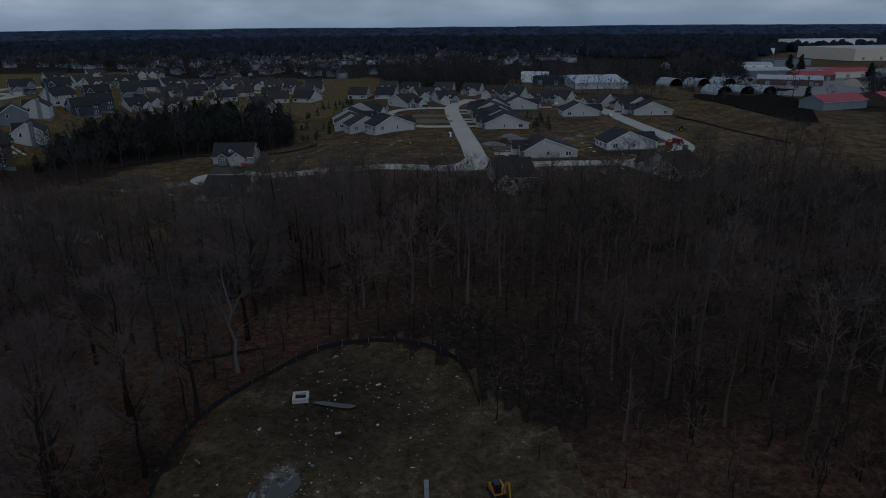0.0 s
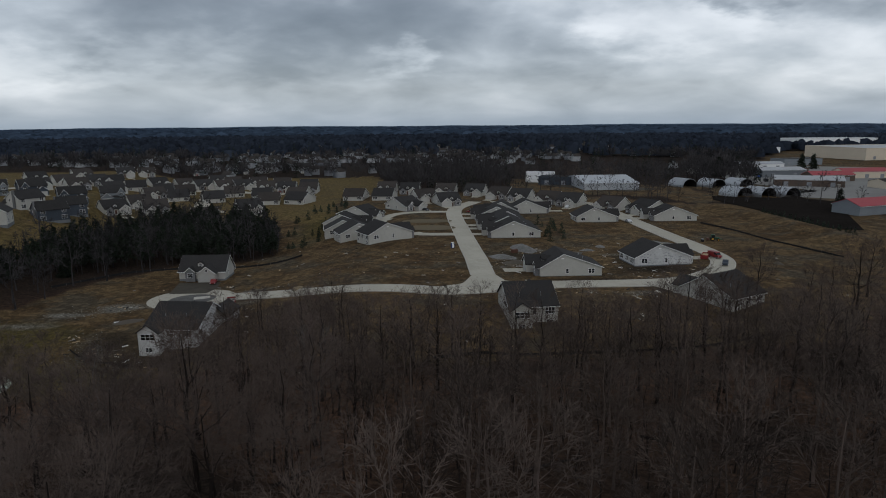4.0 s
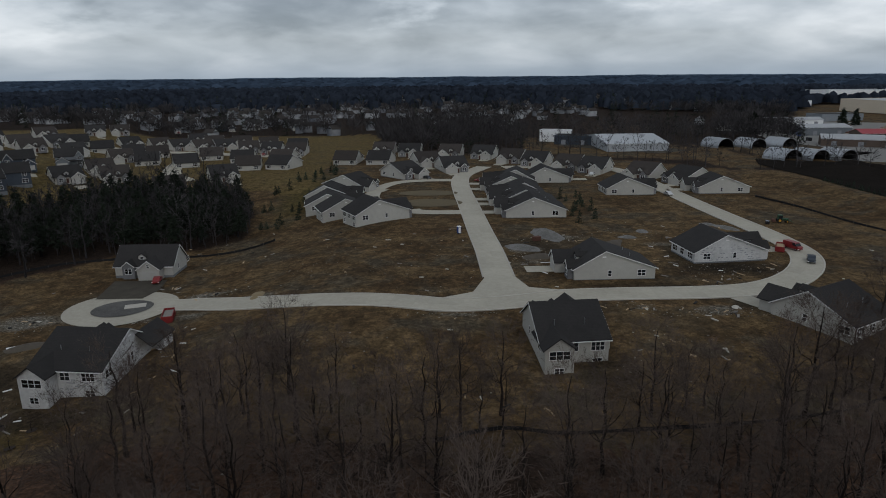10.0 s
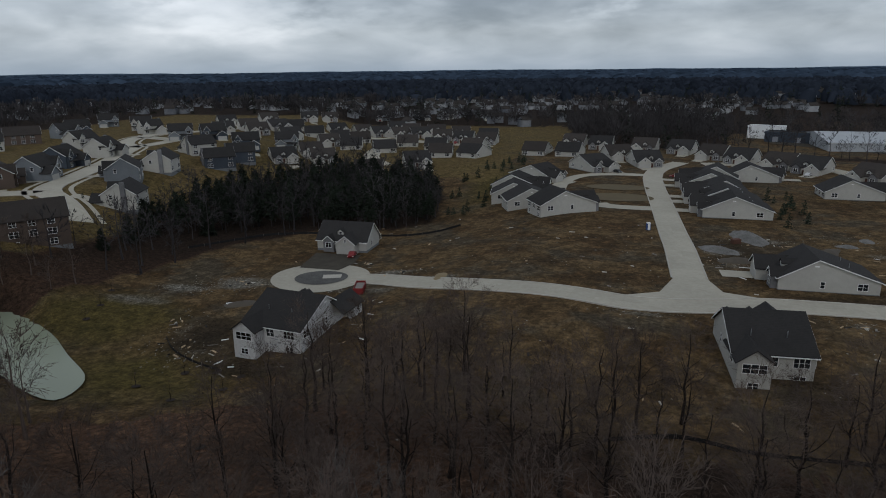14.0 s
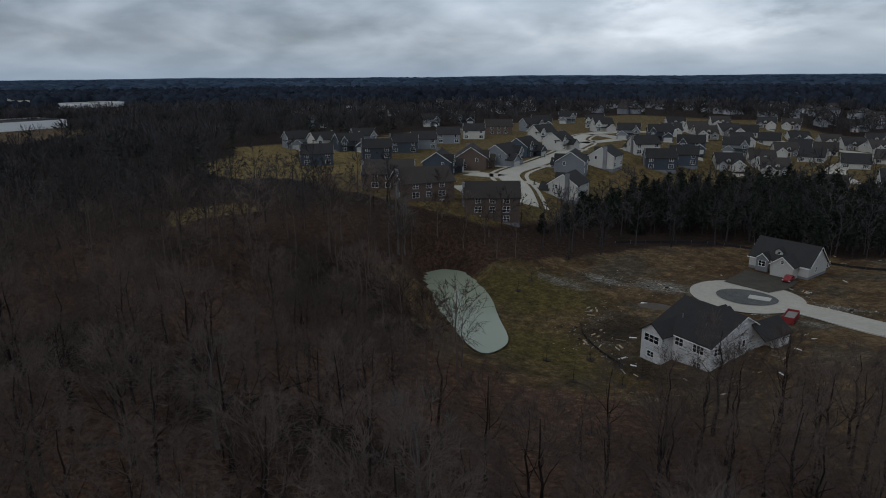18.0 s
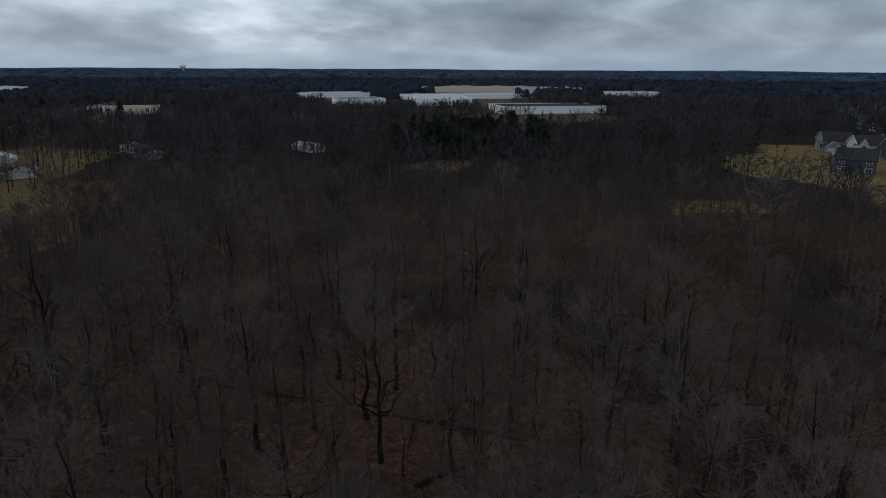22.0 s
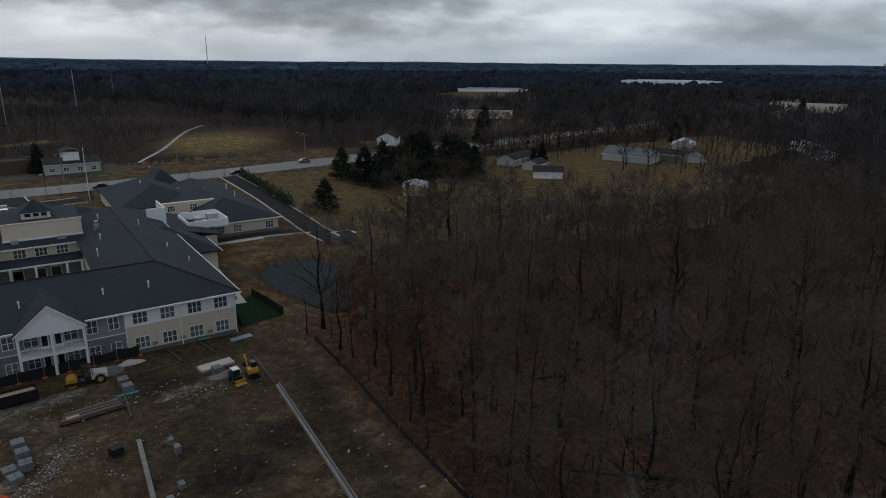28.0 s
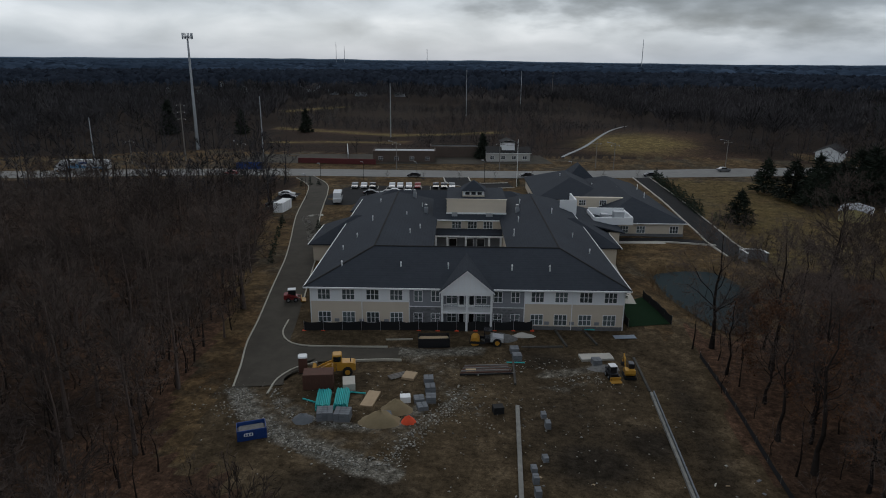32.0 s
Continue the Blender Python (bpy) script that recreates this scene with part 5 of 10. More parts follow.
for i, (x, y, turn) in enumerate((
        (-186, 314, 10), (-166, 322, 5), (-176, 382, 175), (-198, 394, 10), (-112, 322, 8), (-110, 360, 175), (-91, 362, 150), (-128, 296, 0),
        (-224, 461, 15), (-207, 470, 15), (-188, 459, 15), (-170, 454, 15), (-156, 457, 10), (-134, 442, 0), (-116, 434, -10), (-98, 426, -10),
        (-244, 408, 20), (-240, 376, 10), (-222, 420, 180), (-282, 459, 10), (-262, 489, 0), (-258, 518, 0), (-300, 430, 10), (-150, 480, 0), (-190, 500, 5), (-186, 346, 8), (-222, 386, 12), (-262, 400, 10), (-264, 374, 5), (-146, 404, 178), (-122, 390, 172), (-186, 418, 182), (-204, 424, 180), (-128, 470, 0), (-104, 456, -5), (-172, 484, 0), (-240, 424, 182), (-98, 392, 160), (-150, 372, 185))):
    copy_thing((VILLA_FA, VILLA_FB)[i % 2], facing(x, y, turn))


def driveways():
    for ob in [o for o in scene.objects if o.parent is None and o.name.split(".")[0] in ("villa", "family_house")]:
        k = 1 if any(c.name.startswith("garage_wall") and sum(v.co.x for v in c.data.vertices) > 0 for c in ob.children) else -1
        ys = min(v.co.y for c in ob.children if c.name.startswith("garage_wall") for v in c.data.vertices)
        v, f = [], []
        for j, yy in enumerate((ys - 0.1, ys - 3.5, ys - 7.0)):
            for xx in (0.6, 2.1, 3.7, 5.9):
                p = ob.matrix_basis @ Vector((k * xx, yy, 0))
                v.append((p.x, p.y, gz(p.x, p.y) + 0.17))
        for j in range(2):
            for i in range(3):
                a = j * 4 + i
                f.append((a, a + 1, a + 5, a + 4))
        structure("driveway", raw_mesh("driveway", v, f, CONCRETE), "short pale concrete driveway before a garage", "driveway")


driveways()
OLD_STREET = [(-167, 157), (-180, 165), (-193, 171), (-202, 181), (-210, 198), (-221, 220), (-232, 240), (-249, 268), (-262, 289), (-280, 304), (-296, 330), (-302, 365)]
for pts in (OLD_STREET, [(-262, 289), (-262, 310), (-266, 326), (-285, 334), (-298, 334)], [(-302, 365), (-282, 380), (-272, 402)], [(-128, 316), (-146, 342), (-158, 382), (-166, 434), (-140, 424), (-112, 414)], [(-166, 434), (-200, 442), (-260, 440)], [(-193, 170), (-203, 166), (-209, 163.5)], [(-184, 138), (-182, 147), (-183, 158)]):
    road(pts, 4.2, CONCRETE, "pale concrete street of the older estate", kerbs=(1, -1))
street = np.array(smooth_line(OLD_STREET))[:, :2]
along = np.gradient(street, axis=0)
along = along / np.linalg.norm(along, axis=1)[:, None]
for side in (-7.2, 7.2):
    beside = street + side * np.stack([-along[:, 1], along[:, 0]], 1)
    road([tuple(p) for p in beside[::6]], 0.8, CONCRETE, "pale concrete footpath along the older street", kerbs=(), name="footpath")

# ---------------------------------------------------------------- trees
def prisms(segs, sides):
    """Open tapered tubes for an array of segments: p, q, r0, r1."""
    p, q, r0, r1 = [np.array(a, float) for a in zip(*segs)]
    d = q - p
    d /= np.maximum(np.linalg.norm(d, axis=1), 1e-9)[:, None]
    ref = np.where(np.abs(d[:, 2:3]) < 0.9, np.array([[0, 0, 1.0]]), np.array([[1.0, 0, 0]]))
    a = np.cross(d, ref)
    a /= np.linalg.norm(a, axis=1)[:, None]
    b = np.cross(d, a)
    rings = []
    for c, r in ((p, r0), (q, r1)):
        for i in range(sides):
            t = 2 * math.pi * i / sides
            rings.append(c + r[:, None] * (a * math.cos(t) + b * math.sin(t)))
    v = np.stack(rings, 1)
    n = len(p)
    tri = []
    for i in range(sides):
        j = (i + 1) % sides
        tri += [(i, j, sides + j), (i, sides + j, sides + i)]
    tri = np.array(tri)
    return v.reshape(-1, 3), (np.arange(n)[:, None, None] * 2 * sides + tri[None]).reshape(-1, 3)


def spikes(p, q, width, rng):
    """One thin triangle a twig."""
    p, q = np.asarray(p, float), np.asarray(q, float)
    d = q - p
    side = np.cross(d, rng.normal(size=d.shape))
    side /= np.maximum(np.linalg.norm(side, axis=1), 1e-9)[:, None]
    w = np.asarray(width)[:, None] if np.ndim(width) else width
    v = np.stack([p - side * w / 2, p + side * w / 2, q], 1).reshape(-1, 3)
    return v, np.arange(len(v)).reshape(-1, 3)


def bare_tree(seed, height, limbs=9, boughs=6, twigs=6, fine=3, wide=0.27, start=0.3, full=0.36):
    """A leafless tree with a domed crown: trunk segments, limb segments, bough segments and twigs."""
    rng = np.random.default_rng(seed)
    trunk, crown, tp, tq = [], [], [], []
    r = height * 0.0155
    knots = [np.array([0, 0, -0.6])]
    n = 7
    lean = rng.normal(0, 0.02, 2)
    for i in range(1, n + 1):
        h = height * 0.86 * i / n
        knots.append(np.array([lean[0] * h + rng.normal(0, 0.16), lean[1] * h + rng.normal(0, 0.16), h]))
    for i in range(n):
        flare = 1.5 if i == 0 else 1.0
        trunk.append((knots[i], knots[i + 1], r * flare * (1 - 0.86 * i / n), r * (1 - 0.86 * (i + 1) / n)))
    axes = np.array([height * wide * rng.uniform(0.9, 1.15), height * wide * rng.uniform(0.9, 1.15), height * full])
    mid_c = np.array([lean[0] * height * 0.6, lean[1] * height * 0.6, height * (0.98 - full)])

    def on_trunk(h):
        s = min(max(h / (height * 0.86), 0.0), 0.995) * n
        i = min(int(s), n - 1)
        return knots[i] + (knots[i + 1] - knots[i]) * (s - i), r * (1 - 0.86 * s / n)

    def reach(o, d):
        """How far the crown's shell lies along d."""
        p, q = (o - mid_c) / axes, d / axes
        a, b, c = q @ q, 2 * p @ q, p @ p - 1
        disc = b * b - 4 * a * c
        return (-b + math.sqrt(disc)) / (2 * a) if disc > 0 else 0.0
    ga = rng.uniform(0, 6.28)
    for k in range(limbs):
        f = (k + rng.uniform(0.1, 0.9)) / limbs
        ga += 2.4 + rng.normal(0, 0.35)
        up_a = radians(-28 + 105 * f)
        tip = mid_c + axes * np.array([math.cos(ga) * math.cos(up_a), math.sin(ga) * math.cos(up_a), math.sin(up_a)]) * rng.uniform(0.72, 0.92)
        base, rb = on_trunk(max(start * height * rng.uniform(0.9, 1.15), tip[2] - math.hypot(tip[0], tip[1]) * rng.uniform(1.0, 1.7) - 0.8))
        rl = min(rb * 0.52, 0.12)
        knee = base + (tip - base) * 0.5
        knee[2] = base[2] + (tip[2] - base[2]) * 0.36
        length = np.linalg.norm(tip - base)
        pts = []
        for j in range(5):
            t = j / 4
            pts.append((1 - t) ** 2 * base + 2 * t * (1 - t) * knee + t * t * tip + rng.normal(0, 0.03 * length * (0 < j), 3))
        for j in range(4):
            crown.append((pts[j], pts[j + 1], rl * (1 - 0.2 * j), rl * (1 - 0.2 * (j + 1))))
        for b in range(boughs):
            s = 0.22 + 0.78 * (b + rng.uniform(0, 1)) / boughs
            j = min(int(s * 4), 3)
            o = pts[j] + (pts[j + 1] - pts[j]) * (s * 4 - j)
            axis = pts[j + 1] - pts[j]
            axis = axis / np.linalg.norm(axis)
            outw = (o - mid_c) / axes ** 2
            outw = outw / max(np.linalg.norm(outw), 1e-6)
            sd = axis * 0.7 + outw * 0.45 + rng.normal(0, 0.5, 3) + np.array([0, 0, 0.2])
            sd /= np.linalg.norm(sd)
            bl = min(max(reach(o, sd) * rng.uniform(0.7, 1.0), height * 0.05), height * 0.2)
            m = o + sd * bl * 0.5
            sd2 = sd + rng.normal(0, 0.3, 3) + np.array([0, 0, 0.12])
            e = m + sd2 / np.linalg.norm(sd2) * bl * 0.5
            rw = rl * (1 - 0.6 * s)
            crown.append((o, m, rw * 0.5, rw * 0.3))
            crown.append((m, e, rw * 0.3, 0.01))
            for t in range(twigs):
                g = rng.uniform(0.15, 1.0)
                w = o + (m - o) * g * 2 if g < 0.5 else m + (e - m) * (g * 2 - 1)
                ow = (w - mid_c) / axes ** 2
                td = sd * 0.6 + ow / max(np.linalg.norm(ow), 1e-6) * 0.4 + rng.normal(0, 0.55, 3) + np.array([0, 0, 0.2])
                td /= np.linalg.norm(td)
                tl = bl * rng.uniform(0.4, 0.8)
                tp.append(w)
                tq.append(w + td * tl)
                for u in range(fine):
                    o2 = w + td * tl * rng.uniform(0.25, 0.95)
                    ud = td + rng.normal(0, 0.5, 3)
                    tp.append(o2)
                    tq.append(o2 + ud / np.linalg.norm(ud) * tl * rng.uniform(0.4, 0.75))
    return trunk, crown, np.array(tp), np.array(tq), rng


def tree_parts(seed, height, twig_w=0.036, leaves=0, **kw):
    kw.setdefault('fine', 7)
    kw.setdefault('twigs', 8)
    trunk, crown, tp, tq, rng = bare_tree(seed, height, **kw)
    limit = min(0.045, 0.5 * max(c[2] for c in crown))
    thick = [c for c in crown if c[2] > limit]
    slim = [c for c in crown if c[2] <= limit]
    tv, tf = prisms(trunk, 6)
    wv, wf = prisms(thick, 3)
    tv, tf = np.concatenate([tv, wv]), np.concatenate([tf, wf + len(tv)])
    bv, bf = spikes([c[0] for c in slim], [c[1] + (c[1] - c[0]) * 0.3 for c in slim], np.array([c[2] * 2.2 for c in slim]), rng)
    sv, sf = spikes(tp, tq, twig_w, rng)
    lv = np.zeros((0, 3))
    if leaves:
        pick = rng.integers(0, len(tq), leaves)
        o = tq[pick] + rng.normal(0, 0.15, (leaves, 3))
        a, b = rng.normal(0, 0.13, (leaves, 3)), rng.normal(0, 0.13, (leaves, 3))
        lv = np.stack([o - a, o + b, o + a], 1).reshape(-1, 3)
    return (tv, tf), (np.concatenate([bv, sv]), np.concatenate([bf, sf + len(bv)])), lv


TREE_KINDS = []
for i, (seed, h, kw) in enumerate(((11, 17, {}), (12, 19, dict(limbs=10, wide=0.22, start=0.4, full=0.32)), (13, 16, dict(limbs=10, wide=0.32)), (14, 18, dict(limbs=8, wide=0.2, start=0.42, full=0.3, twigs=8)),
                                   (15, 20, dict(limbs=12, wide=0.31, start=0.3, full=0.4)), (16, 13, dict(limbs=8, wide=0.26, start=0.3, twigs=7)), (17, 18, dict(limbs=10, wide=0.27, start=0.36)))):
    (tv, tf), (cv, cf), lv = tree_parts(seed, h, **kw)
    TREE_KINDS.append((h, tri_mesh("trunk", tv, tf, BARK), tri_mesh("crown", cv, cf, TWIG_NEAR)))
EDGE_KINDS = []
for seed, h, kw in ((71, 17, dict(limbs=11, wide=0.25, start=0.3)), (72, 15, dict(limbs=10, wide=0.3, start=0.24)), (73, 18, dict(limbs=9, wide=0.19, start=0.4, full=0.3))):
    (tv, tf), (cv, cf), lv = tree_parts(seed, h, twig_w=0.034, twigs=7, fine=4, **kw)
    EDGE_KINDS.append((h, tri_mesh("trunk", tv, tf, BARK), tri_mesh("crown", cv, cf, TWIG_NEAR)))
PALE_KINDS = []
for seed, h in ((31, 15), (32, 17)):
    (tv, tf), (cv, cf), lv = tree_parts(seed, h, twig_w=0.034, wide=0.26, twigs=5, fine=3)
    PALE_KINDS.append((h, tri_mesh("trunk", tv, tf, TWIG_PALE), tri_mesh("crown", cv, cf, TWIG_PALE)))
OAK_KINDS = []
for seed, h in ((41, 15), (42, 17)):
    (tv, tf), (cv, cf), lv = tree_parts(seed, h, leaves=3400, wide=0.28, start=0.25)
    OAK_KINDS.append((h, tri_mesh("trunk", tv, tf, BARK), tri_mesh("crown", cv, cf, TWIG_NEAR), tri_mesh("leaves", lv, np.arange(len(lv)).reshape(-1, 3), LEAF_RUST)))


def plant(kind, x, y, size, turn, label, name="bare_tree", group="", category="tree"):
    ob = thing(name, pose(x, y, gz(x, y), 0, 0, turn), label, category, group)
    ob.scale = (size, size, size)
    part("trunk", kind[1], None, ob)
    part("crown", kind[2], None, ob)
    if len(kind) > 3:
        part("leaves", kind[3], None, ob, "dry rust-brown leaves")
    return ob


POOLS = [POND_W, POND_E]


def scatter(seed, count, xr, yr, spacing, keep):
    """Random places at a spacing, where keep(x, y) holds."""
    rng = np.random.default_rng(seed)
    x, y = rng.uniform(*xr, count * 6), rng.uniform(*yr, count * 6)
    ok = keep(x, y)
    out, cells = [], {}
    for a, b in zip(x[ok], y[ok]):
        key = (int(a // spacing), int(b // spacing))
        if any((a - c) ** 2 + (b - d) ** 2 < spacing ** 2 for i in (-1, 0, 1) for j in (-1, 0, 1) for c, d in cells.get((key[0] + i, key[1] + j), ())):
            continue
        cells.setdefault(key, []).append((a, b))
        out.append((a, b))
        if len(out) >= count:
            break
    return out


def woodland(x, y):
    ok = ~open_land(x, y)
    for ring in POOLS:
        ok &= away(ring, x, y) > 2.5
        ok &= ~inside(ring, x, y)
    return ok


# single trees that stand nearest to the way
rng = np.random.default_rng(5)
edge_trees = scatter(21, 150, (-48, 112), (50, 99), 5.1, lambda x, y: (woodland(x, y) | ((y < 92) & (y > 62) & (np.sin(x * 0.21 + 1) > 0.2)) | ((y < 100) & (y > 70) & (x > -46) & (x < -18))) & (away(POND_W, x, y) > 4) & ~((x > 8) & (x < 36) & (y > 90)) & ~((x < -50) & (y > 86)) & ~((x > -12) & (x < 16) & (y > 70) & (np.sin(x + y) > -0.3)))
wood_trees = scatter(22, 225, (-112, -12), (-95, 74), 5.8, lambda x, y: woodland(x, y) & (np.hypot(x, y) < 112) & ~((x > -26) & (y > -50) & (y < 2)) & ~((x > -62) & (y > 50)) & ~((x > -97) & (y > 46)) & (away(POND_W, x, y) > 11))
near = edge_trees + wood_trees
for i, (x, y) in enumerate(near):
    if i < len(edge_trees):
        kind, size = EDGE_KINDS[rng.integers(0, 3)], rng.uniform(0.72, 1.12)
    else:
        kind, size = TREE_KINDS[rng.integers(0, len(TREE_KINDS))], rng.uniform(0.78, 1.1)
    plant(kind, x, y, size, rng.uniform(0, 360), "tall leafless woodland tree with grey-brown bark on leaf litter", group="bare trees of the near wood")
rim = np.array([(-62, -119), (-68, -118), (-82, -112), (-106, -106), (-134, -105), (-160, -112), (-190, -122)], float)
rim_at = np.r_[0, np.cumsum(np.hypot(*np.diff(rim, axis=0).T))]
for i in range(34):
    q = rim_at[-1] * (i + rng.uniform(0.1, 0.9)) / 34
    plant(TREE_KINDS[rng.integers(0, len(TREE_KINDS))], np.interp(q, rim_at, rim[:, 0]), np.interp(q, rim_at, rim[:, 1]) + rng.uniform(-4, 7), rng.uniform(0.45, 0.72), rng.uniform(0, 360), "bare tree in the row along a field's edge", group="bare trees of the near wood")
for x, y, s in ((-25, -20, 1.0), (-40, -48, 0.9), (-48, -42, 1.1), (-60, -8, 1.0), (-36, -10, 0.9), (-19, 38, 1.0), (-46, 30, 1.1), (58, 20, 0.9), (-65, -52, 0.9), (62, -62, 1.0), (66, -48, 0.9), (-70, 18, 1.0)):
    plant(PALE_KINDS[int(x) % 2], x, y, s, x * 37 % 360, "pale grey leafless tree standing out in the wood", name="pale_tree", group="pale trees of the wood")
for x, y, s in ((-29, -72, 1.0), (-31, -64, 0.9), (-36, -76, 1.05), (-30, -84, 0.85), (-39, -66, 0.95), (-34, -88, 0.9), (-42, -80, 1.0), (-46, -88, 0.9), (-33, -56, 0.9), (-50, -74, 0.9)):
    plant(OAK_KINDS[int(x) % 2], x, y, s * 0.74, x * 53 % 360, "young oak holding dry rust-brown leaves beside the site", name="oak_tree", group="oaks beside the site")


def forest(name, places, template_list, seed, mat, label, squash=(0.8, 1.2)):
    """Woods too many to count, as one mesh."""
    rng = np.random.default_rng(seed)
    V, F, n, tones = [], [], 0, []
    pts = np.array(places)
    zs = ground(pts[:, 0], pts[:, 1])
    which = rng.integers(0, len(template_list), len(pts))
    for k, (tv, tf) in enumerate(template_list):
        sel = np.where(which == k)[0]
        if not len(sel):
            continue
        t = rng.uniform(0, 6.28, len(sel))
        s = rng.uniform(*squash, len(sel))
        c, sn = np.cos(t) * s, np.sin(t) * s
        x = tv[None, :, 0] * c[:, None] - tv[None, :, 1] * sn[:, None] + pts[sel, 0][:, None]
        y = tv[None, :, 0] * sn[:, None] + tv[None, :, 1] * c[:, None] + pts[sel, 1][:, None]
        z = tv[None, :, 2] * s[:, None] + zs[sel][:, None]
        V.append(np.stack([x, y, z], -1).reshape(-1, 3))
        F.append((tf[None] + (np.arange(len(sel)) * len(tv))[:, None, None]).reshape(-1, 3) + n)
        n += len(sel) * len(tv)
        tones.append(np.repeat(np.clip(rng.normal(0.0, 0.34, len(sel)), -0.6, 0.75), len(tv)))
    me = tri_mesh(name, np.concatenate(V), np.concatenate(F), mat)
    at_tone = me.attributes.new("tone", 'FLOAT', 'POINT')
    at_tone.data.foreach_set("value", np.concatenate(tones).astype(np.float32))
    ob = new(name, me)
    return tagged(ob, label, "woods", kind="stuff")


def lod_tree(seed, height, limbs, boughs, twigs, fine, twig_w, **kw):
    """A simpler tree for woods: dark wood and paler twigs as two arrays."""
    trunk, crown, tp, tq, rng = bare_tree(seed, height, limbs, boughs, twigs, fine, **kw)
    trunk = [(trunk[i][0], trunk[min(i + 1, 6)][1], trunk[i][2], trunk[min(i + 1, 6)][3]) for i in range(0, 7, 2)]
    v, f = prisms(trunk, 3)
    big = [c for c in crown if c[2] > height * 0.0028]
    slim = [c for c in crown if c[2] <= height * 0.0028]
    pv, pf = spikes([c[0] for c in big], [c[1] + (c[1] - c[0]) * 0.25 for c in big], np.array([max(c[2] * 1.9, twig_w) for c in big]), rng)
    qv, qf = spikes([c[0] for c in slim], [c[1] for c in slim], np.array([max(c[2] * 1.6, twig_w) for c in slim]), rng)
    sv, sf = spikes(tp, tq, twig_w, rng)
    return (np.concatenate([v, pv]), np.concatenate([f, pf + len(v)])), (np.concatenate([qv, sv]), np.concatenate([qf, sf + len(qv)]))


def woods(name, places, kinds, seed, mats, label, squash=(0.8, 1.2)):
    """Trees beyond counting: their wood and their twigs."""
    forest(name, places, [k[0] for k in kinds], seed, mats[0], label, squash)
    forest(name + "_twigs", places, [k[1] for k in kinds], seed, mats[1], "fine bare twigs of " + label, squash)


MID = [lod_tree(51, 16, 9, 6, 9, 1, 0.088, wide=0.33, start=0.3), lod_tree(52, 19, 9, 6, 9, 1, 0.088, wide=0.29, start=0.36), lod_tree(53, 14, 9, 6, 9, 1, 0.088, wide=0.36, start=0.28), lod_tree(54, 17, 8, 5, 8, 1, 0.08, wide=0.24, start=0.38), lod_tree(55, 11, 8, 5, 7, 1, 0.08, wide=0.33, start=0.25)]
FAR = [lod_tree(61, 16, 7, 4, 5, 0, 0.2, wide=0.33, start=0.25), lod_tree(62, 13, 7, 4, 5, 0, 0.2, wide=0.36, start=0.25), lod_tree(63, 18, 7, 4, 5, 0, 0.2, wide=0.29, start=0.3)]
taken = {(int(x // 4), int(y // 4)) for x, y in near}
mid = [p for p in scatter(23, 1400, (-165, 145), (-140, 125), 5.8, lambda x, y: woodland(x, y) & (np.hypot(x - 25, y + 47) > 13) & (away(POND_E, x, y) > 11) & ~((x > -26) & (x < 18) & (y > -50) & (y < -4)) & ~((x < -12) & (y > -95) & (y < 74) & (np.hypot(x, y) < 108)) & ~((y > 54) & (x > -85))) if (int(p[0] // 4), int(p[1] // 4)) not in taken]
woods("woodland", mid, MID, 71, (TWIG_NEAR, TWIG), "leafless grey-brown woodland in late winter", (0.7, 1.12))
farp = scatter(24, 4300, (-330, 340), (-330, 560), 6.7, lambda x, y: woodland(x, y) & (np.hypot(x, y) > 120) & ~((x > -170) & (x < 150) & (y > -150) & (y < 130)) & (np.hypot(x, y) < np.where(y > 330, 640, 345)))
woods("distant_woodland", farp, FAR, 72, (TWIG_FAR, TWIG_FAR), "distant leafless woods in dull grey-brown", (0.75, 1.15))


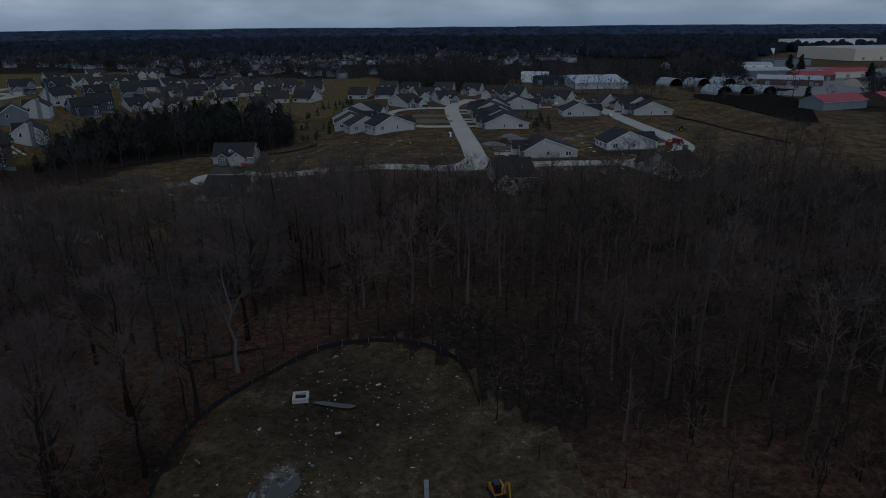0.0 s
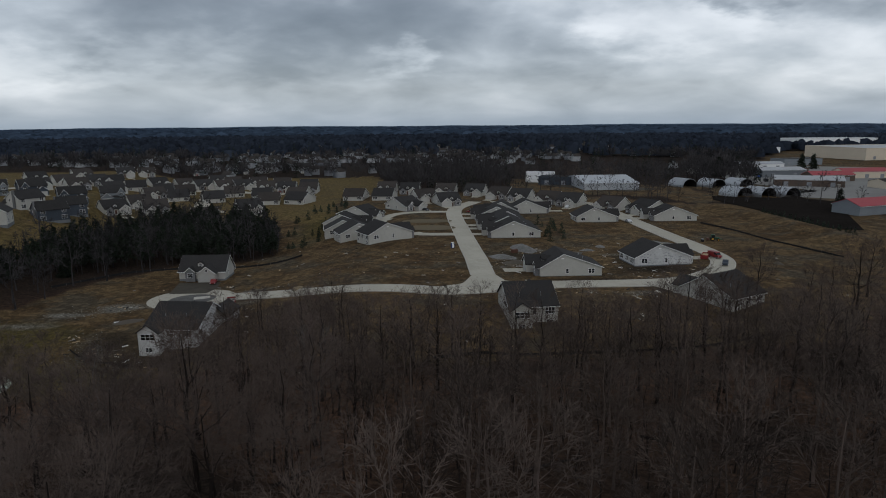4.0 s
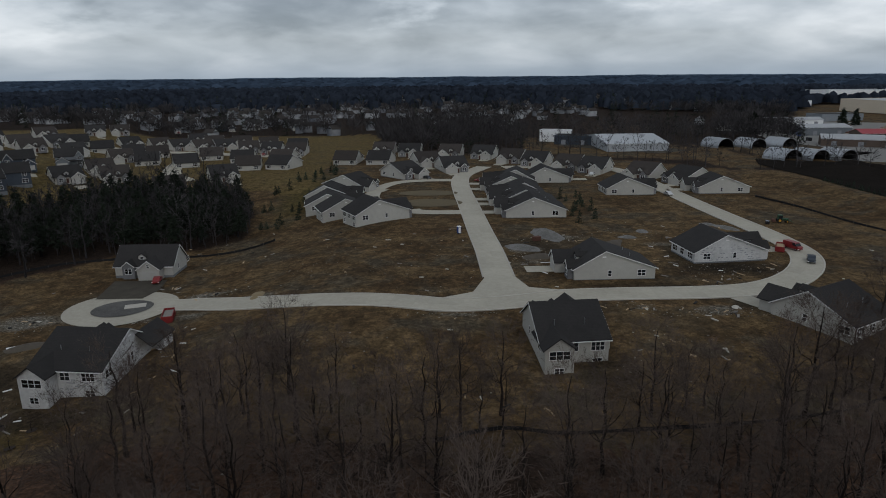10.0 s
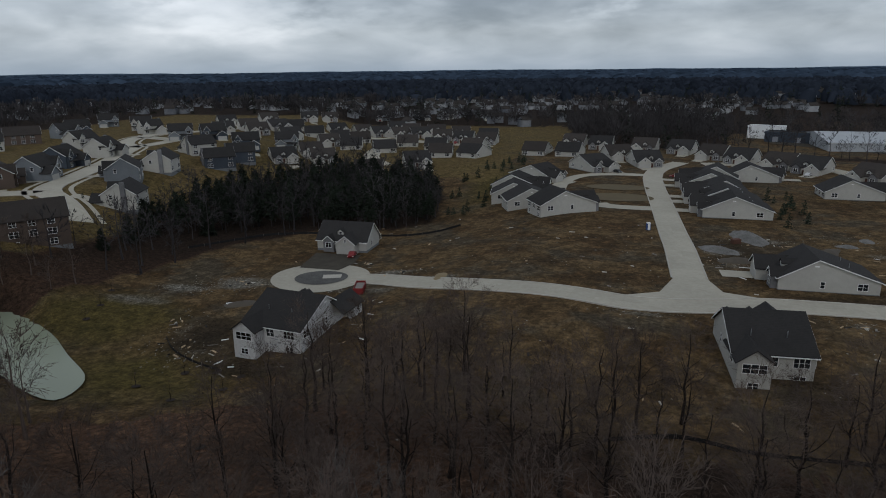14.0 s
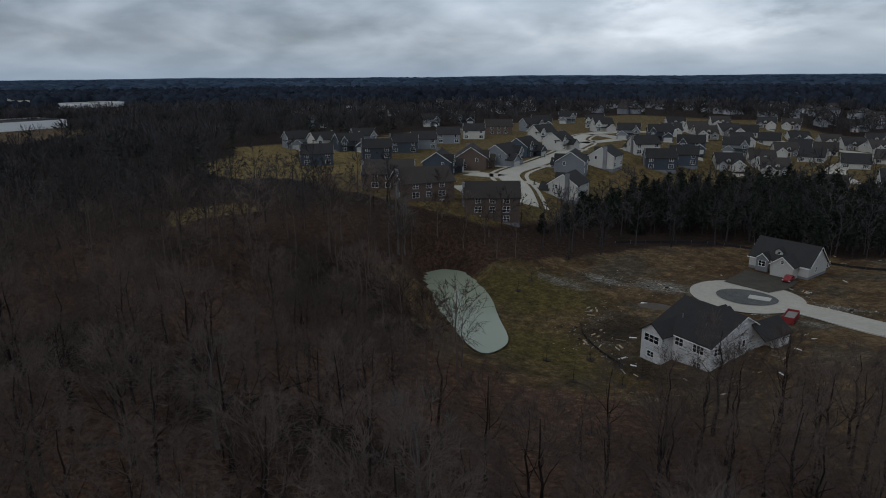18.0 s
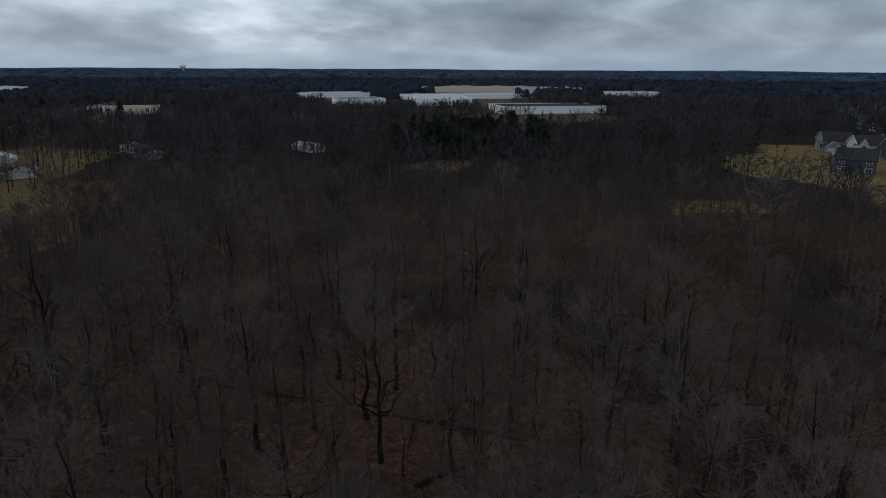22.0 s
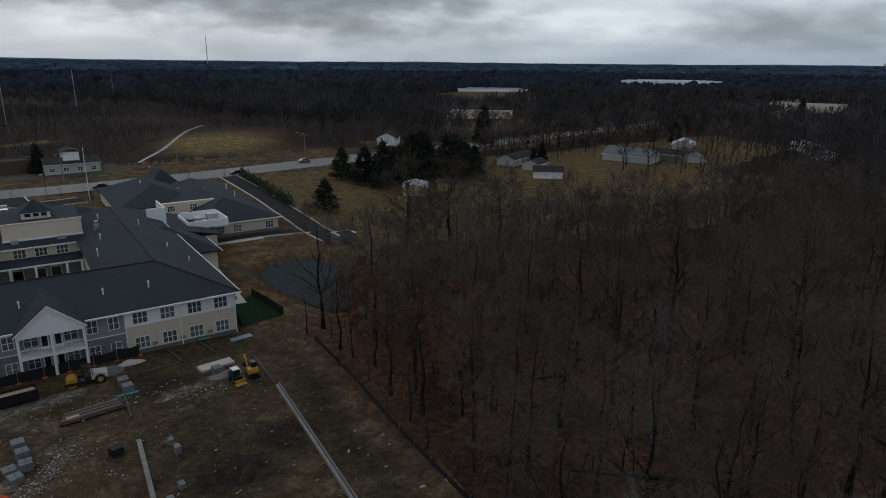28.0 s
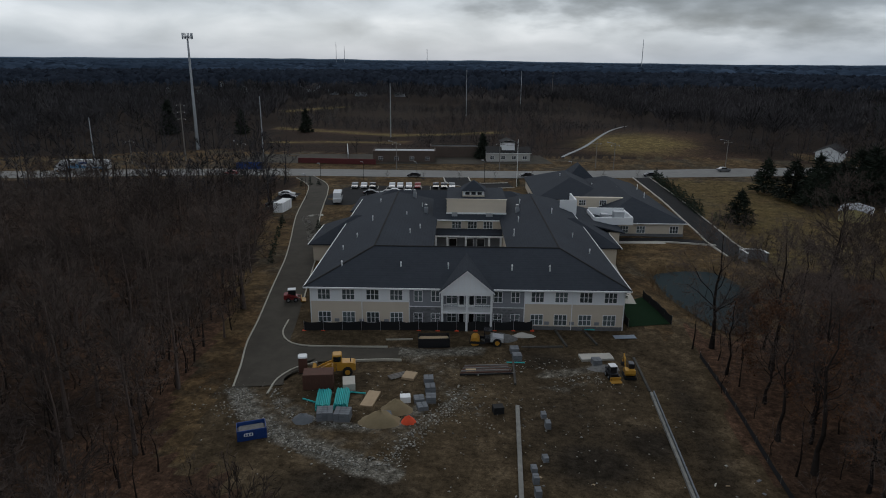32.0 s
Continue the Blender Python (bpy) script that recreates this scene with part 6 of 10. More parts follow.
def crowns(name, r0, r1, step, height, seed, mat, label, sides=5):
    """Woods on the horizon: a rough roof of uneven crowns."""
    rng = np.random.default_rng(seed)
    n = int(math.pi * (r1 ** 2 - r0 ** 2) / step ** 2)
    rr = np.sqrt(rng.uniform(r0 ** 2, r1 ** 2, n))
    th = rng.uniform(0, 2 * math.pi, n)
    x, y = rr * np.cos(th), rr * np.sin(th)
    ok = ~open_land(x, y)
    for cx, cy, sx, sy, count in HOME_GROUPS:
        ok &= ~((((x - cx) / sx) ** 2 + ((y - cy) / sy) ** 2 < 1.2) & (rng.uniform(0, 1, n) < 0.5))
    x, y = x[ok], y[ok]
    z, k = ground(x, y), len(x)
    big = rng.uniform(0.7, 1.3, k)
    w, h = step * 0.5 * big, height * (0.6 + 0.4 * big) * rng.uniform(0.75, 1.2, k)
    pts = []
    for ring_r, ring_h in ((1.25, 0.15), (0.72, 0.78)):
        for i in range(sides):
            a = 2 * math.pi * i / sides + rng.uniform(-0.5, 0.5, k)
            q = w * ring_r * rng.uniform(0.55, 1.45, k)
            pts.append(np.stack([x + q * np.cos(a), y + q * np.sin(a), z + h * ring_h * rng.uniform(0.8, 1.2, k)], 1))
    pts.append(np.stack([x + rng.normal(0, 0.2, k) * w, y + rng.normal(0, 0.2, k) * w, z + h], 1))
    V = np.stack(pts, 1).reshape(-1, 3)
    tri = []
    for i in range(sides):
        j = (i + 1) % sides
        tri += [(i, j, sides + j), (i, sides + j, sides + i), (sides + i, sides + j, 2 * sides)]
    F = (np.array(tri)[None] + (np.arange(k) * (2 * sides + 1))[:, None, None]).reshape(-1, 3)
    me = tri_mesh(name, V, F, mat)
    at_tone = me.attributes.new("tone", 'FLOAT', 'POINT')
    at_tone.data.foreach_set("value", np.repeat(np.clip(rng.normal(0, 0.18, k), -0.5, 0.5), 2 * sides + 1).astype(np.float32))
    return tagged(new(name, me), label, "woods", kind="stuff")


def canopy(name, r0, r1, step, height, seed, mat, label, blades=5, slim=0.8, thick=1.0):
    """Woods farther out: a rough roof of crowns, thousands of small ragged tops on the ground's sheet."""
    rng = np.random.default_rng(seed)
    n = int(math.pi * (r1 ** 2 - r0 ** 2) / step ** 2)
    rr = np.sqrt(rng.uniform(r0 ** 2, r1 ** 2, n))
    th = rng.uniform(0, 2 * math.pi, n)
    x, y = rr * np.cos(th), rr * np.sin(th)
    thin = np.array([noise.noise((a * 0.0035, b * 0.0035, 7.7)) for a, b in zip(x, y)])
    ok = (~open_land(x, y)) & (thin > -0.34)
    for cx, cy, sx, sy, count in HOME_GROUPS:
        ok &= ~((((x - cx) / sx) ** 2 + ((y - cy) / sy) ** 2 < 1.2) & (rng.uniform(0, 1, n) < 0.5))
    x, y, rr = x[ok], y[ok], rr[ok]
    z = ground(x, y)
    big = rng.uniform(0.7, 1.25, len(x))
    w = step * slim * big
    h = height * (0.55 + 0.45 * big) * rng.uniform(0.85, 1.1, len(x))
    V = []
    for j in range(blades):
        # bare branches fan out from each trunk to the crown's dome
        t, e = rng.uniform(0, 6.28, len(x)), np.arcsin(rng.uniform(0.05, 1.0, len(x)))
        nrm = np.stack([np.cos(t) * np.cos(e), np.sin(t) * np.cos(e), np.sin(e)], 1)
        tip = np.stack([x, y, z + h * 0.58], 1) + nrm * np.stack([w * 0.66, w * 0.66, h * 0.42], 1) * rng.uniform(0.8, 1.05, (len(x), 1))
        foot = np.stack([x, y, z + h * rng.uniform(0.15, 0.5, len(x))], 1) + nrm * (w * 0.1)[:, None]
        side = np.cross(tip - foot, rng.normal(size=(len(x), 3)))
        side /= np.maximum(np.linalg.norm(side, axis=1), 1e-6)[:, None]
        half = (thick * big)[:, None] * 0.5
        wide_at, point = (tip, foot) if j % 5 else (foot, tip)
        V.append(np.stack([wide_at - side * half, wide_at + side * half, point], 1).reshape(-1, 3))
    V = np.concatenate(V)
    me = tri_mesh(name, V, np.arange(len(V)).reshape(-1, 3), mat)
    at_tone = me.attributes.new("tone", 'FLOAT', 'POINT')
    shade = np.clip(rng.normal(0, 0.36, len(x)), -0.7, 0.8)
    at_tone.data.foreach_set("value", np.tile(np.repeat(shade, 3), blades).astype(np.float32))
    ob = new(name, me)
    return tagged(ob, label, "woods", kind="stuff")


# Distance haze is mixed into these base colours, bluer farther out.
FAR_HAZE_GREY = toned(material("woods_grey_haze_tint", (0.030, 0.037, 0.050), (0.017, 0.021, 0.030), 0.003, 1.0, amount=0.9, stain_scale=0.0012, spec=0.0))
FAR_HAZE_BLUE = toned(material("woods_blue_haze_tint", (0.048, 0.068, 0.100), (0.030, 0.044, 0.066), 0.003, 1.0, amount=0.9, stain_scale=0.0012, spec=0.0))
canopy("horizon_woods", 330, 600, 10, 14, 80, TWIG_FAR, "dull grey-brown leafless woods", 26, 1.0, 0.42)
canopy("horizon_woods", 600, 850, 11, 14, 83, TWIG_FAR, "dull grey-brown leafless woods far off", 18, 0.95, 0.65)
crowns("horizon_woods", 820, 1700, 13, 13, 81, FAR_HAZE_GREY, "dark woods stretching to the horizon, tinted with grey haze", 4)
crowns("horizon_woods", 1700, 4700, 44, 18, 82, FAR_HAZE_BLUE, "woods along the horizon, tinted blue-grey for haze", 4)


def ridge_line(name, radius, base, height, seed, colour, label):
    """A far low range of wooded hills that closes the horizon; its colour holds the haze."""
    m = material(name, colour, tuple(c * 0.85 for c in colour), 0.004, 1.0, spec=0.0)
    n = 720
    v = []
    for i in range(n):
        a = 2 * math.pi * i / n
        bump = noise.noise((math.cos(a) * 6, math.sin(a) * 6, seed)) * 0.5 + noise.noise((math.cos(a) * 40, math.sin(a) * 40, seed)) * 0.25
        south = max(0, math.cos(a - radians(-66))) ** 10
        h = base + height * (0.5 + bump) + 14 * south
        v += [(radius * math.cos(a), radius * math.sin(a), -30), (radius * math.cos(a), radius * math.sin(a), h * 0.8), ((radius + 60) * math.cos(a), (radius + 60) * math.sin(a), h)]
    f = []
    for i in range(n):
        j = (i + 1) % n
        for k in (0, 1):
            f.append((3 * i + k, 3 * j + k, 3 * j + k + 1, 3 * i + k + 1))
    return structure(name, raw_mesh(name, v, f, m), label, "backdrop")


# the blue-grey is air haze put into the hills' base colour
ridge_line("far_hills", 4820, 16, 14, 3.3, (0.085, 0.120, 0.165), "low hills along the horizon, coloured blue-grey for haze")
FAR_HOUSE[0] = False

PANE[0] = CURTAINED

# ---------------------------------------------------------------- care home
HOME = pose(7.8, -89.2, 0, 0, 0, 186.3)
PLOT = pose(7.6, -90.1, 0, 0, 0, 188.57)    # the plot is laid out along this line
home = thing("care_home", HOME, "long two-storey care home in beige and white with dark hip roofs", "building")


def slope_mesh(verts, faces, thick=0.25):
    """Roof planes with a little thickness below."""
    s = Shape()
    n = len(verts)
    s.add(verts, faces)
    edges = {}
    for f in faces:
        for i in range(len(f)):
            a, b = f[i], f[(i + 1) % len(f)]
            edges[(a, b)] = edges.get((a, b), 0) + 1
    rim = [(a, b) for a, b in edges if (b, a) not in edges]
    low = [(x, y, z - thick) for x, y, z in verts]
    s.add(low, [tuple(reversed(f)) for f in faces])
    s.f += [(b, a, n + a, n + b) for a, b in rim]
    return s


YB = 62.0
EV, RZ = 6.4, 10.1
U = [(-23.9, -0.6, EV), (23.9, -0.6, EV), (23.9, YB, EV), (7.4, YB, EV), (7.4, 17.9, EV), (-5.6, 17.9, EV), (-5.6, YB, EV), (-23.9, YB, EV),
     (-14.6, 8.7, RZ), (14.6, 8.7, RZ), (14.6, YB - 9.3, RZ), (-14.6, YB - 9.3, RZ)]
part("roof", slope_mesh(U, [(0, 1, 9, 8), (1, 2, 10, 9), (2, 3, 10), (3, 4, 9, 10), (4, 5, 8, 9), (5, 6, 11, 8), (6, 7, 11), (7, 0, 8, 11)]), SHINGLE_BIG, home, "dark shingle hip roof")
for sx in (-1, 1):
    a, b = (-23.2, -6.2) if sx < 0 else (8.0, 23.2)
    part("side_wing", Shape().box(a, b, 17.3, YB - 0.7, 0, EV - 0.26), BEIGE, home)
# front: lower beige walls, white band above, slate and stone in the middle
for x0, x1 in ((-23.2, -8.5), (8.5, 23.2)):
    part("lower_wall", Shape().box(x0, x1, 0, 17.2, 0.5, 4.0), BEIGE, home)
    part("upper_wall", Shape().box(x0, x1, -0.03, 17.2, 4.1, EV - 0.26), PALE, home)
    part("band", Shape().box(x0 - 0.02, x1 + 0.02, -0.08, 17.2, 4.0, 4.1), WHITE, home)
    part("plinth", Shape().box(x0 - 0.05, x1 + 0.05, -0.08, 17.2, -0.3, 0.5), STONE, home)
for x0, x1 in ((-8.48, -3.62), (3.62, 8.48)):
    part("stone_wall", Shape().box(x0, x1, -0.06, 17.1, -0.3, 3.3), STONE, home)
    part("upper_wall", Shape().box(x0, x1, -0.03, 17.1, 3.4, EV - 0.26), SLATE, home)
    part("band", Shape().box(x0, x1, -0.12, 17.0, 3.3, 3.4), WHITE, home)
    for k in range(42):
        # proud stones of the veneer
        q, r = k % 6, k // 6
        bx = x0 + 0.08 + q * 0.8 + (0.35 if r % 2 else 0.0)
        if bx + 0.7 < x1:
            part("stone", Shape().box(bx, bx + 0.45 + 0.25 * ((k * 7) % 5) / 5, -0.10 - 0.03 * ((k * 3) % 4) / 4, -0.055, 0.05 + r * 0.46, 0.05 + r * 0.46 + 0.2 + 0.2 * ((k * 5) % 3) / 3), STONE, home)
part("bay_wall", Shape().box(-3.6, 3.6, 0.9, 17.0, 0, EV - 0.26), SLATE, home)
for x in (-21.1, -17.5, -13.9, -10.4, 10.4, 13.9, 17.5, 21.1):
    window(home, x, -0.03, 4.35, 1.75, 1.5, "-y", 3)
    window(home, x, 0, 0.75, 1.75, 1.55, "-y", 3)
for x in (-7.15, -4.6, 4.6, 7.15):
    window(home, x, -0.03, 4.2, 1.15, 1.6, "-y", 2)
    window(home, x, -0.06, 0.7, 1.2, 1.6, "-y", 2)
for x in (-15.6, -19.3, 15.6, 19.3, -11.9, 11.9):
    part("wall_vent", Shape().box(x - 0.35, x + 0.35, -0.06, 0.0, 0.75, 1.25).box(x - 0.3, x + 0.3, -0.07, -0.06, 0.8, 1.2), SLATE, home)
for x in (-23.1, -14.6 - 0.9, -8.5, 8.5, 15.5, 23.1):
    part("downpipe", Shape().box(x - 0.06, x + 0.06, -0.16, -0.04, 0.0, EV - 0.3), WHITE, home)
part("gutter", Shape().box(-24.0, -3.9, -0.78, -0.6, EV - 0.2, EV - 0.02), WHITE, home)
part("gutter", Shape().box(3.9, 24.0, -0.78, -0.6, EV - 0.2, EV - 0.02), WHITE, home)
for sx in (-1, 1):
    part("gutter", Shape().box(min(sx * 23.9, sx * 24.05), max(sx * 23.9, sx * 24.05), -0.6, YB, EV - 0.2, EV - 0.02), WHITE, home)
# gabled balcony bay
part("gable_front", Shape().prism([(-3.75, 5.9), (3.75, 5.9), (3.75, 6.15), (0, 9.25), (-3.75, 6.15)], "y", -1.2, -1.0), PALE, home)
for i in range(1, 9):
    x = -3.75 + i * 7.5 / 9
    part("batten", Shape().box(x - 0.05, x + 0.05, -1.25, -1.2, 6.0, 6.1 + 3.05 * (1 - abs(x) / 3.75)), WHITE, home)
part("gable_roof", gable_roof(-3.75, 3.75, -1.2, 8.4, 6.2, 9.35, "y", over=0.3), SHINGLE_BIG, home)
part("rake_board", fascia(-3.75, 3.75, -1.2, 0, 6.2, 9.35, "y", over=0.3), WHITE, home)
part("beam", Shape().box(-3.75, 3.75, -1.22, -0.9, 5.55, 5.95), WHITE, home)
part("balcony_floor", Shape().box(-3.75, 3.75, -1.22, 0.9, 2.75, 3.05), WHITE, home)
for x in (-3.6, 0.0, 3.6):
    part("column", Shape().soft_box(x - 0.17, x + 0.17, -1.18, -0.84, 0, 5.6, 0.03), WHITE, home)
for x0, x1 in ((-3.4, -0.2), (0.2, 3.4)):
    rail = part("balcony_rail", Shape().box(x0, x1, -1.08, -1.0, 4.0, 4.1).box(x0, x1, -1.08, -1.0, 3.15, 3.22), WHITE, home)
    for i in range(12):
        x = x0 + 0.13 + i * (x1 - x0 - 0.2) / 11.5
        part("baluster", Shape().box(x - 0.025, x + 0.025, -1.06, -1.02, 3.2, 4.0), WHITE, rail)
for x in (-2.2, 2.2):
    window(home, x, 0.9, 3.6, 1.5, 1.7, "-y", 2)
    window(home, x, 0.9, 0.7, 1.3, 1.6, "-y", 2)
for x in (-0.75, 0.75):
    d = part("glazed_door", Shape().box(x - 0.5, x + 0.5, 0.82, 0.9, 0, 2.2), WHITE, home)
    part("pane", Shape().box(x - 0.33, x + 0.33, 0.79, 0.82, 0.3, 2.0), GLASS, d)
    d = part("glazed_door", Shape().box(x - 0.5, x + 0.5, 0.82, 0.9, 3.05, 5.2), WHITE, home)
    part("pane", Shape().box(x - 0.33, x + 0.33, 0.79, 0.82, 3.3, 5.0), GLASS, d)
# cross wings
for sx in (-1, 1):
    part("cross_wing", Shape().box(min(sx * 29.8, sx * 23.3), max(sx * 29.8, sx * 23.3), 32.7, 47.3, 0, 3.5), BEIGE, home)
    o, i_ = sx * 30.5, sx * 14.9
    v = [(o, 32, 3.6), (o, 48, 3.6), (i_, 48, 3.6), (i_, 32, 3.6), (sx * 22.5, 40, 7.6), (i_, 40, 7.6)]
    fs = [(0, 3, 5, 4), (1, 4, 5, 2), (0, 4, 1)]
    part("roof", slope_mesh(v, fs if sx < 0 else [tuple(reversed(f)) for f in fs]), SHINGLE_BIG, home)
    part("gutter", Shape().box(min(o, o + sx * 0.15), max(o, o + sx * 0.15), 32, 48, 3.38, 3.58), WHITE, home)
    for y in (35, 40, 45):
        window(home, sx * 29.8, y, 0.8, 1.6, 1.5, "+x" if sx > 0 else "-x", 2)
    for y in (24.5, 28.5):
        window(home, sx * 23.2, y, 4.35, 1.6, 1.5, "+x" if sx > 0 else "-x", 2)
        window(home, sx * 23.2, y, 0.8, 1.6, 1.5, "+x" if sx > 0 else "-x", 2)
    for y in (4, 8, 12, 16, 20):
        window(home, sx * 23.2, y, 4.35, 1.6, 1.5, "+x" if sx > 0 else "-x", 2)
        window(home, sx * 23.2, y, 0.8, 1.6, 1.5, "+x" if sx > 0 else "-x", 2)
# court: back wall with a porch, upper windows
part("court_wall", Shape().box(-6.3, 8.1, 43.0, 60, 0, 6.3), BEIGE, home)
for x in (-1.55, 1.75, 5.05):
    window(home, x, 43.0, 4.4, 1.8, 1.4, "-y", 3)
part("porch_roof", Shape().prism([(39.6, 3.6), (43.0, 4.1), (43.0, 4.28), (39.6, 3.8)], "x", -6.2, 8.0), SHINGLE_BIG, home)
part("porch_beam", Shape().box(-6.2, 8.0, 39.5, 39.8, 3.3, 3.62), WHITE, home)
for x in (-5.8, -3.4, 0.4, 5.2, 7.6):
    part("column", Shape().soft_box(x - 0.2, x + 0.2, 39.5, 39.9, 0, 3.4, 0.03), WHITE, home)
part("porch_wall", Shape().box(-6.1, 7.9, 42.7, 42.9, 0, 3.6), SLATE, home)
for x in (-2.3, 1.2, 3.6):
    d = part("glazed_door", Shape().box(x - 0.9, x + 0.9, 42.6, 42.7, 0, 2.3), WHITE, home)
    part("pane", Shape().box(x - 0.75, x + 0.75, 42.57, 42.6, 0.3, 2.1), GLASS, d)
part("court_eave", Shape().prism([(42.4, 6.1), (50.5, 9.3), (50.5, 9.5), (42.4, 6.3)], "x", -6.6, 8.4), SHINGLE_BIG, home)
part("court_paving", Shape().box(-5.5, 7.3, 18, 43, -0.2, 0.06), CONCRETE_W, home)
part("gutter", Shape().box(-6.6, 8.4, 42.2, 42.42, 6.1, 6.3), WHITE, home)
part("parapet", Shape().box(-3.7, 8.85, 44.6, 58, 6.6, 10.2), BEIGE, home)
part("parapet_cap", Shape().box(-3.85, 9.0, 44.45, 44.8, 10.2, 10.32), BEIGE, home)
part("flat_roof", Shape().box(-3.7, 8.85, 44.8, 58, 10.2, 10.26), SHINGLE_BIG, home)
part("parapet_base", Shape().box(-3.8, 8.95, 44.4, 44.6, 7.1, 7.42), WHITE, home)
part("roof_unit", Shape().soft_box(-2.6, -1.4, 43.6, 44.3, 6.7, 7.5, 0.05), METAL, home)
part("roof_unit", Shape().soft_box(4.6, 6.0, 43.6, 44.3, 6.7, 7.4, 0.05), METAL, home)
cup = part("cupola", Shape().box(-0.25, 4.25, 47.5, 52, 10.2, 11.5), PALE, home)
part("cupola_band", Shape().box(-0.35, 4.35, 47.4, 52.1, 10.26, 10.55), BEIGE, cup)
part("cupola_roof", Shape().add([(-0.75, 47.0, 11.5), (4.75, 47.0, 11.5), (4.75, 52.5, 11.5), (-0.75, 52.5, 11.5), (2.0, 49.75, 13.5)], [(0, 1, 4), (1, 2, 4), (2, 3, 4), (3, 0, 4), (3, 2, 1, 0)]), SHINGLE_BIG, cup)
for x in (0.7, 2.0, 3.3):
    w = part("cupola_window", Shape().box(x - 0.58, x + 0.58, 47.38, 47.5, 10.6, 11.4), WHITE, cup)
    part("pane", Shape().box(x - 0.46, x + 0.46, 47.34, 47.38, 10.68, 11.32), GLASS, cup)
# long kick plates along the court's eaves and the ridge caps of the hips
for a, b in (((-23.9, -0.6, EV), (-14.6, 8.7, RZ)), ((23.9, -0.6, EV), (14.6, 8.7, RZ)), ((-14.6, 8.7, RZ), (14.6, 8.7, RZ)), ((-14.6, 8.7, RZ), (-14.6, YB - 9.3, RZ)), ((14.6, 8.7, RZ), (14.6, YB - 9.3, RZ)), ((-5.6, 17.9, EV), (-14.6, 8.7, RZ)), ((7.4, 17.9, EV), (14.6, 8.7, RZ))):
    part("ridge_cap", Shape().tube(a, b, 0.14, sides=6), SHINGLE, home)
# rear block and one-storey far wing
part("rear_wing", Shape().box(-26, 20, 62, 78, 0, 3.3), BEIGE, home)
part("roof", slope_mesh([(-27, 61.5, 3.4), (21, 61.5, 3.4), (21, 79, 3.4), (-27, 79, 3.4), (-18, 70, 7.1), (12, 70, 7.1)], [(0, 1, 5, 4), (1, 2, 5), (2, 3, 4, 5), (3, 0, 4)]), SHINGLE_BIG, home)
part("link", Shape().box(23.2, 33, 44, 62, 0, 3.6), BEIGE, home)
part("link_roof", slope_mesh([(23, 43.4, 6.2), (34, 43.4, 3.7), (34, 62.5, 3.7), (23, 62.5, 6.2)], [(0, 1, 2, 3)]), SHINGLE_BIG, home)
part("parapet_wall", Shape().box(21.0, 24.7, 50, 50.3, 5.9, 9.2).box(24.4, 24.7, 50.3, 58, 5.9, 9.2), WHITE, home)
part("far_wing", Shape().box(31, 50.0, 54.5, 104, 0, 3.2), BEIGE, home)
part("plinth", Shape().box(30.95, 50.05, 54.42, 104, -0.2, 0.7), STONE, home)
part("roof", slope_mesh([(30.3, 53.9, 3.3), (50.7, 53.9, 3.3), (50.7, 104.6, 3.3), (30.3, 104.6, 3.3), (40.5, 64.3, 7.2), (40.5, 94.2, 7.2)], [(0, 1, 4), (1, 2, 5, 4), (2, 3, 5), (3, 0, 4, 5)]), SHINGLE_BIG, home)
for x in (33.2, 36.6, 40.4, 47.9):
    window(home, x, 54.5, 0.9, 1.8, 1.5, "-y", 3)
part("gutter", Shape().box(30.3, 50.7, 53.72, 53.9, 3.1, 3.28), WHITE, home)
part("roof_well", Shape().box(28.4, 28.7, 49, 57, 4.2, 5.7).box(28.7, 37, 49, 49.3, 4.2, 5.6).box(36.7, 37, 49.3, 57, 4.2, 5.7).box(28.7, 36.7, 56.7, 57, 4.2, 6.1).box(28.4, 37, 49, 57, 4.0, 4.2), PALE, home)
part("roof_unit", Shape().soft_box(33.5, 35.8, 52, 54, 4.2, 6.2, 0.06), METAL, home)
part("roof_unit", Shape().soft_box(30.5, 32.1, 51, 52.6, 4.2, 5.9, 0.06), METAL, home)
part("dormer_wall", Shape().box(27, 41, 66, 67, 3.4, 6.6), BEIGE, home)
for x in (29, 34, 38.5):
    window(home, x, 66, 4.7, 1.5, 1.2, "-y", 3)
part("north_wing", Shape().box(20, 40, 80, 112, 0, 3.2), BEIGE, home)
part("roof", slope_mesh([(19.4, 79.4, 3.4), (40.6, 79.4, 3.4), (40.6, 112.6, 3.4), (19.4, 112.6, 3.4), (30, 90, 7.4), (30, 102, 7.4)], [(0, 1, 4), (1, 2, 5, 4), (2, 3, 5), (3, 0, 4, 5)]), SHINGLE_BIG, home)
part("entrance_wall", Shape().box(31.5, 38.5, 100.6, 111.4, 3.0, 5.0), BEIGE, home)
part("entrance_roof", slope_mesh([(30.9, 100, 5.0), (39.1, 100, 5.0), (39.1, 112, 5.0), (30.9, 112, 5.0), (35, 104.2, 8.9), (35, 107.8, 8.9)], [(0, 1, 4), (1, 2, 5, 4), (2, 3, 5), (3, 0, 4, 5)]), SHINGLE_BIG, home)
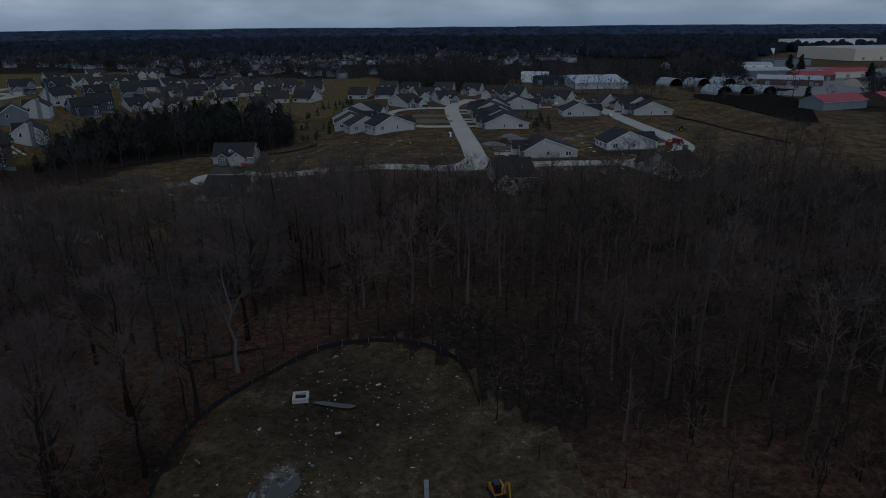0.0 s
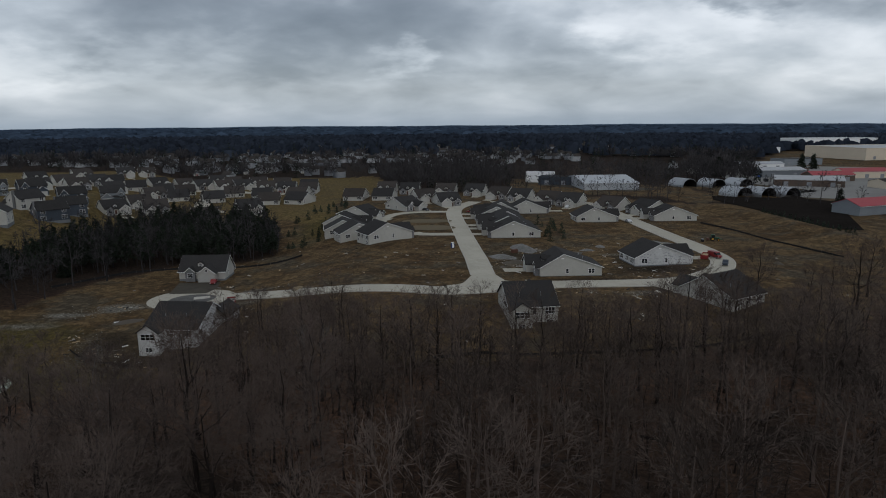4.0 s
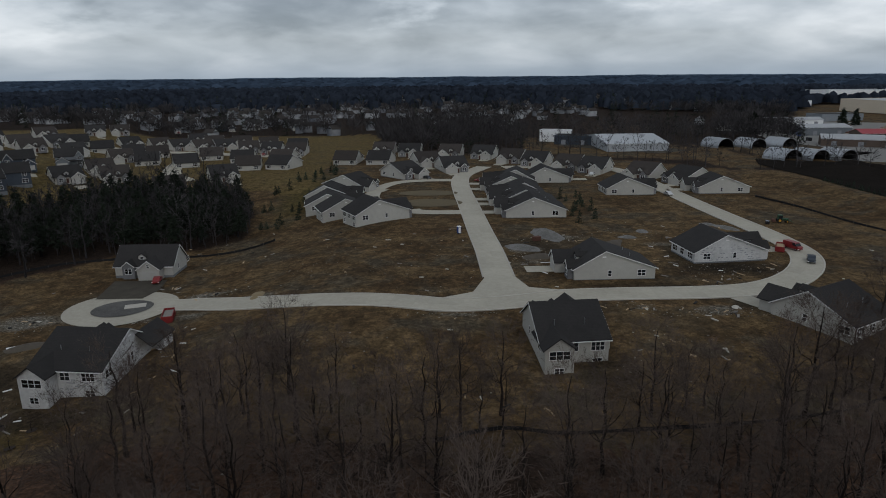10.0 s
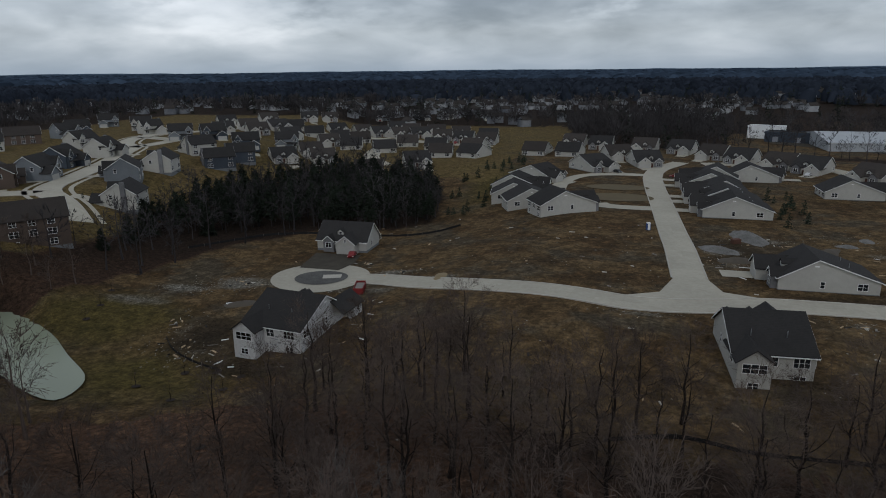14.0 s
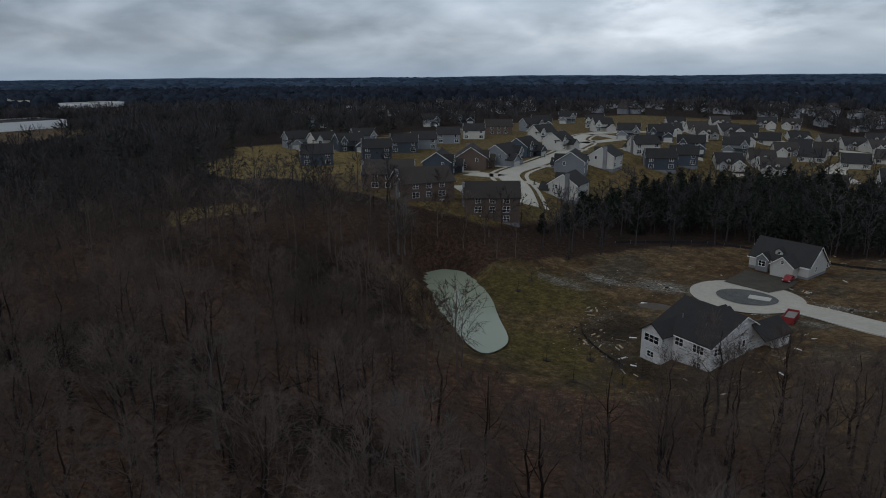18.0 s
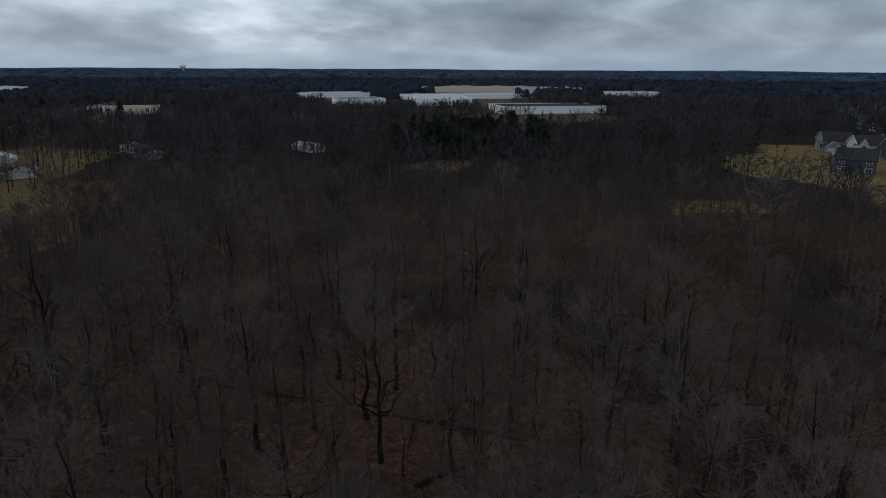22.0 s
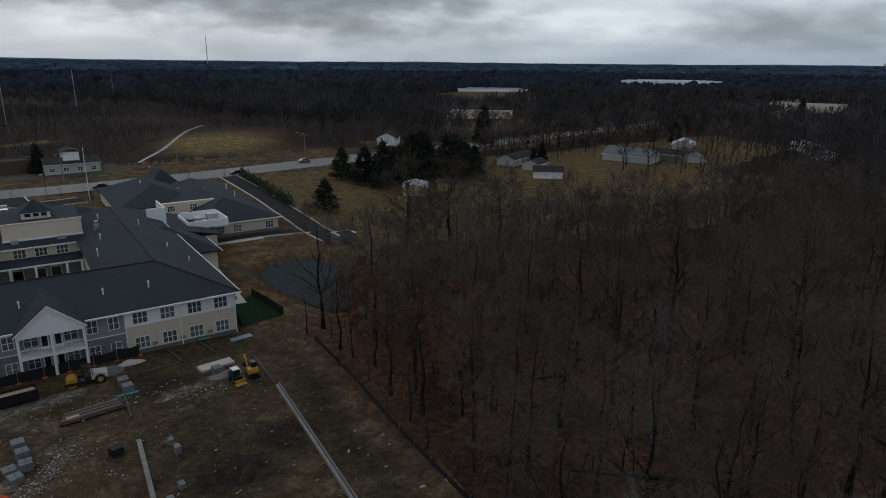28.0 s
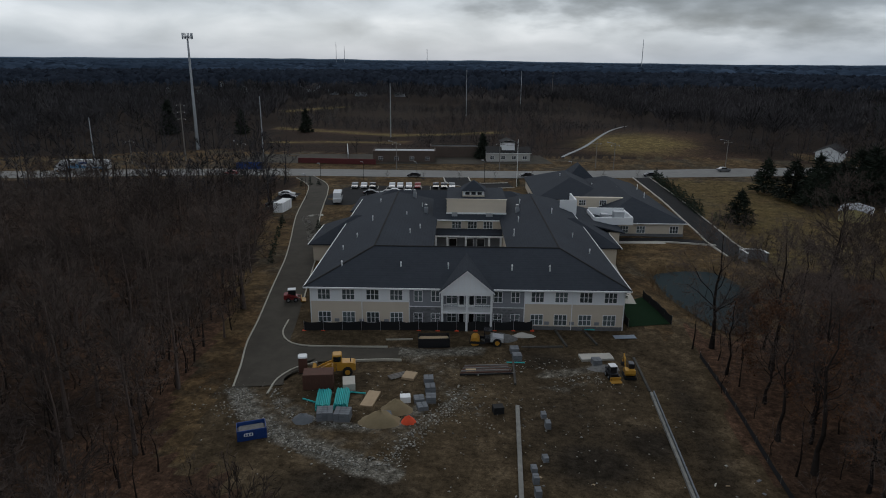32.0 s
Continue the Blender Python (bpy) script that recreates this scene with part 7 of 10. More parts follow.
for x, y, z in ((-19, 4, 8.2), (-10, 4, 8.2), (-2.8, 3.6, 8.2), (6.8, 3.5, 8.1), (12.5, 3.4, 8.1), (-20.5, 14, 7.7), (-19, 20, 8.3), (-17.5, 30, 9.2), (-10, 24, 8.2), (-8.5, 30, 7.6), (-11.5, 36, 8.6), (9, 26, 7.9), (10.5, 34, 8.4), (19, 22, 8.3), (20.5, 14, 7.7), (17.5, 38, 9.2), (-9, 48, 7.8), (-18, 48, 8.6), (12, 48, 8.9), (45, 70, 6.4), (40, 78, 6.2), (47, 84, 5.8), (36, 90, 5), (28, 96, 6.6)):
    p = part("roof_vent", Shape().tube((x, y, z - 0.6), (x, y, z + 0.75), 0.09, sides=6).tube((x, y, z + 0.6), (x, y, z + 0.85), 0.16, 0.10), WHITE, home)
for x, y, z in ((-8, 44, 7.8), (-11, 54, 8.9), (11, 42, 8.4)):
    part("roof_fan", Shape().soft_box(x - 0.4, x + 0.4, y - 0.4, y + 0.4, z - 0.6, z + 0.8, 0.08).tube((x, y, z + 0.8), (x, y, z + 1.4), 0.3, 0.35, 8), METAL, home)


PANE[0] = GLASS


def local(x, y, turn=0.0, dz=0.0):
    """A pose near the care home: x along its front, y away from it into the plot behind."""
    p = PLOT @ Vector((x, y, 0))
    return pose(p.x, p.y, gz(p.x, p.y) + dz, 0, 0, 188.57 + turn)


def spot(x, y):
    p = PLOT @ Vector((x, y, 0))
    return p.x, p.y


def patch(name, pts, mat, label, category, lift=0.09, seg=3.0):
    """A flat area that follows the ground, as a fan of rings."""
    ring = np.array(pts, float)
    dense = []
    for i in range(len(ring)):
        a, b = ring[i], ring[(i + 1) % len(ring)]
        n = max(1, int(np.linalg.norm(b - a) / seg))
        dense += [a + (b - a) * k / n for k in range(n)]
    ring = np.array(dense)
    c = ring.mean(0)
    v, f, n = [], [], len(ring)
    steps = 6
    for k in range(1, steps + 1):
        p = c + (ring - c) * k / steps
        v += list(zip(p[:, 0], p[:, 1], ground(p[:, 0], p[:, 1]) + lift))
    v.append((c[0], c[1], gz(*c) + lift))
    for k in range(steps - 1):
        for i in range(n):
            j = (i + 1) % n
            f.append((k * n + i, (k + 1) * n + i, (k + 1) * n + j, k * n + j))
    f += [(len(v) - 1, i, (i + 1) % n) for i in range(n)]
    me = raw_mesh(name, v, f, mat)
    bm = bmesh.new()
    bm.from_mesh(me)
    bmesh.ops.recalc_face_normals(bm, faces=bm.faces)
    bm.to_mesh(me)
    bm.free()
    return structure(name, me, label, category)


# drives, car park, paths
drive_line = [spot(*p) for p in ((-26.6, -19), (-27.3, -13), (-28.4, -6), (-28.9, 2), (-30.3, 18), (-31.6, 34), (-33.4, 48), (-35.2, 60), (-36.8, 72), (-38.0, 86), (-39.2, 100), (-41.5, 114), (-48, 128))]
_, drive_pts = road(drive_line, 2.9, ASPHALT_OLD, "grey asphalt service drive round the care home", kerbs=())
kerb(drive_pts, 1, 2.9, CONCRETE, 0.2)
kerb(drive_pts[14:], -1, 2.9, CONCRETE, 0.2)
patch("pavement", [spot(*p) for p in ((-29.3, -18.8), (-27, -5.5), (-22.5, -7.6), (-10, -8.2), (-10, -11.2), (-18, -11.6), (-23, -13.5), (-24.3, -18.6))], ASPHALT_OLD, "grey asphalt turning area before the building site", "pavement", 0.11)
for pts in ([(-27.4, 2), (-27.3, -2.5), (-26.0, -5.6), (-23.6, -7.3), (-18, -7.7), (-11.6, -7.8)], [(-25, -21), (-24.6, -17), (-22.8, -14.0), (-20.5, -12.6)], [(-16.5, -12.1), (-12, -11.8), (-9.5, -11.9)], [(-12, -5.4), (-8.2, -5.3)]):
    kerb(smooth_line([spot(*p) for p in pts], 1.0), 1, 0.0, CONCRETE, 0.2, lift=0.06)
lot_ground = patch("car_park", [spot(*p) for p in ((-38, 84), (-34, 104), (-30, 112), (2, 113), (2, 104), (-22, 99), (-27, 84))], ASPHALT, "black asphalt car park with white bay lines", "car park", 0.10)
patch("car_park", [spot(*p) for p in ((-50, 78), (-45, 76), (-44, 100), (-50, 102))], ASPHALT, "small asphalt parking strip beside the drive", "car park", 0.10)
for i in range(12):
    x = -30 + i * 2.7
    part("bay_line", Shape().box(-0.06, 0.06, -2.6, 2.6, 0, 0.02), CONCRETE_W, lot_ground).matrix_basis = local(x, 109.3, 0, 0.11)
ring_drive = [spot(*p) for p in ((66.2, 128), (65.2, 112), (63.5, 90), (61.2, 70), (59.4, 54), (58.4, 46), (58.2, 36))]
road(ring_drive, 2.7, ASPHALT, "black asphalt lane along an evergreen hedge")
road([spot(*p) for p in ((33, 48.5), (40, 48.8), (48, 48.5), (57, 46))], 1.6, ASPHALT, "narrow asphalt path behind the care home", kerbs=(-1,))
road([spot(*p) for p in ((3, 128), (4, 118), (10, 113), (20, 114))], 4.0, ASPHALT, "asphalt entrance lane from the highway")
road([spot(*p) for p in ((27.2, 9), (28.2, 18), (29.5, 30), (31, 43))], 1.0, CONCRETE_W, "pale concrete footpath beside the lawn", kerbs=(), name="footpath")
road([spot(*p) for p in ((31, 46.5), (40, 46.6), (46, 46.4))], 0.9, CONCRETE_W, "pale concrete footpath by the far wing", kerbs=(), name="footpath")
road([spot(*p) for p in ((-31, 45), (-34.5, 60), (-37, 70), (-33, 72))], 0.9, CONCRETE_W, "pale concrete footpath by the drive", kerbs=(), name="footpath")
road([spot(*p) for p in ((-27.5, 44), (-31, 44.6))], 0.9, CONCRETE_W, "pale concrete footpath by the drive", kerbs=(), name="footpath")
highway, highway_line = road([(420, -110), (260, -172), (185, -193), (100, -215), (0, -227), (-80, -243), (-160, -266), (-330, -322), (-700, -465)], 7.2, HIGHWAY, "worn grey four-lane highway", kerbs=())
patch("turf_court", [spot(*p) for p in ((24.5, 8.5), (30.5, 12.5), (30.8, 0.5), (24.2, -0.6))], TURF, "small fenced court of dark artificial turf", "lawn", 0.08)

# ---------------------------------------------------------------- building site
def fence_run(name, pts, height, label, post_gap=3.4, mat=None, feet=False, lean=0.0):
    """Cloth on stakes along a line on the ground; each stretch of cloth and each post is a part."""
    line = smooth_line(pts, 0.8)
    ob = thing(name, Matrix.Identity(4), label, "fence")
    ds = np.r_[0, np.cumsum(np.hypot(*np.diff(line[:, :2], axis=0).T))]
    n = max(1, int(ds[-1] / post_gap))
    rng = np.random.default_rng(int(abs(pts[0][0] * 13 + pts[0][1] * 7)) + 3)
    for i in range(n + 1):
        s = ds[-1] * i / n
        x, y = np.interp(s, ds, line[:, 0]), np.interp(s, ds, line[:, 1])
        z = gz(x, y)
        part("post", Shape().box(x - 0.025, x + 0.025, y - 0.025, y + 0.025, z - 0.2, z + height + 0.08), WOOD_GREY if not feet else METAL, ob)
        if feet:
            part("foot", Shape().soft_box(x - 0.3, x + 0.3, y - 0.25, y + 0.25, z - 0.05, z + 0.1, 0.03), ORANGE, ob)
        if i < n:
            q = np.linspace(s, ds[-1] * (i + 1) / n, 4)
            v, f = [], []
            for k, a in enumerate(q):
                px, py = np.interp(a, ds, line[:, 0]), np.interp(a, ds, line[:, 1])
                sag = height * (0.86 + 0.14 * abs(k - 1.5) / 1.5) * rng.uniform(0.9, 1.0)
                g = gz(px, py)
                v += [(px, py, g - 0.1), (px, py, g + sag), (px + 0.02, py + 0.02, g + sag), (px + 0.02, py + 0.02, g - 0.1)]
            for k in range(3):
                b = 4 * k
                f += [(b, b + 4, b + 5, b + 1), (b + 1, b + 5, b + 6, b + 2), (b + 2, b + 6, b + 7, b + 3)]
            part("cloth", raw_mesh("cloth", v, f, mat or FABRIC), None, ob)
    return ob


fence_run("site_fence", [spot(-24.2, -1.9), spot(-12, -1.9), spot(0, -1.9), spot(9.4, -1.9)], 1.6, "black mesh fence panels on orange feet before the building", 2.6, feet=True)
fence_run("site_fence", [spot(24.0, -0.8), spot(24.2, 4)], 1.5, "black mesh fence round the turf court", 2.4)
fence_run("site_fence", [spot(31.0, 0.4), spot(30.7, 6), spot(30.2, 12)], 1.5, "black mesh fence round the turf court", 2.4)
fence_run("silt_fence", [(-24.5, -84), (-25.2, -70), (-25.4, -57), (-26, -45), (-27, -36), (-25.6, -28.7), (-22.2, -22.8), (-16.3, -14.9), (-12, -12.9), (-6, -12.5), (-0.9, -14.7), (2.7, -19.2), (4.3, -28)], 0.75, "sagging black silt fence round the bare site")
fence_run("silt_fence", [(-136, 168), (-128, 179), (-119, 190), (-101, 196.5), (-81, 198), (-66, 203), (-58, 212)], 0.75, "low black silt fence below the pine wood", 5.0)
fence_run("silt_fence", [(124, 259), (130, 238), (133.5, 213), (138, 196), (143, 176)], 0.75, "low black silt fence along the grassy bank", 5.0)
fence_run("silt_fence", [(-2, 80), (8, 84.5), (17, 82.5), (30, 84), (45, 86), (60, 90), (75, 97), (92, 104)], 0.7, "low black silt fence along the wood's edge", 5.0)
fence_run("silt_fence", [(-96, 108), (-91, 104), (-84, 101), (-76, 99)], 0.6, "low black silt fence by the unfinished villa", 2.5)


def beam(name, a, b, w, h, mat, label, category="foundation", z=0.0):
    p, q = Vector((*spot(*a), 0)), Vector((*spot(*b), 0))
    d = q - p
    ob = part(name, Shape().soft_box(0, d.length, -w / 2, w / 2, -0.2, h, 0.02), mat)
    ob.matrix_basis = pose(p.x, p.y, gz(p.x, p.y) + z, 0, 0, math.degrees(math.atan2(d.y, d.x)))
    return tagged(ob, label, category)


# footing trenches are drawn as low dark strips on the ground
FOOTING = material("dark_footing_strip", (0.10, 0.095, 0.085), (0.045, 0.04, 0.034), 1.5, 0.95, amount=1.0)
WALL_GREY = material("stained_concrete", (0.27, 0.26, 0.235), (0.15, 0.145, 0.13), 1.5, 0.95, 0.4, 9, amount=0.9)
beam("foundation_wall", (4.3, -24.4), (1.6, -50), 0.45, 0.55, WALL_GREY, "long pale concrete foundation wall on bare earth")
beam("foundation_wall", (20.85, -21.0), (17.1, -51), 0.3, 0.35, WALL_GREY, "long concrete foundation wall with rough edges")
beam("foundation_wall", (21.15, -21.0), (17.4, -51), 0.16, 0.5, GREYBLOCK, "grey block wall course beside a foundation")
beam("footing", (21.7, -11.2), (20.9, -20.5), 0.3, 0.2, FOOTING, "low dark strip along a footing trench")
beam("footing", (5.6, -8.5), (4.8, -18.5), 0.28, 0.2, FOOTING, "low dark strip drawn for a footing trench")
beam("footing", (7, -7.8), (12.8, -7.6), 0.28, 0.2, FOOTING, "low dark strip drawn for a footing trench")
beam("footing", (12.8, -1.5), (13.4, -7.5), 0.28, 0.2, FOOTING, "low dark strip drawn for a footing trench")
beam("footing", (17.0, -1.5), (17.8, -7.0), 0.28, 0.2, FOOTING, "low dark strip drawn for a footing trench")
part_slab = part("concrete_slab", Shape().soft_box(-2.2, 2.2, -0.9, 0.9, -0.2, 0.35, 0.03), CONCRETE_W)
part_slab.matrix_basis = local(16.6, -11.2, 4)
tagged(part_slab, "small pale concrete slab beside a spoil heap", "slab")


def heap(name, x, y, rx, ry, h, mat, label, seed=0, turn=0.0, world_at=False):
    """A loose heap with an uneven slope."""
    n, rings = 22, 7
    v, f = [], []
    for k in range(rings):
        q = 1 - k / (rings - 1)
        for i in range(n):
            a = 2 * math.pi * i / n
            j = 1 + 0.22 * noise.noise((math.cos(a) * 1.7 + seed, math.sin(a) * 1.7, q * 2))
            v.append((rx * q * j * math.cos(a), ry * q * j * math.sin(a), -0.08 + h * (1 - q ** 1.3) * (1 + 0.25 * noise.noise((a * 2, q * 4, seed)))))
    for k in range(rings - 1):
        for i in range(n):
            j = (i + 1) % n
            f.append((k * n + i, k * n + j, (k + 1) * n + j, (k + 1) * n + i))
    ob = new(name, raw_mesh(name, v, f, mat, True))
    ob.matrix_basis = pose(x, y, gz(x, y), 0, 0, turn) if world_at else local(x, y, turn)
    return tagged(ob, label, "heap")


EARTH = material("spoil_earth", (0.10, 0.085, 0.066), (0.06, 0.05, 0.04), 1.2, 0.95, 0.7, 5)
COMPOST = material("black_compost", (0.022, 0.019, 0.017), (0.010, 0.009, 0.008), 0.6, 1.0, 0.6, 3, spec=0.0)
heap("sand_mound", -11.2, -27.0, 2.6, 1.7, 1.4, SAND, "heap of yellow sand on bare earth", 1)
heap("sand_mound", -9.6, -24.7, 2.0, 1.6, 1.5, SAND, "smaller heap of yellow sand", 4)
heap("orange_tarpaulin", -8.1, -27.2, 0.95, 0.8, 0.95, ORANGE, "crumpled bright orange tarpaulin over a small pile", 7)
heap("gravel_mound", 4.3, -4.9, 3.0, 1.9, 1.0, GRAVEL, "broad low heap of grey gravel", 9)
heap("rubble_mound", 7.6, -4.0, 2.2, 0.8, 0.7, CONCRETE_W, "heap of broken pale concrete", 11)
heap("spoil_mound", 17.0, -14.2, 2.4, 1.3, 0.5, GRAVEL, "low heap of pale spoil", 13)
heap("spoil_mound", -19.8, -26.5, 1.4, 1.1, 0.8, GREYBLOCK, "sheet-covered grey spoil heap", 15)
for x, y, rx, ry, h, m, lb, sd in ((31, 197, 9, 4, 2.0, GRAVEL, "long heap of grey gravel on a house plot", 21), (22, 181, 6, 3.5, 1.3, GRAVEL, "heap of grey stone on a house plot", 22), (55, 193, 3.5, 2, 0.8, GRAVEL, "small heap of grey gravel", 23), (25, 172, 5, 3, 1.0, EARTH, "heap of excavated earth", 24), (47, 183, 9, 3.2, 1.4, EARTH, "long bank of excavated earth", 25), (62, 201, 3, 2, 0.7, GRAVEL, "small heap of grey gravel", 26),
                                (115, 167, 2.0, 1.5, 0.9, EARTH, "small heap of earth on dry grass", 27), (200, 322, 26, 13, 4.0, COMPOST, "great black heap of compost", 28), (214, 346, 14, 9, 3.0, COMPOST, "black heap of compost before the barns", 29), (-90, 128, 5, 2.5, 0.7, EARTH, "low bank of excavated earth", 30), (62, 131.5, 1.3, 0.8, 0.35, CONCRETE_W, "low heap of pale rubble by the street", 31), (-46, 150, 4, 2, 0.5, SAND, "low spread of yellow sand", 32), (90, 205, 5, 2.5, 0.8, GRAVEL, "heap of pale gravel by the street", 33), (86, 210, 3, 2, 0.7, GRAVEL, "heap of pale gravel by the street", 34)):
    heap("earth_mound" if m is EARTH else "gravel_mound" if m is GRAVEL else "compost_mound", x, y, rx, ry, h, m, lb, sd, sd * 31 % 360, True)


def block_pallet(x, y, nx, ny, nz, turn, label, mat=None, bw=0.6, bd=0.42, bh=0.24):
    ob = thing("block_pallet", local(x, y, turn), label, "pallet", "pallets of blocks")
    part("pallet", Shape().box(-nx * bw / 2, nx * bw / 2, -ny * bd / 2, ny * bd / 2, 0.0, 0.12), WOOD_GREY, ob)
    me = Shape().soft_box(0.01, bw - 0.01, 0.01, bd - 0.01, 0, bh - 0.01, 0.02).mesh("block", mat or GREYBLOCK)
    for k in range(nz):
        for j in range(ny):
            for i in range(nx):
                if 0 < i < nx - 1 and 0 < j < ny - 1 and k < nz - 1:
                    continue
                b = part("block", me, None, ob)
                b.location = (-nx * bw / 2 + i * bw, -ny * bd / 2 + j * bd, 0.12 + k * bh)
    return ob


block_pallet(-17.4, -26.2, 3, 4, 4, 6, "pallet stacked with dark grey concrete blocks")
block_pallet(-15.4, -26.4, 3, 4, 4, -4, "pallet stacked with weathered grey concrete blocks")
for x, y, t, n in ((-5.9, -18.0, 3, 3), (-5.7, -20.6, 5, 4), (-5.6, -22.6, 0, 3), (-7.0, -22.6, 8, 2), (-6.6, -24.3, 14, 2), (7.0, -26.2, 0, 2), (7.1, -28.4, 2, 3), (5.8, -34.5, 5, 2), (4.3, -38, 2, 3), (4.2, -40, 4, 3), (4.4, -36.2, 2, 2), (5.9, -11.5, 2, 3), (5.8, -9.4, 1, 3), (16.2, -13.0, 4, 3), (-10.6, -26.2, 12, 2)):
    block_pallet(x, y, 1 if x > 4 and y < -25 else 2, 2 if x > 4 and y < -25 else 3, n, t, "small pallet of grey concrete blocks")


def pipe_bundle(x, y, turn, rows, label):
    ob = thing("pipe_bundle", local(x, y, turn), label, "pipes")
    me = Shape().tube((0, -1.9, 0.1), (0, 1.9, 0.1), 0.085, sides=8).mesh("pipe", TEAL, False)
    for k in range(rows - 1):
        for i in range(8 - k % 2):
            p = part("pipe", me, None, ob)
            p.location = (-0.85 + 0.21 * i + 0.105 * (k % 2), 0.06 * ((i * 7 + k * 3) % 5), 0.18 * k)
    return ob


pipe_bundle(-18.0, -22.8, 4, 5, "bundle of bright teal plastic pipes on the ground")
pipe_bundle(-15.9, -22.6, 2, 5, "bundle of bright teal plastic pipes beside another")
for x, y, t in ((-19.6, -22.6, 62), (-14.6, -20.6, 80), (5.6, -12.6, 88), (17.5, -1.6, 84)):
    ob = part("plastic_pipe", Shape().tube((0, -1.2, 0.1), (0, 1.2, 0.1), 0.1, sides=8), TEAL)
    ob.matrix_basis = local(x, y, t)
    tagged(ob, "single teal plastic pipe on bare earth", "pipe")


def loose(name, x, y, turn, size, mat, label, category, z=0.0, world_at=False, r=0.02):
    w, d, h = size
    ob = part(name, Shape().soft_box(-w / 2, w / 2, -d / 2, d / 2, 0, h, min(r, h / 3)), mat)
    ob.matrix_basis = (pose(x, y, gz(x, y) + z, 0, 0, turn) if world_at else local(x, y, turn, z))
    return tagged(ob, label, category)


loose("plywood_pack", -12.7, -22.2, -12, (1.5, 3.6, 0.25), WOOD, "stack of stained plywood sheets", "lumber")
loose("plywood_pack", -8.3, -16.4, -16, (1.6, 1.9, 0.3), WOOD, "stack of clean plywood sheets", "lumber")
loose("plywood_pack", -0.5, -15.2, 2, (1.3, 1.0, 0.4), WOOD, "short stack of plywood beside steel frames", "lumber")
loose("wrapped_pallet", -8.6, -22.6, 6, (1.2, 1.0, 0.8), WHITE, "white-wrapped pallet of goods", "pallet")
loose("wrapped_pallet", -15.6, -19.0, 8, (1.5, 2.2, 0.9), CONCRETE_W, "pale wrapped pallet of materials", "pallet")
loose("steel_plate", 22.5, -4.2, 4, (3.2, 1.2, 0.08), BLUE_GREY_ROOF, "blue-grey steel plate lying on earth", "plate")
loose("black_crate", 2.0, -25.2, 10, (1.2, 1.0, 0.9), BLACK, "black plastic crate on bare earth", "crate")
cb = thing("catch_basin", pose(-16, -26.2, gz(-16, -26.2), 0, 0, 8), "square pale concrete catch basin on bare earth", "basin")
part("rim", Shape().box(-0.9, 0.9, -0.9, -0.6, 0, 0.5).box(-0.9, 0.9, 0.6, 0.9, 0, 0.5).box(-0.9, -0.6, -0.6, 0.6, 0, 0.5).box(0.6, 0.9, -0.6, 0.6, 0, 0.5), CONCRETE_W, cb)
part("grate", Shape().box(-0.6, 0.6, -0.6, 0.6, 0.05, 0.2), DARK, cb)
PUDDLE = water("puddle_water", (0.050, 0.048, 0.040), 0.12, 0.5)
patch("puddle", [tuple(p) for p in smooth_ring([(-15.8, -46), (-13.8, -46.3), (-13.6, -44.6), (-14.2, -43.2), (-13.0, -41.2), (-13.6, -39.6), (-14.8, -41.4), (-15.6, -40.0), (-15.9, -42.8), (-15.1, -44)], 3)], PUDDLE, "shallow muddy puddle reflecting the sky", "puddle", 0.13)
patch("puddle", [tuple(p) for p in smooth_ring([(-14.5, -27.2), (-12.6, -27.9), (-10.2, -28.4), (-9.6, -27.8), (-11.6, -27.3), (-13.4, -26.9)], 3)], PUDDLE, "shallow puddle beside a catch basin", "puddle", 0.16)
rng = np.random.default_rng(77)
for i in range(60):
    x, y = rng.uniform(-26, 3), rng.uniform(-58, -14)
    if not inside(SITE, np.array([x]), np.array([y]))[0]:
        continue
    w = rng.uniform(0.15, 0.6)
    loose("scrap_board" if i % 2 else "stone_scrap", x, y, rng.uniform(0, 180), (w, rng.uniform(0.08, 0.28), rng.uniform(0.05, 0.15)), (CONCRETE_W, WOOD, GREYBLOCK)[i % 3], "pale scrap lying on the bare earth", "scrap", world_at=True)
for i in range(110):
    x, y = rng.uniform(-105, 125), rng.uniform(100, 225)
    if away(lower_line, np.array([x]), np.array([y]), False)[0] < 6 or away(main_line, np.array([x]), np.array([y]), False)[0] < 6:
        continue
    if any((x - a) ** 2 + (y - b) ** 2 < 13 ** 2 for a, b in ((-86, 185), (-69, 115), (22, 114), (80, 123), (40, 157), (74, 172), (31, 228), (-25, 223), (-81, 151))):
        continue
    w = rng.uniform(0.4, 1.9)
    loose("scrap_board" if i % 3 else "stone_scrap", x, y, rng.uniform(0, 180), (w, rng.uniform(0.2, 0.6), rng.uniform(0.06, 0.2)), (WOOD, CONCRETE_W, WOOD_GREY, DARK)[i % 4], "scrap of building material on a rough plot", "scrap", world_at=True)
for i in range(50):
    a = rng.uniform(0, 6.28)
    cx, cy, r0 = ((-69, 115, 12), (74, 172, 13), (40, 157, 14), (-69, 112, 13))[i % 4]
    r1 = r0 + rng.uniform(0, 6)
    x, y = cx + r1 * math.cos(a), cy + r1 * math.sin(a)
    if away(lower_line, np.array([x]), np.array([y]), False)[0] < 5:
        continue
    loose("lumber_scrap", x, y, rng.uniform(0, 180), (rng.uniform(0.8, 2.6), rng.uniform(0.1, 0.4), 0.12), (WOOD, WHITE, WOOD_GREY)[i % 3], "scrap lumber beside an unfinished villa", "scrap", world_at=True)


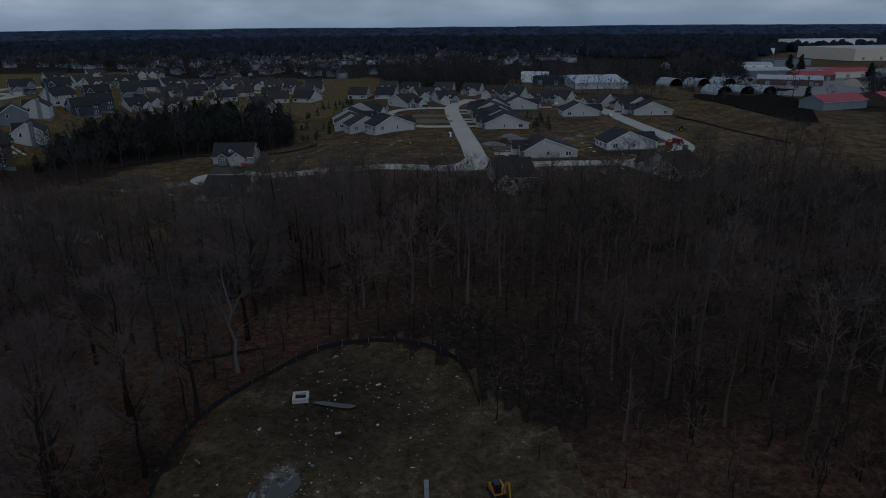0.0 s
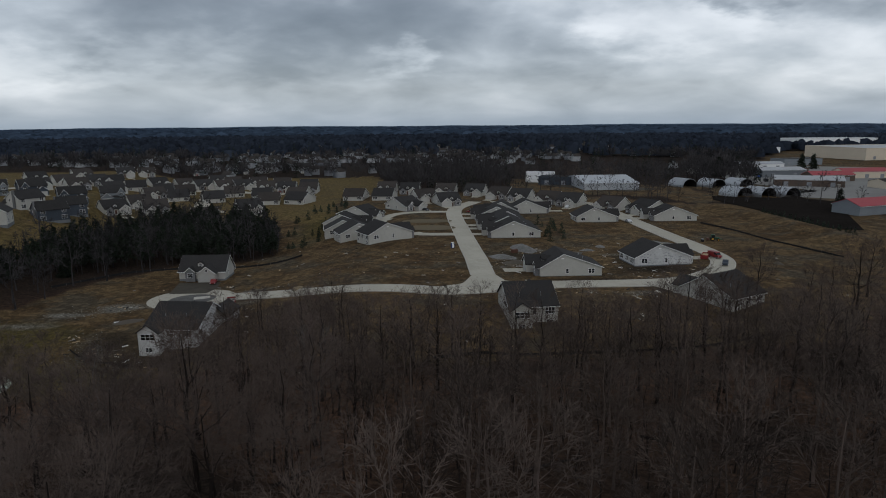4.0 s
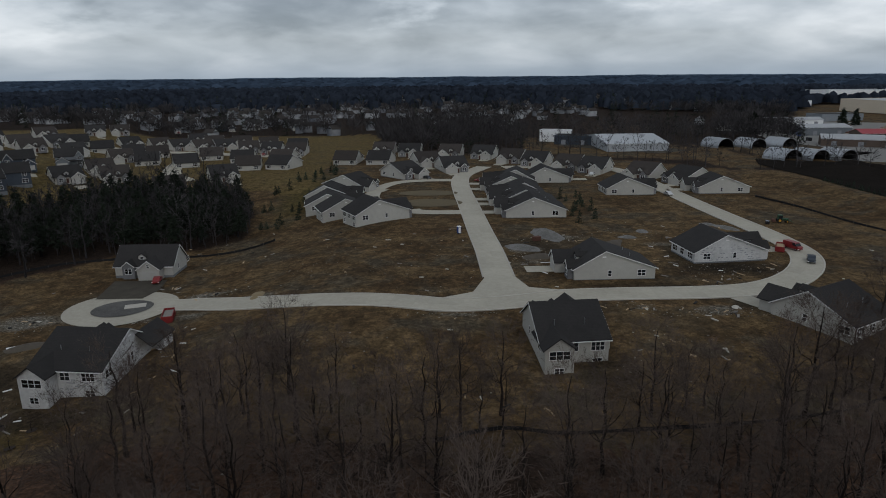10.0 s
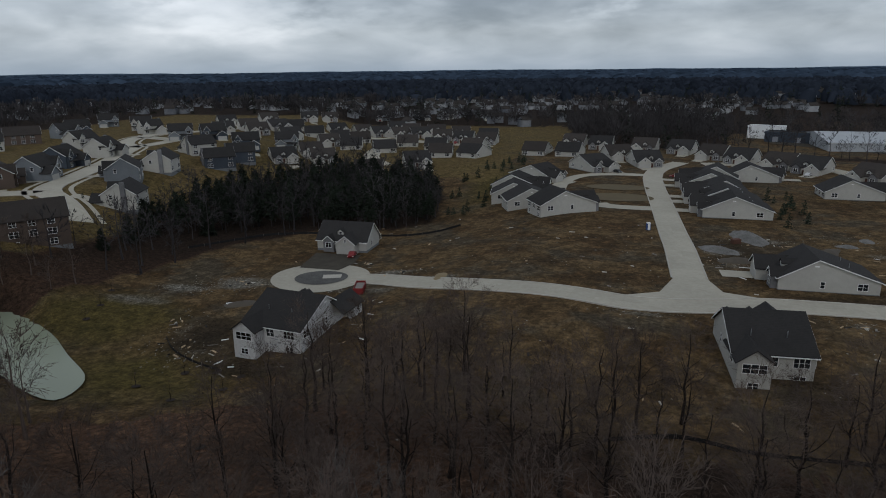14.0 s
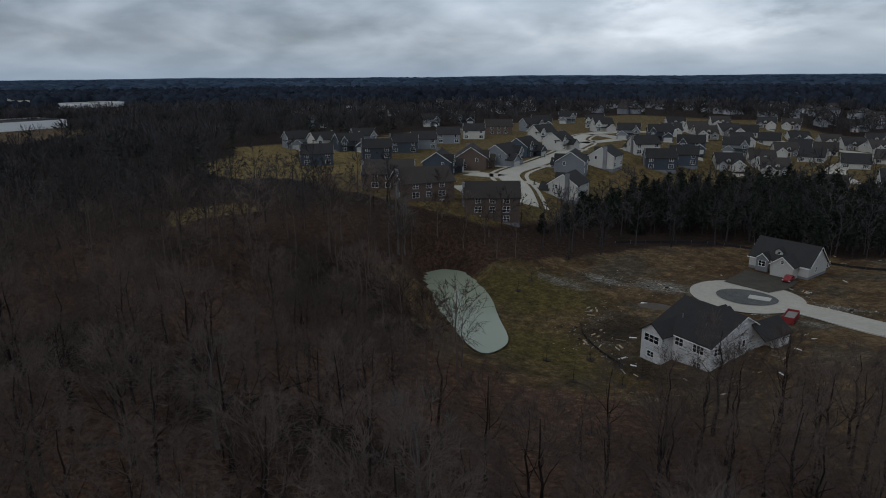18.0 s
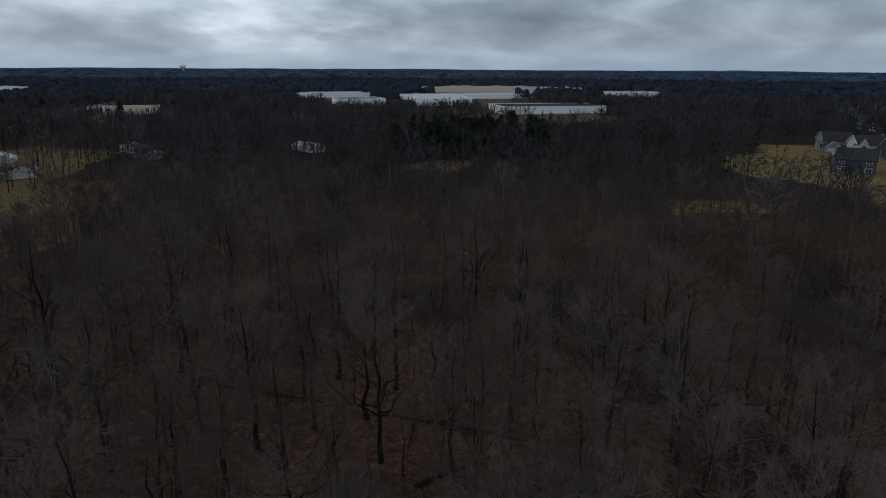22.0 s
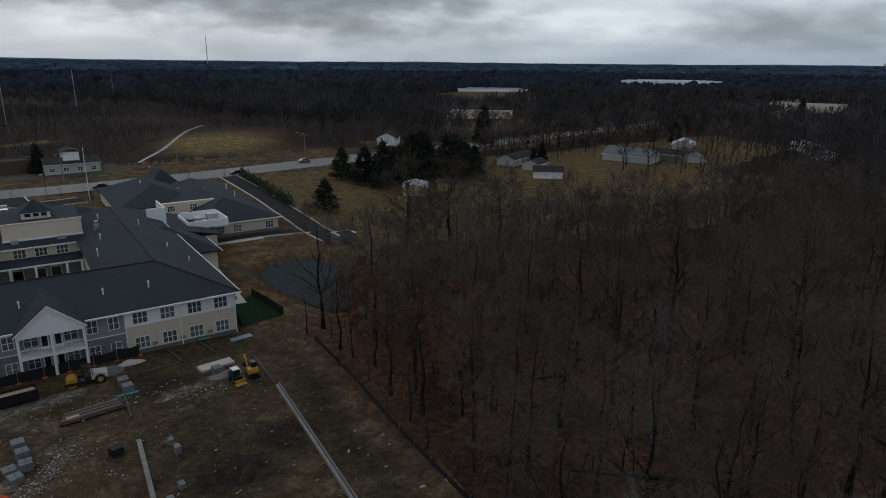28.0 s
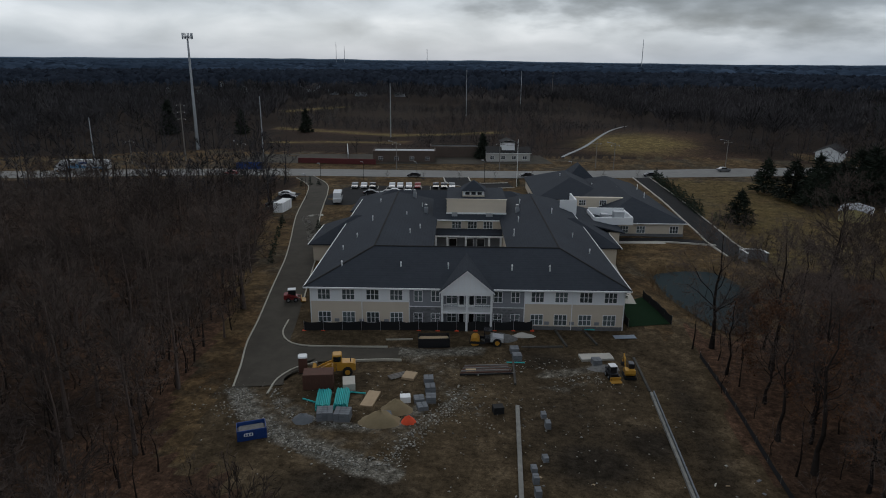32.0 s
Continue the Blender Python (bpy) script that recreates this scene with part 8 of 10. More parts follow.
# ---------------------------------------------------------------- machines and vehicles
def wheel(parent, x, y, r, w, name="wheel"):
    t = part(name, Shape().tube((x - w / 2, y, r), (x + w / 2, y, r), r, sides=14), BLACK, parent)
    part("rim", Shape().tube((x - w / 2 - 0.02, y, r), (x + w / 2 + 0.02, y, r), r * 0.55, sides=10), METAL if r < 0.5 else YELLOW, t)
    return t


def car(m, paint, label, kind="car", group=""):
    """A saloon, van or pickup, its nose towards -y."""
    ob = thing(kind, m, label, "car" if kind in ("car",) else kind, group)
    if kind == "van":
        prof = [(-2.7, 0.45), (2.7, 0.45), (2.7, 2.2), (-1.3, 2.2), (-2.0, 1.3), (-2.7, 1.1)]
        glass = [(-2.02, 1.32), (-1.34, 2.1), (-0.6, 2.1), (-0.6, 1.35)]
        L = 1.75
    elif kind == "pickup":
        prof = [(-2.8, 0.5), (2.8, 0.5), (2.8, 1.15), (0.9, 1.15), (0.6, 1.8), (-0.7, 1.8), (-1.3, 1.2), (-2.8, 1.1)]
        glass = [(-1.25, 1.22), (-0.7, 1.74), (0.55, 1.74), (0.8, 1.22)]
        L = 1.8
    else:
        prof = [(-2.3, 0.4), (2.3, 0.4), (2.35, 0.95), (1.7, 1.05), (1.0, 1.5), (-0.5, 1.5), (-1.2, 1.0), (-2.3, 0.8)]
        glass = [(-1.12, 1.02), (-0.48, 1.44), (0.97, 1.44), (1.55, 1.06)]
        L = 1.45
    part("body", Shape().prism(prof, "x", -0.9, 0.9), paint, ob)
    part("side_glass", Shape().prism(glass, "x", -0.92, 0.92), GLASS, ob)
    a, b = glass[0], glass[1]
    part("windscreen", Shape().prism([(a[0] - 0.03, a[1]), (b[0] - 0.03, b[1]), (b[0] + 0.03, b[1]), (a[0] + 0.03, a[1])], "x", -0.78, 0.78), GLASS, ob)
    for sx in (-0.82, 0.82):
        for y in (-L, L):
            wheel(ob, sx, y, 0.34, 0.22)
        part("headlight", Shape().box(sx - 0.2, sx + 0.2, prof[0][0] - 0.02, prof[0][0] + 0.05, 0.6, 0.75), WHITE, ob)
        part("tail_light", Shape().box(sx - 0.15, sx + 0.15, 2.26, 2.4 if kind == "car" else prof[1][0] + 0.02, 0.75, 0.9), RED, ob)
    return ob


CARS = {}
paints = (("white", CARWHITE), ("silver", SILVER), ("black", CARBLACK), ("red", RED))
lot = [(-29, 1), (-26.2, 0), (-23.5, 2), (-17.5, 0), (-15, 0), (-12.3, 0), (-9.6, 3), (-4, 2), (-1.5, 2), (1, 1)]
for x, c in lot:
    name, paint = paints[c]
    m = local(x, 109.3, 0, 0.12)
    if c in CARS:
        copy_thing(CARS[c], m)
    else:
        CARS[c] = car(m, paint, f"{name} car parked in a marked bay", group="cars in the car park")
for x, y, t, c in ((-23, 98, 90, 2), (-18, 98, 90, 1), (-16, 100, 90, 0), (-12, 98.5, 90, 0), (-47.5, 81, 90, 2), (-47.3, 96, 90, 0), (-46, 92, 85, 2)):
    copy_thing(CARS[c], local(x, y, t, 0.12))
for x, y, hd, c in ((0, -222, 8, 2), (-42, -229, 8, 2), (38, -216, 8, 2), (-70, -243, 190, 1), (100, -209, 10, 3)):
    copy_thing(CARS[c], pose(x, y, gz(x, y) + 0.14, 0, 0, hd + 90))
copy_thing(CARS[0], pose(90.5, 263, gz(90.5, 263) + 0.18, 0, 0, 8))
copy_thing(CARS[2], pose(104, 283, gz(104, 283) + 0.18, 0, 0, 90))
for i, ob in enumerate([o for o in scene.objects if o.parent is None and o.name.split('.')[0] in ('villa', 'family_house') and o.location.y > 215][3::5]):
    q = ob.matrix_basis @ Vector((3.2 * (-1 if i % 2 else 1), -ob.dimensions.y - 15.5, 0))
    copy_thing(CARS[(i * 3) % 4], pose(q.x, q.y, gz(q.x, q.y) + 0.2, 0, 0, math.degrees(ob.matrix_basis.to_euler().z)))
copy_thing(CARS[2], pose(-35, 300, gz(-35, 300) + 0.18, 0, 0, 60))
copy_thing(CARS[3], pose(-81, 172.2, gz(-81, 172.2) + 0.18, 0, 0, 10))
for i, (x, y) in enumerate(((98, 482), (104, 478), (110, 470), (116, 466), (122, 462), (92, 470), (100, 468), (108, 460))):
    copy_thing(CARS[i % 4], pose(x, y, gz(x, y) + 0.05, 0, 0, 30 * i))
car(pose(97.5, 177.5, gz(97.5, 177.5) + 0.2, 0, 0, 20), RED, "red work van parked at the kerb", "van")
car(pose(96.0, 165, gz(96, 165) + 0.2, 0, 0, -25), SIDING_NAVY, "dark blue-grey pickup truck with racks at the kerb", "pickup")


def trailer_box(m, l, w, h, paint, label, name="dumpster", fill=None, open_top=True):
    ob = thing(name, m, label, "skip" if open_top else "trailer")
    t = 0.08
    for nm, b in (("side", (-l / 2, l / 2, -w / 2, -w / 2 + t)), ("side", (-l / 2, l / 2, w / 2 - t, w / 2)), ("end", (-l / 2, -l / 2 + t, -w / 2 + t, w / 2 - t)), ("end", (l / 2 - t, l / 2, -w / 2 + t, w / 2 - t))):
        part(nm, Shape().box(*b, 0.15, h), paint, ob)
    part("floor", Shape().box(-l / 2, l / 2, -w / 2, w / 2, 0.05, 0.2), paint, ob)
    for i in range(6):
        x = -l / 2 + 0.3 + i * (l - 0.6) / 5
        for s in (-1, 1):
            part("rib", Shape().box(x - 0.05, x + 0.05, min(s * w / 2, s * (w / 2 + 0.06)), max(s * w / 2, s * (w / 2 + 0.06)), 0.15, h), paint, ob)
    if open_top:
        part("load", Shape().soft_box(-l / 2 + 0.1, l / 2 - 0.1, -w / 2 + 0.1, w / 2 - 0.1, 0.2, h * 0.75, 0.15), fill or WOOD, ob)
    else:
        part("top", Shape().soft_box(-l / 2, l / 2, -w / 2, w / 2, h, h + 0.1, 0.03), paint, ob)
    return ob


trailer_box(local(-5.2, -6.9, 2), 4.4, 2.0, 1.4, CARBLACK, "black steel skip half full of scrap wood")
bin_ob = trailer_box(local(-24.6, -29.7, 18), 3.0, 1.9, 1.25, BLUE, "blue steel skip half full of rubble", fill=GRAVEL)
part("sign_panel", Shape().box(-0.8, 0.1, -1.04, -1.01, 0.6, 0.95), WHITE, bin_ob, "white panel with dark bars")
for i in range(3):
    part("sign_bar", Shape().box(-0.72 + i * 0.28, -0.56 + i * 0.28, -1.06, -1.035, 0.66, 0.89), BLUE, bin_ob)
trailer_box(pose(-65, 141.5, gz(-65, 141.5) + 0.1, 0, 0, 106), 6.2, 2.4, 1.7, RED, "large red steel skip full of scrap lumber", fill=WOOD_GREY)
trailer_box(pose(94, 177.5, gz(94, 177.5) + 0.1, 0, 0, 62), 6.0, 2.3, 1.5, RED, "red steel skip behind an unfinished villa")
trailer_box(local(-19.3, -18.8, 4), 3.6, 2.0, 1.9, BRICK_RED, "rust-brown steel box container", open_top=False, name="steel_container")
trailer_box(local(-44.5, 77.6, 80), 6.5, 2.4, 2.5, WHITE, "white box trailer beside the drive", open_top=False, name="box_trailer")


def toilet(m, paint, label):
    ob = thing("portable_toilet", m, label, "toilet")
    part("cabin", Shape().soft_box(-0.55, 0.55, -0.55, 0.55, 0.05, 2.1, 0.06), paint, ob)
    part("roof", Shape().soft_box(-0.58, 0.58, -0.58, 0.58, 2.1, 2.32, 0.1), WHITE, ob)
    part("door", Shape().box(-0.38, 0.38, -0.58, -0.55, 0.15, 1.95), WHITE if paint is BLUE else BRICK_RED, ob)
    part("base", Shape().box(-0.6, 0.6, -0.6, 0.6, 0, 0.1), BLACK, ob)


toilet(local(-21.9, -15.0, 10), BRICK_RED, "red-brown portable toilet with a white roof")
toilet(pose(3.8, 199.8, gz(3.8, 199.8) + 0.05, 0, 0, 20), BLUE, "blue portable toilet with a white roof")


def wheel_loader(m, label):
    ob = thing("wheel_loader", m, label, "loader")
    part("rear_body", Shape().prism([(0.1, 0.9), (2.9, 0.9), (2.9, 1.9), (2.5, 2.1), (0.1, 2.2)], "x", -0.85, 0.85), YELLOW, ob)
    part("front_frame", Shape().prism([(-1.9, 0.8), (0.0, 0.8), (0.0, 1.6), (-1.2, 1.7), (-1.9, 1.2)], "x", -0.7, 0.7), YELLOW, ob)
    part("cab", Shape().soft_box(-0.8, 0.8, -0.5, 0.9, 2.1, 3.4, 0.12), YELLOW, ob)
    part("cab_glass", Shape().box(-0.83, 0.83, -0.35, 0.75, 2.35, 3.15).box(-0.65, 0.65, -0.53, -0.48, 2.35, 3.15), GLASS, ob)
    for sx in (-0.55, 0.55):
        part("lift_arm", Shape().prism([(-0.6, 1.8), (-2.2, 1.2), (-3.2, 0.6), (-3.2, 0.85), (-2.1, 1.5), (-0.6, 2.1)], "x", sx - 0.1, sx + 0.1), YELLOW, ob)
    part("bucket", Shape().prism([(-3.0, 0.2), (-4.2, 0.05), (-4.2, 0.12), (-3.2, 0.35), (-3.15, 1.1), (-3.5, 1.35), (-3.4, 1.42), (-3.0, 1.15)], "x", -1.35, 1.35), YELLOW, ob)
    part("exhaust", Shape().tube((0.4, 2.2, 2.0), (0.4, 2.2, 2.8), 0.07), DARK, ob)
    for sx in (-0.95, 0.95):
        for y in (-1.2, 1.7):
            wheel(ob, sx, y, 0.75, 0.5)
    return ob


wheel_loader(local(-17.6, -15.6, -84) @ Matrix.Scale(0.84, 4), "large yellow wheel loader with its bucket lowered")


def roller(m, label):
    ob = thing("road_roller", m, label, "roller")
    part("drum", Shape().tube((-1.0, -1.6, 0.75), (1.0, -1.6, 0.75), 0.75, sides=20), YELLOW, ob, "rust-orange steel drum")
    part("drum_yoke", Shape().box(-1.2, -1.05, -2.4, 0.1, 0.5, 0.9).box(1.05, 1.2, -2.4, 0.1, 0.5, 0.9).box(-1.2, 1.2, -2.5, -2.4, 0.5, 0.9), CARBLACK, ob)
    part("engine_hood", Shape().prism([(0.9, 0.8), (3.0, 0.8), (3.0, 1.5), (0.9, 1.8)], "x", -0.85, 0.85), CARWHITE, ob)
    part("seat_deck", Shape().box(-0.9, 0.9, 0.0, 0.9, 0.7, 1.3), CARBLACK, ob)
    part("canopy", Shape().soft_box(-0.85, 0.85, -0.2, 1.2, 2.6, 2.75, 0.05), CARBLACK, ob)
    for x, y in ((-0.8, -0.1), (0.8, -0.1), (-0.8, 1.1), (0.8, 1.1)):
        part("canopy_post", Shape().box(x - 0.05, x + 0.05, y - 0.05, y + 0.05, 1.2, 2.6), CARBLACK, ob)
    for sx in (-0.85, 0.85):
        wheel(ob, sx, 2.0, 0.72, 0.5)


roller(local(2.0, -6.6, -96) @ Matrix.Scale(0.86, 4), "white and orange road roller beside a gravel heap")


def excavator(m, label, lift=1.0):
    ob = thing("mini_excavator", m, label, "excavator")
    for sx in (-0.75, 0.75):
        part("track", Shape().soft_box(sx - 0.2, sx + 0.2, -1.1, 1.1, 0, 0.55, 0.12), BLACK, ob)
    part("undercarriage", Shape().box(-0.55, 0.55, -0.6, 0.6, 0.25, 0.6), CARBLACK, ob)
    part("house", Shape().prism([(-0.9, 0.65), (1.0, 0.65), (1.15, 1.0), (1.0, 1.5), (-0.1, 1.6), (-0.9, 1.0)], "x", -0.8, 0.8), YELLOW, ob)
    part("cab", Shape().soft_box(-0.75, 0.2, -0.9, 0.4, 0.9, 2.4, 0.08), CARBLACK, ob)
    part("boom", Shape().prism([(-0.7, 0.9), (-1.6, 2.4 * lift), (-2.6, 2.9 * lift), (-2.65, 2.7 * lift), (-1.75, 2.1 * lift), (-0.9, 0.8)], "x", 0.3, 0.5), YELLOW, ob)
    part("stick", Shape().prism([(-2.5, 2.95 * lift), (-3.1, 1.2), (-2.95, 1.15), (-2.3, 2.7 * lift)], "x", 0.32, 0.48), YELLOW, ob)
    part("bucket", Shape().prism([(-3.1, 1.25), (-3.3, 0.7), (-2.9, 0.45), (-2.6, 0.7), (-2.8, 1.1)], "x", 0.1, 0.7), CARBLACK, ob)
    part("blade", Shape().box(-0.95, 0.95, 1.3, 1.4, 0.05, 0.5), CARBLACK, ob)


excavator(local(19.5, -16.4, 176) @ Matrix.Scale(0.78, 4), "small yellow excavator with a folded boom on bare earth")
excavator(pose(5.0, -42.4, gz(5.0, -42.4), 0, 0, 20) @ Matrix.Scale(0.7, 4), "yellow excavator with its boom raised by the site edge", 1.3)


def skid_loader(m, paint, label):
    ob = thing("skid_loader", m, label, "loader")
    part("body", Shape().prism([(-0.9, 0.4), (1.3, 0.4), (1.3, 1.2), (0.6, 1.4), (-0.9, 0.9)], "x", -0.6, 0.6), paint, ob)
    part("cab", Shape().soft_box(-0.5, 0.5, -0.6, 0.6, 0.9, 2.0, 0.06), CARBLACK, ob)
    part("cab_roof", Shape().soft_box(-0.55, 0.55, -0.65, 0.65, 2.0, 2.1, 0.03), WHITE, ob)
    for sx in (-0.7, 0.7):
        part("lift_arm", Shape().prism([(1.2, 1.3), (-1.4, 0.7), (-1.6, 0.3), (-1.4, 0.3), (-1.2, 0.6), (1.2, 1.15)], "x", sx - 0.07, sx + 0.07), paint, ob)
        for y in (-0.6, 0.6):
            wheel(ob, sx, y, 0.38, 0.28)
    part("bucket", Shape().prism([(-1.4, 0.1), (-2.2, 0.05), (-2.2, 0.1), (-1.55, 0.25), (-1.5, 0.7), (-1.4, 0.7)], "x", -0.85, 0.85), YELLOW, ob)


skid_loader(local(17.3, -16.6, 6) @ Matrix.Scale(0.82, 4), CARBLACK, "black and yellow skid loader seen beside an excavator")
skid_loader(local(-28.4, 10.2, 100, 0.12), RED, "red skid loader with a yellow bucket on the drive")


def tractor(m, label):
    ob = thing("tractor", m, label, "tractor")
    part("hood", Shape().soft_box(-0.4, 0.4, -1.9, 0.0, 0.8, 1.5, 0.1), GREEN, ob)
    part("cab", Shape().soft_box(-0.7, 0.7, 0.0, 1.4, 1.0, 2.6, 0.08), GREEN, ob)
    part("cab_glass", Shape().box(-0.73, 0.73, 0.15, 1.25, 1.5, 2.4), GLASS, ob)
    part("loader", Shape().prism([(-1.0, 1.3), (-2.9, 0.7), (-3.6, 0.2), (-3.4, 0.2), (-2.7, 0.6), (-1.0, 1.1)], "x", -0.6, 0.6), GREEN, ob)
    part("implement", Shape().soft_box(-1.0, 1.0, 2.2, 3.2, 0.3, 1.2, 0.1), BRICK_RED, ob)
    for sx in (-0.75, 0.75):
        wheel(ob, sx, 0.9, 0.8, 0.45)
        wheel(ob, sx, -1.5, 0.5, 0.3)


tractor(pose(111.5, 212, gz(111.5, 212), 0, 0, 80), "dark green tractor with a red implement on dry grass")
loose("implement", 106, 210.5, 70, (2.0, 1.2, 1.0), CARBLACK, "dark farm implement on dry grass", "implement", world_at=True)
loose("implement", 27, 190, 30, (2.4, 1.4, 1.3), BRICK_RED, "rusty machine attachment on a plot", "implement", world_at=True)


def lorry(m, label):
    """An articulated lorry; nose towards -y."""
    ob = thing("lorry", m, label, "truck")
    part("trailer", Shape().soft_box(-1.28, 1.28, -5.0, 9.5, 1.1, 4.1, 0.06), CARWHITE, ob)
    part("skirt", Shape().box(-1.24, 1.24, -2.0, 5.0, 0.5, 1.1), CARWHITE, ob)
    part("stripe", Shape().prism([(-4, 1.3), (8, 1.3), (8, 1.7), (2, 1.9), (-1, 2.9), (-4, 2.0)], "x", -1.31, 1.31), BLUE_L, ob, "pale blue painted wave")
    part("lettering_bar", Shape().box(-1.33, 1.33, -0.5, 2.6, 2.9, 3.4), BLUE, ob)
    part("cab", Shape().prism([(-8.6, 0.6), (-5.4, 0.6), (-5.4, 3.9), (-6.4, 3.9), (-7.2, 2.9), (-8.4, 1.9), (-8.7, 1.2)], "x", -1.2, 1.2), CARWHITE, ob)
    part("cab_glass", Shape().prism([(-7.1, 2.0), (-6.3, 2.0), (-6.3, 2.9), (-6.9, 2.9)], "x", -1.22, 1.22), GLASS, ob)
    for y in (-7.6, -5.6, -4.4, 6.6, 7.9):
        for sx in (-1.0, 1.0):
            wheel(ob, sx, y, 0.52, 0.35)
    return ob


lorry(pose(153, -206, gz(153, -206) + 0.14, 0, 0, -77 + 180), "white articulated lorry with a pale blue wave on the highway")
trailer_box(pose(98, -220, gz(98, -220) + 0.5, 0, 0, 12), 9, 2.4, 2.2, BLUE, "dark blue tipper trailer on the highway", name="tipper_trailer", fill=EARTH)
ob = thing("minibus", local(-31.5, 88, 4, 0.12), "white minibus with dark windows in the car park", "bus")
part("body", Shape().prism([(-3.4, 0.5), (3.2, 0.5), (3.2, 2.9), (-2.2, 2.9), (-2.6, 1.7), (-3.4, 1.4)], "x", -1.1, 1.1), CARWHITE, ob)
part("side_glass", Shape().box(-1.12, 1.12, -1.8, 2.9, 1.7, 2.4), GLASS, ob)
part("back_window", Shape().box(-0.8, 0.8, 3.2, 3.23, 1.6, 2.5), GLASS, ob)
for sx in (-0.95, 0.95):
    for y in (-2.2, 2.0):
        wheel(ob, sx, y, 0.4, 0.28)

near_part = lower_line[(lower_line[:, 0] > -62) & (lower_line[:, 1] < 190)]
slabs(lower_road, near_part, 3.7, 5.4)
slabs(main_road, main_line[5:36], 3.7, 5.4, lift=0.165)

# ---------------------------------------------------------------- evergreens
def needle_mesh(name, seed, height, radius, mat, start=0.1, tiers=10, per=9, blades=7, droop=0.25, size=1.0):
    """A conifer's crown: boughs in whorls, each a spray of narrow needle blades."""
    rng = np.random.default_rng(seed)
    P, Q, W = [], [], []
    for t in range(tiers):
        f = t / (tiers - 1)
        z = height * (start + (0.97 - start) * f)
        r = radius * (1 - f) ** 0.8 * rng.uniform(0.85, 1.1) + 0.12
        for b in range(max(3, int(per * (1 - 0.5 * f)))):
            a = rng.uniform(0, 6.28)
            rr = r * rng.uniform(0.7, 1.1)
            o = np.array([0, 0, z + rng.normal(0, height * 0.02)])
            e = o + np.array([math.cos(a) * rr, math.sin(a) * rr, -droop * rr + rng.normal(0, 0.1)])
            P.append(o)
            Q.append(e)
            W.append(0.22 * size)
            for k in range(blades):
                g = rng.uniform(0.25, 1.0)
                m = o + (e - o) * g
                d = (e - o) / max(np.linalg.norm(e - o), 1e-6) + rng.normal(0, 0.7, 3)
                P.append(m)
                Q.append(m + d / np.linalg.norm(d) * rng.uniform(0.5, 1.0) * 0.32 * (radius + 0.6) * size)
                W.append(0.34 * size * rng.uniform(0.7, 1.3))
    v, f = spikes(np.array(P), np.array(Q), np.array(W), rng)
    return tri_mesh(name, v, f, mat)


def stem_mesh(name, height, r):
    v, f = prisms([((0, 0, -0.4), (0.1, 0.05, height * 0.5), r * 1.2, r * 0.7), ((0.1, 0.05, height * 0.5), (0, 0, height), r * 0.7, 0.03)], 6)
    return tri_mesh(name, v, f, BARK)


BUSHY = [(h, stem_mesh("trunk", h, 0.2), needle_mesh("crown", 180 + i, h, r, NEEDLE, start=0.12, tiers=11, per=15, blades=9, droop=-0.05, size=1.25)) for i, (h, r) in enumerate(((11, 5.6), (13, 6.2)))]
PINES = [(h, stem_mesh("trunk", h, 0.16), needle_mesh("crown", 100 + i, h, r, NEEDLE, start=0.34, tiers=9, per=9, blades=8, droop=0.0, size=1.5)) for i, (h, r) in enumerate(((11.5, 3.3), (10, 3.0), (12.5, 3.5)))]
SPRUCES = [(h, stem_mesh("trunk", h, 0.14), needle_mesh("crown", 120 + i, h, r, NEEDLE, start=0.05, tiers=15, per=14, blades=7, droop=0.2, size=1.5)) for i, (h, r) in enumerate(((12, 4.2), (14, 4.8)))]
SHRUBS = [(h, stem_mesh("trunk", h, 0.05), needle_mesh("crown", 140 + i, h, r, NEEDLE_B, start=0.03, tiers=9, per=9, blades=5, droop=0.15, size=0.55)) for i, (h, r) in enumerate(((2.6, 1.0), (3.2, 1.2), (2.2, 0.9)))]
rng = np.random.default_rng(9)
for i, (x, y) in enumerate(scatter(31, 165, (-165, -65), (172, 290), 4.1, lambda x, y: inside(BELT, x, y) & (away(BELT, x, y) > 1))):
    k = rng.integers(0, 3)
    plant(PINES[k], x, y, rng.uniform(0.8, 1.1), rng.uniform(0, 360), "tall dark pine with a bare lower trunk", name="pine_tree", group="pines of the belt")
woods("undergrowth", scatter(36, 420, (-165, -66), (172, 288), 3.6, lambda x, y: inside(BELT, x, y)), [lod_tree(91, 8, 6, 3, 3, 1, 0.12, wide=0.3, start=0.15), lod_tree(92, 10, 6, 3, 3, 1, 0.12, wide=0.26, start=0.2)], 93, (TWIG_FAR, TWIG_FAR), "dark leafless undergrowth between pine trunks")
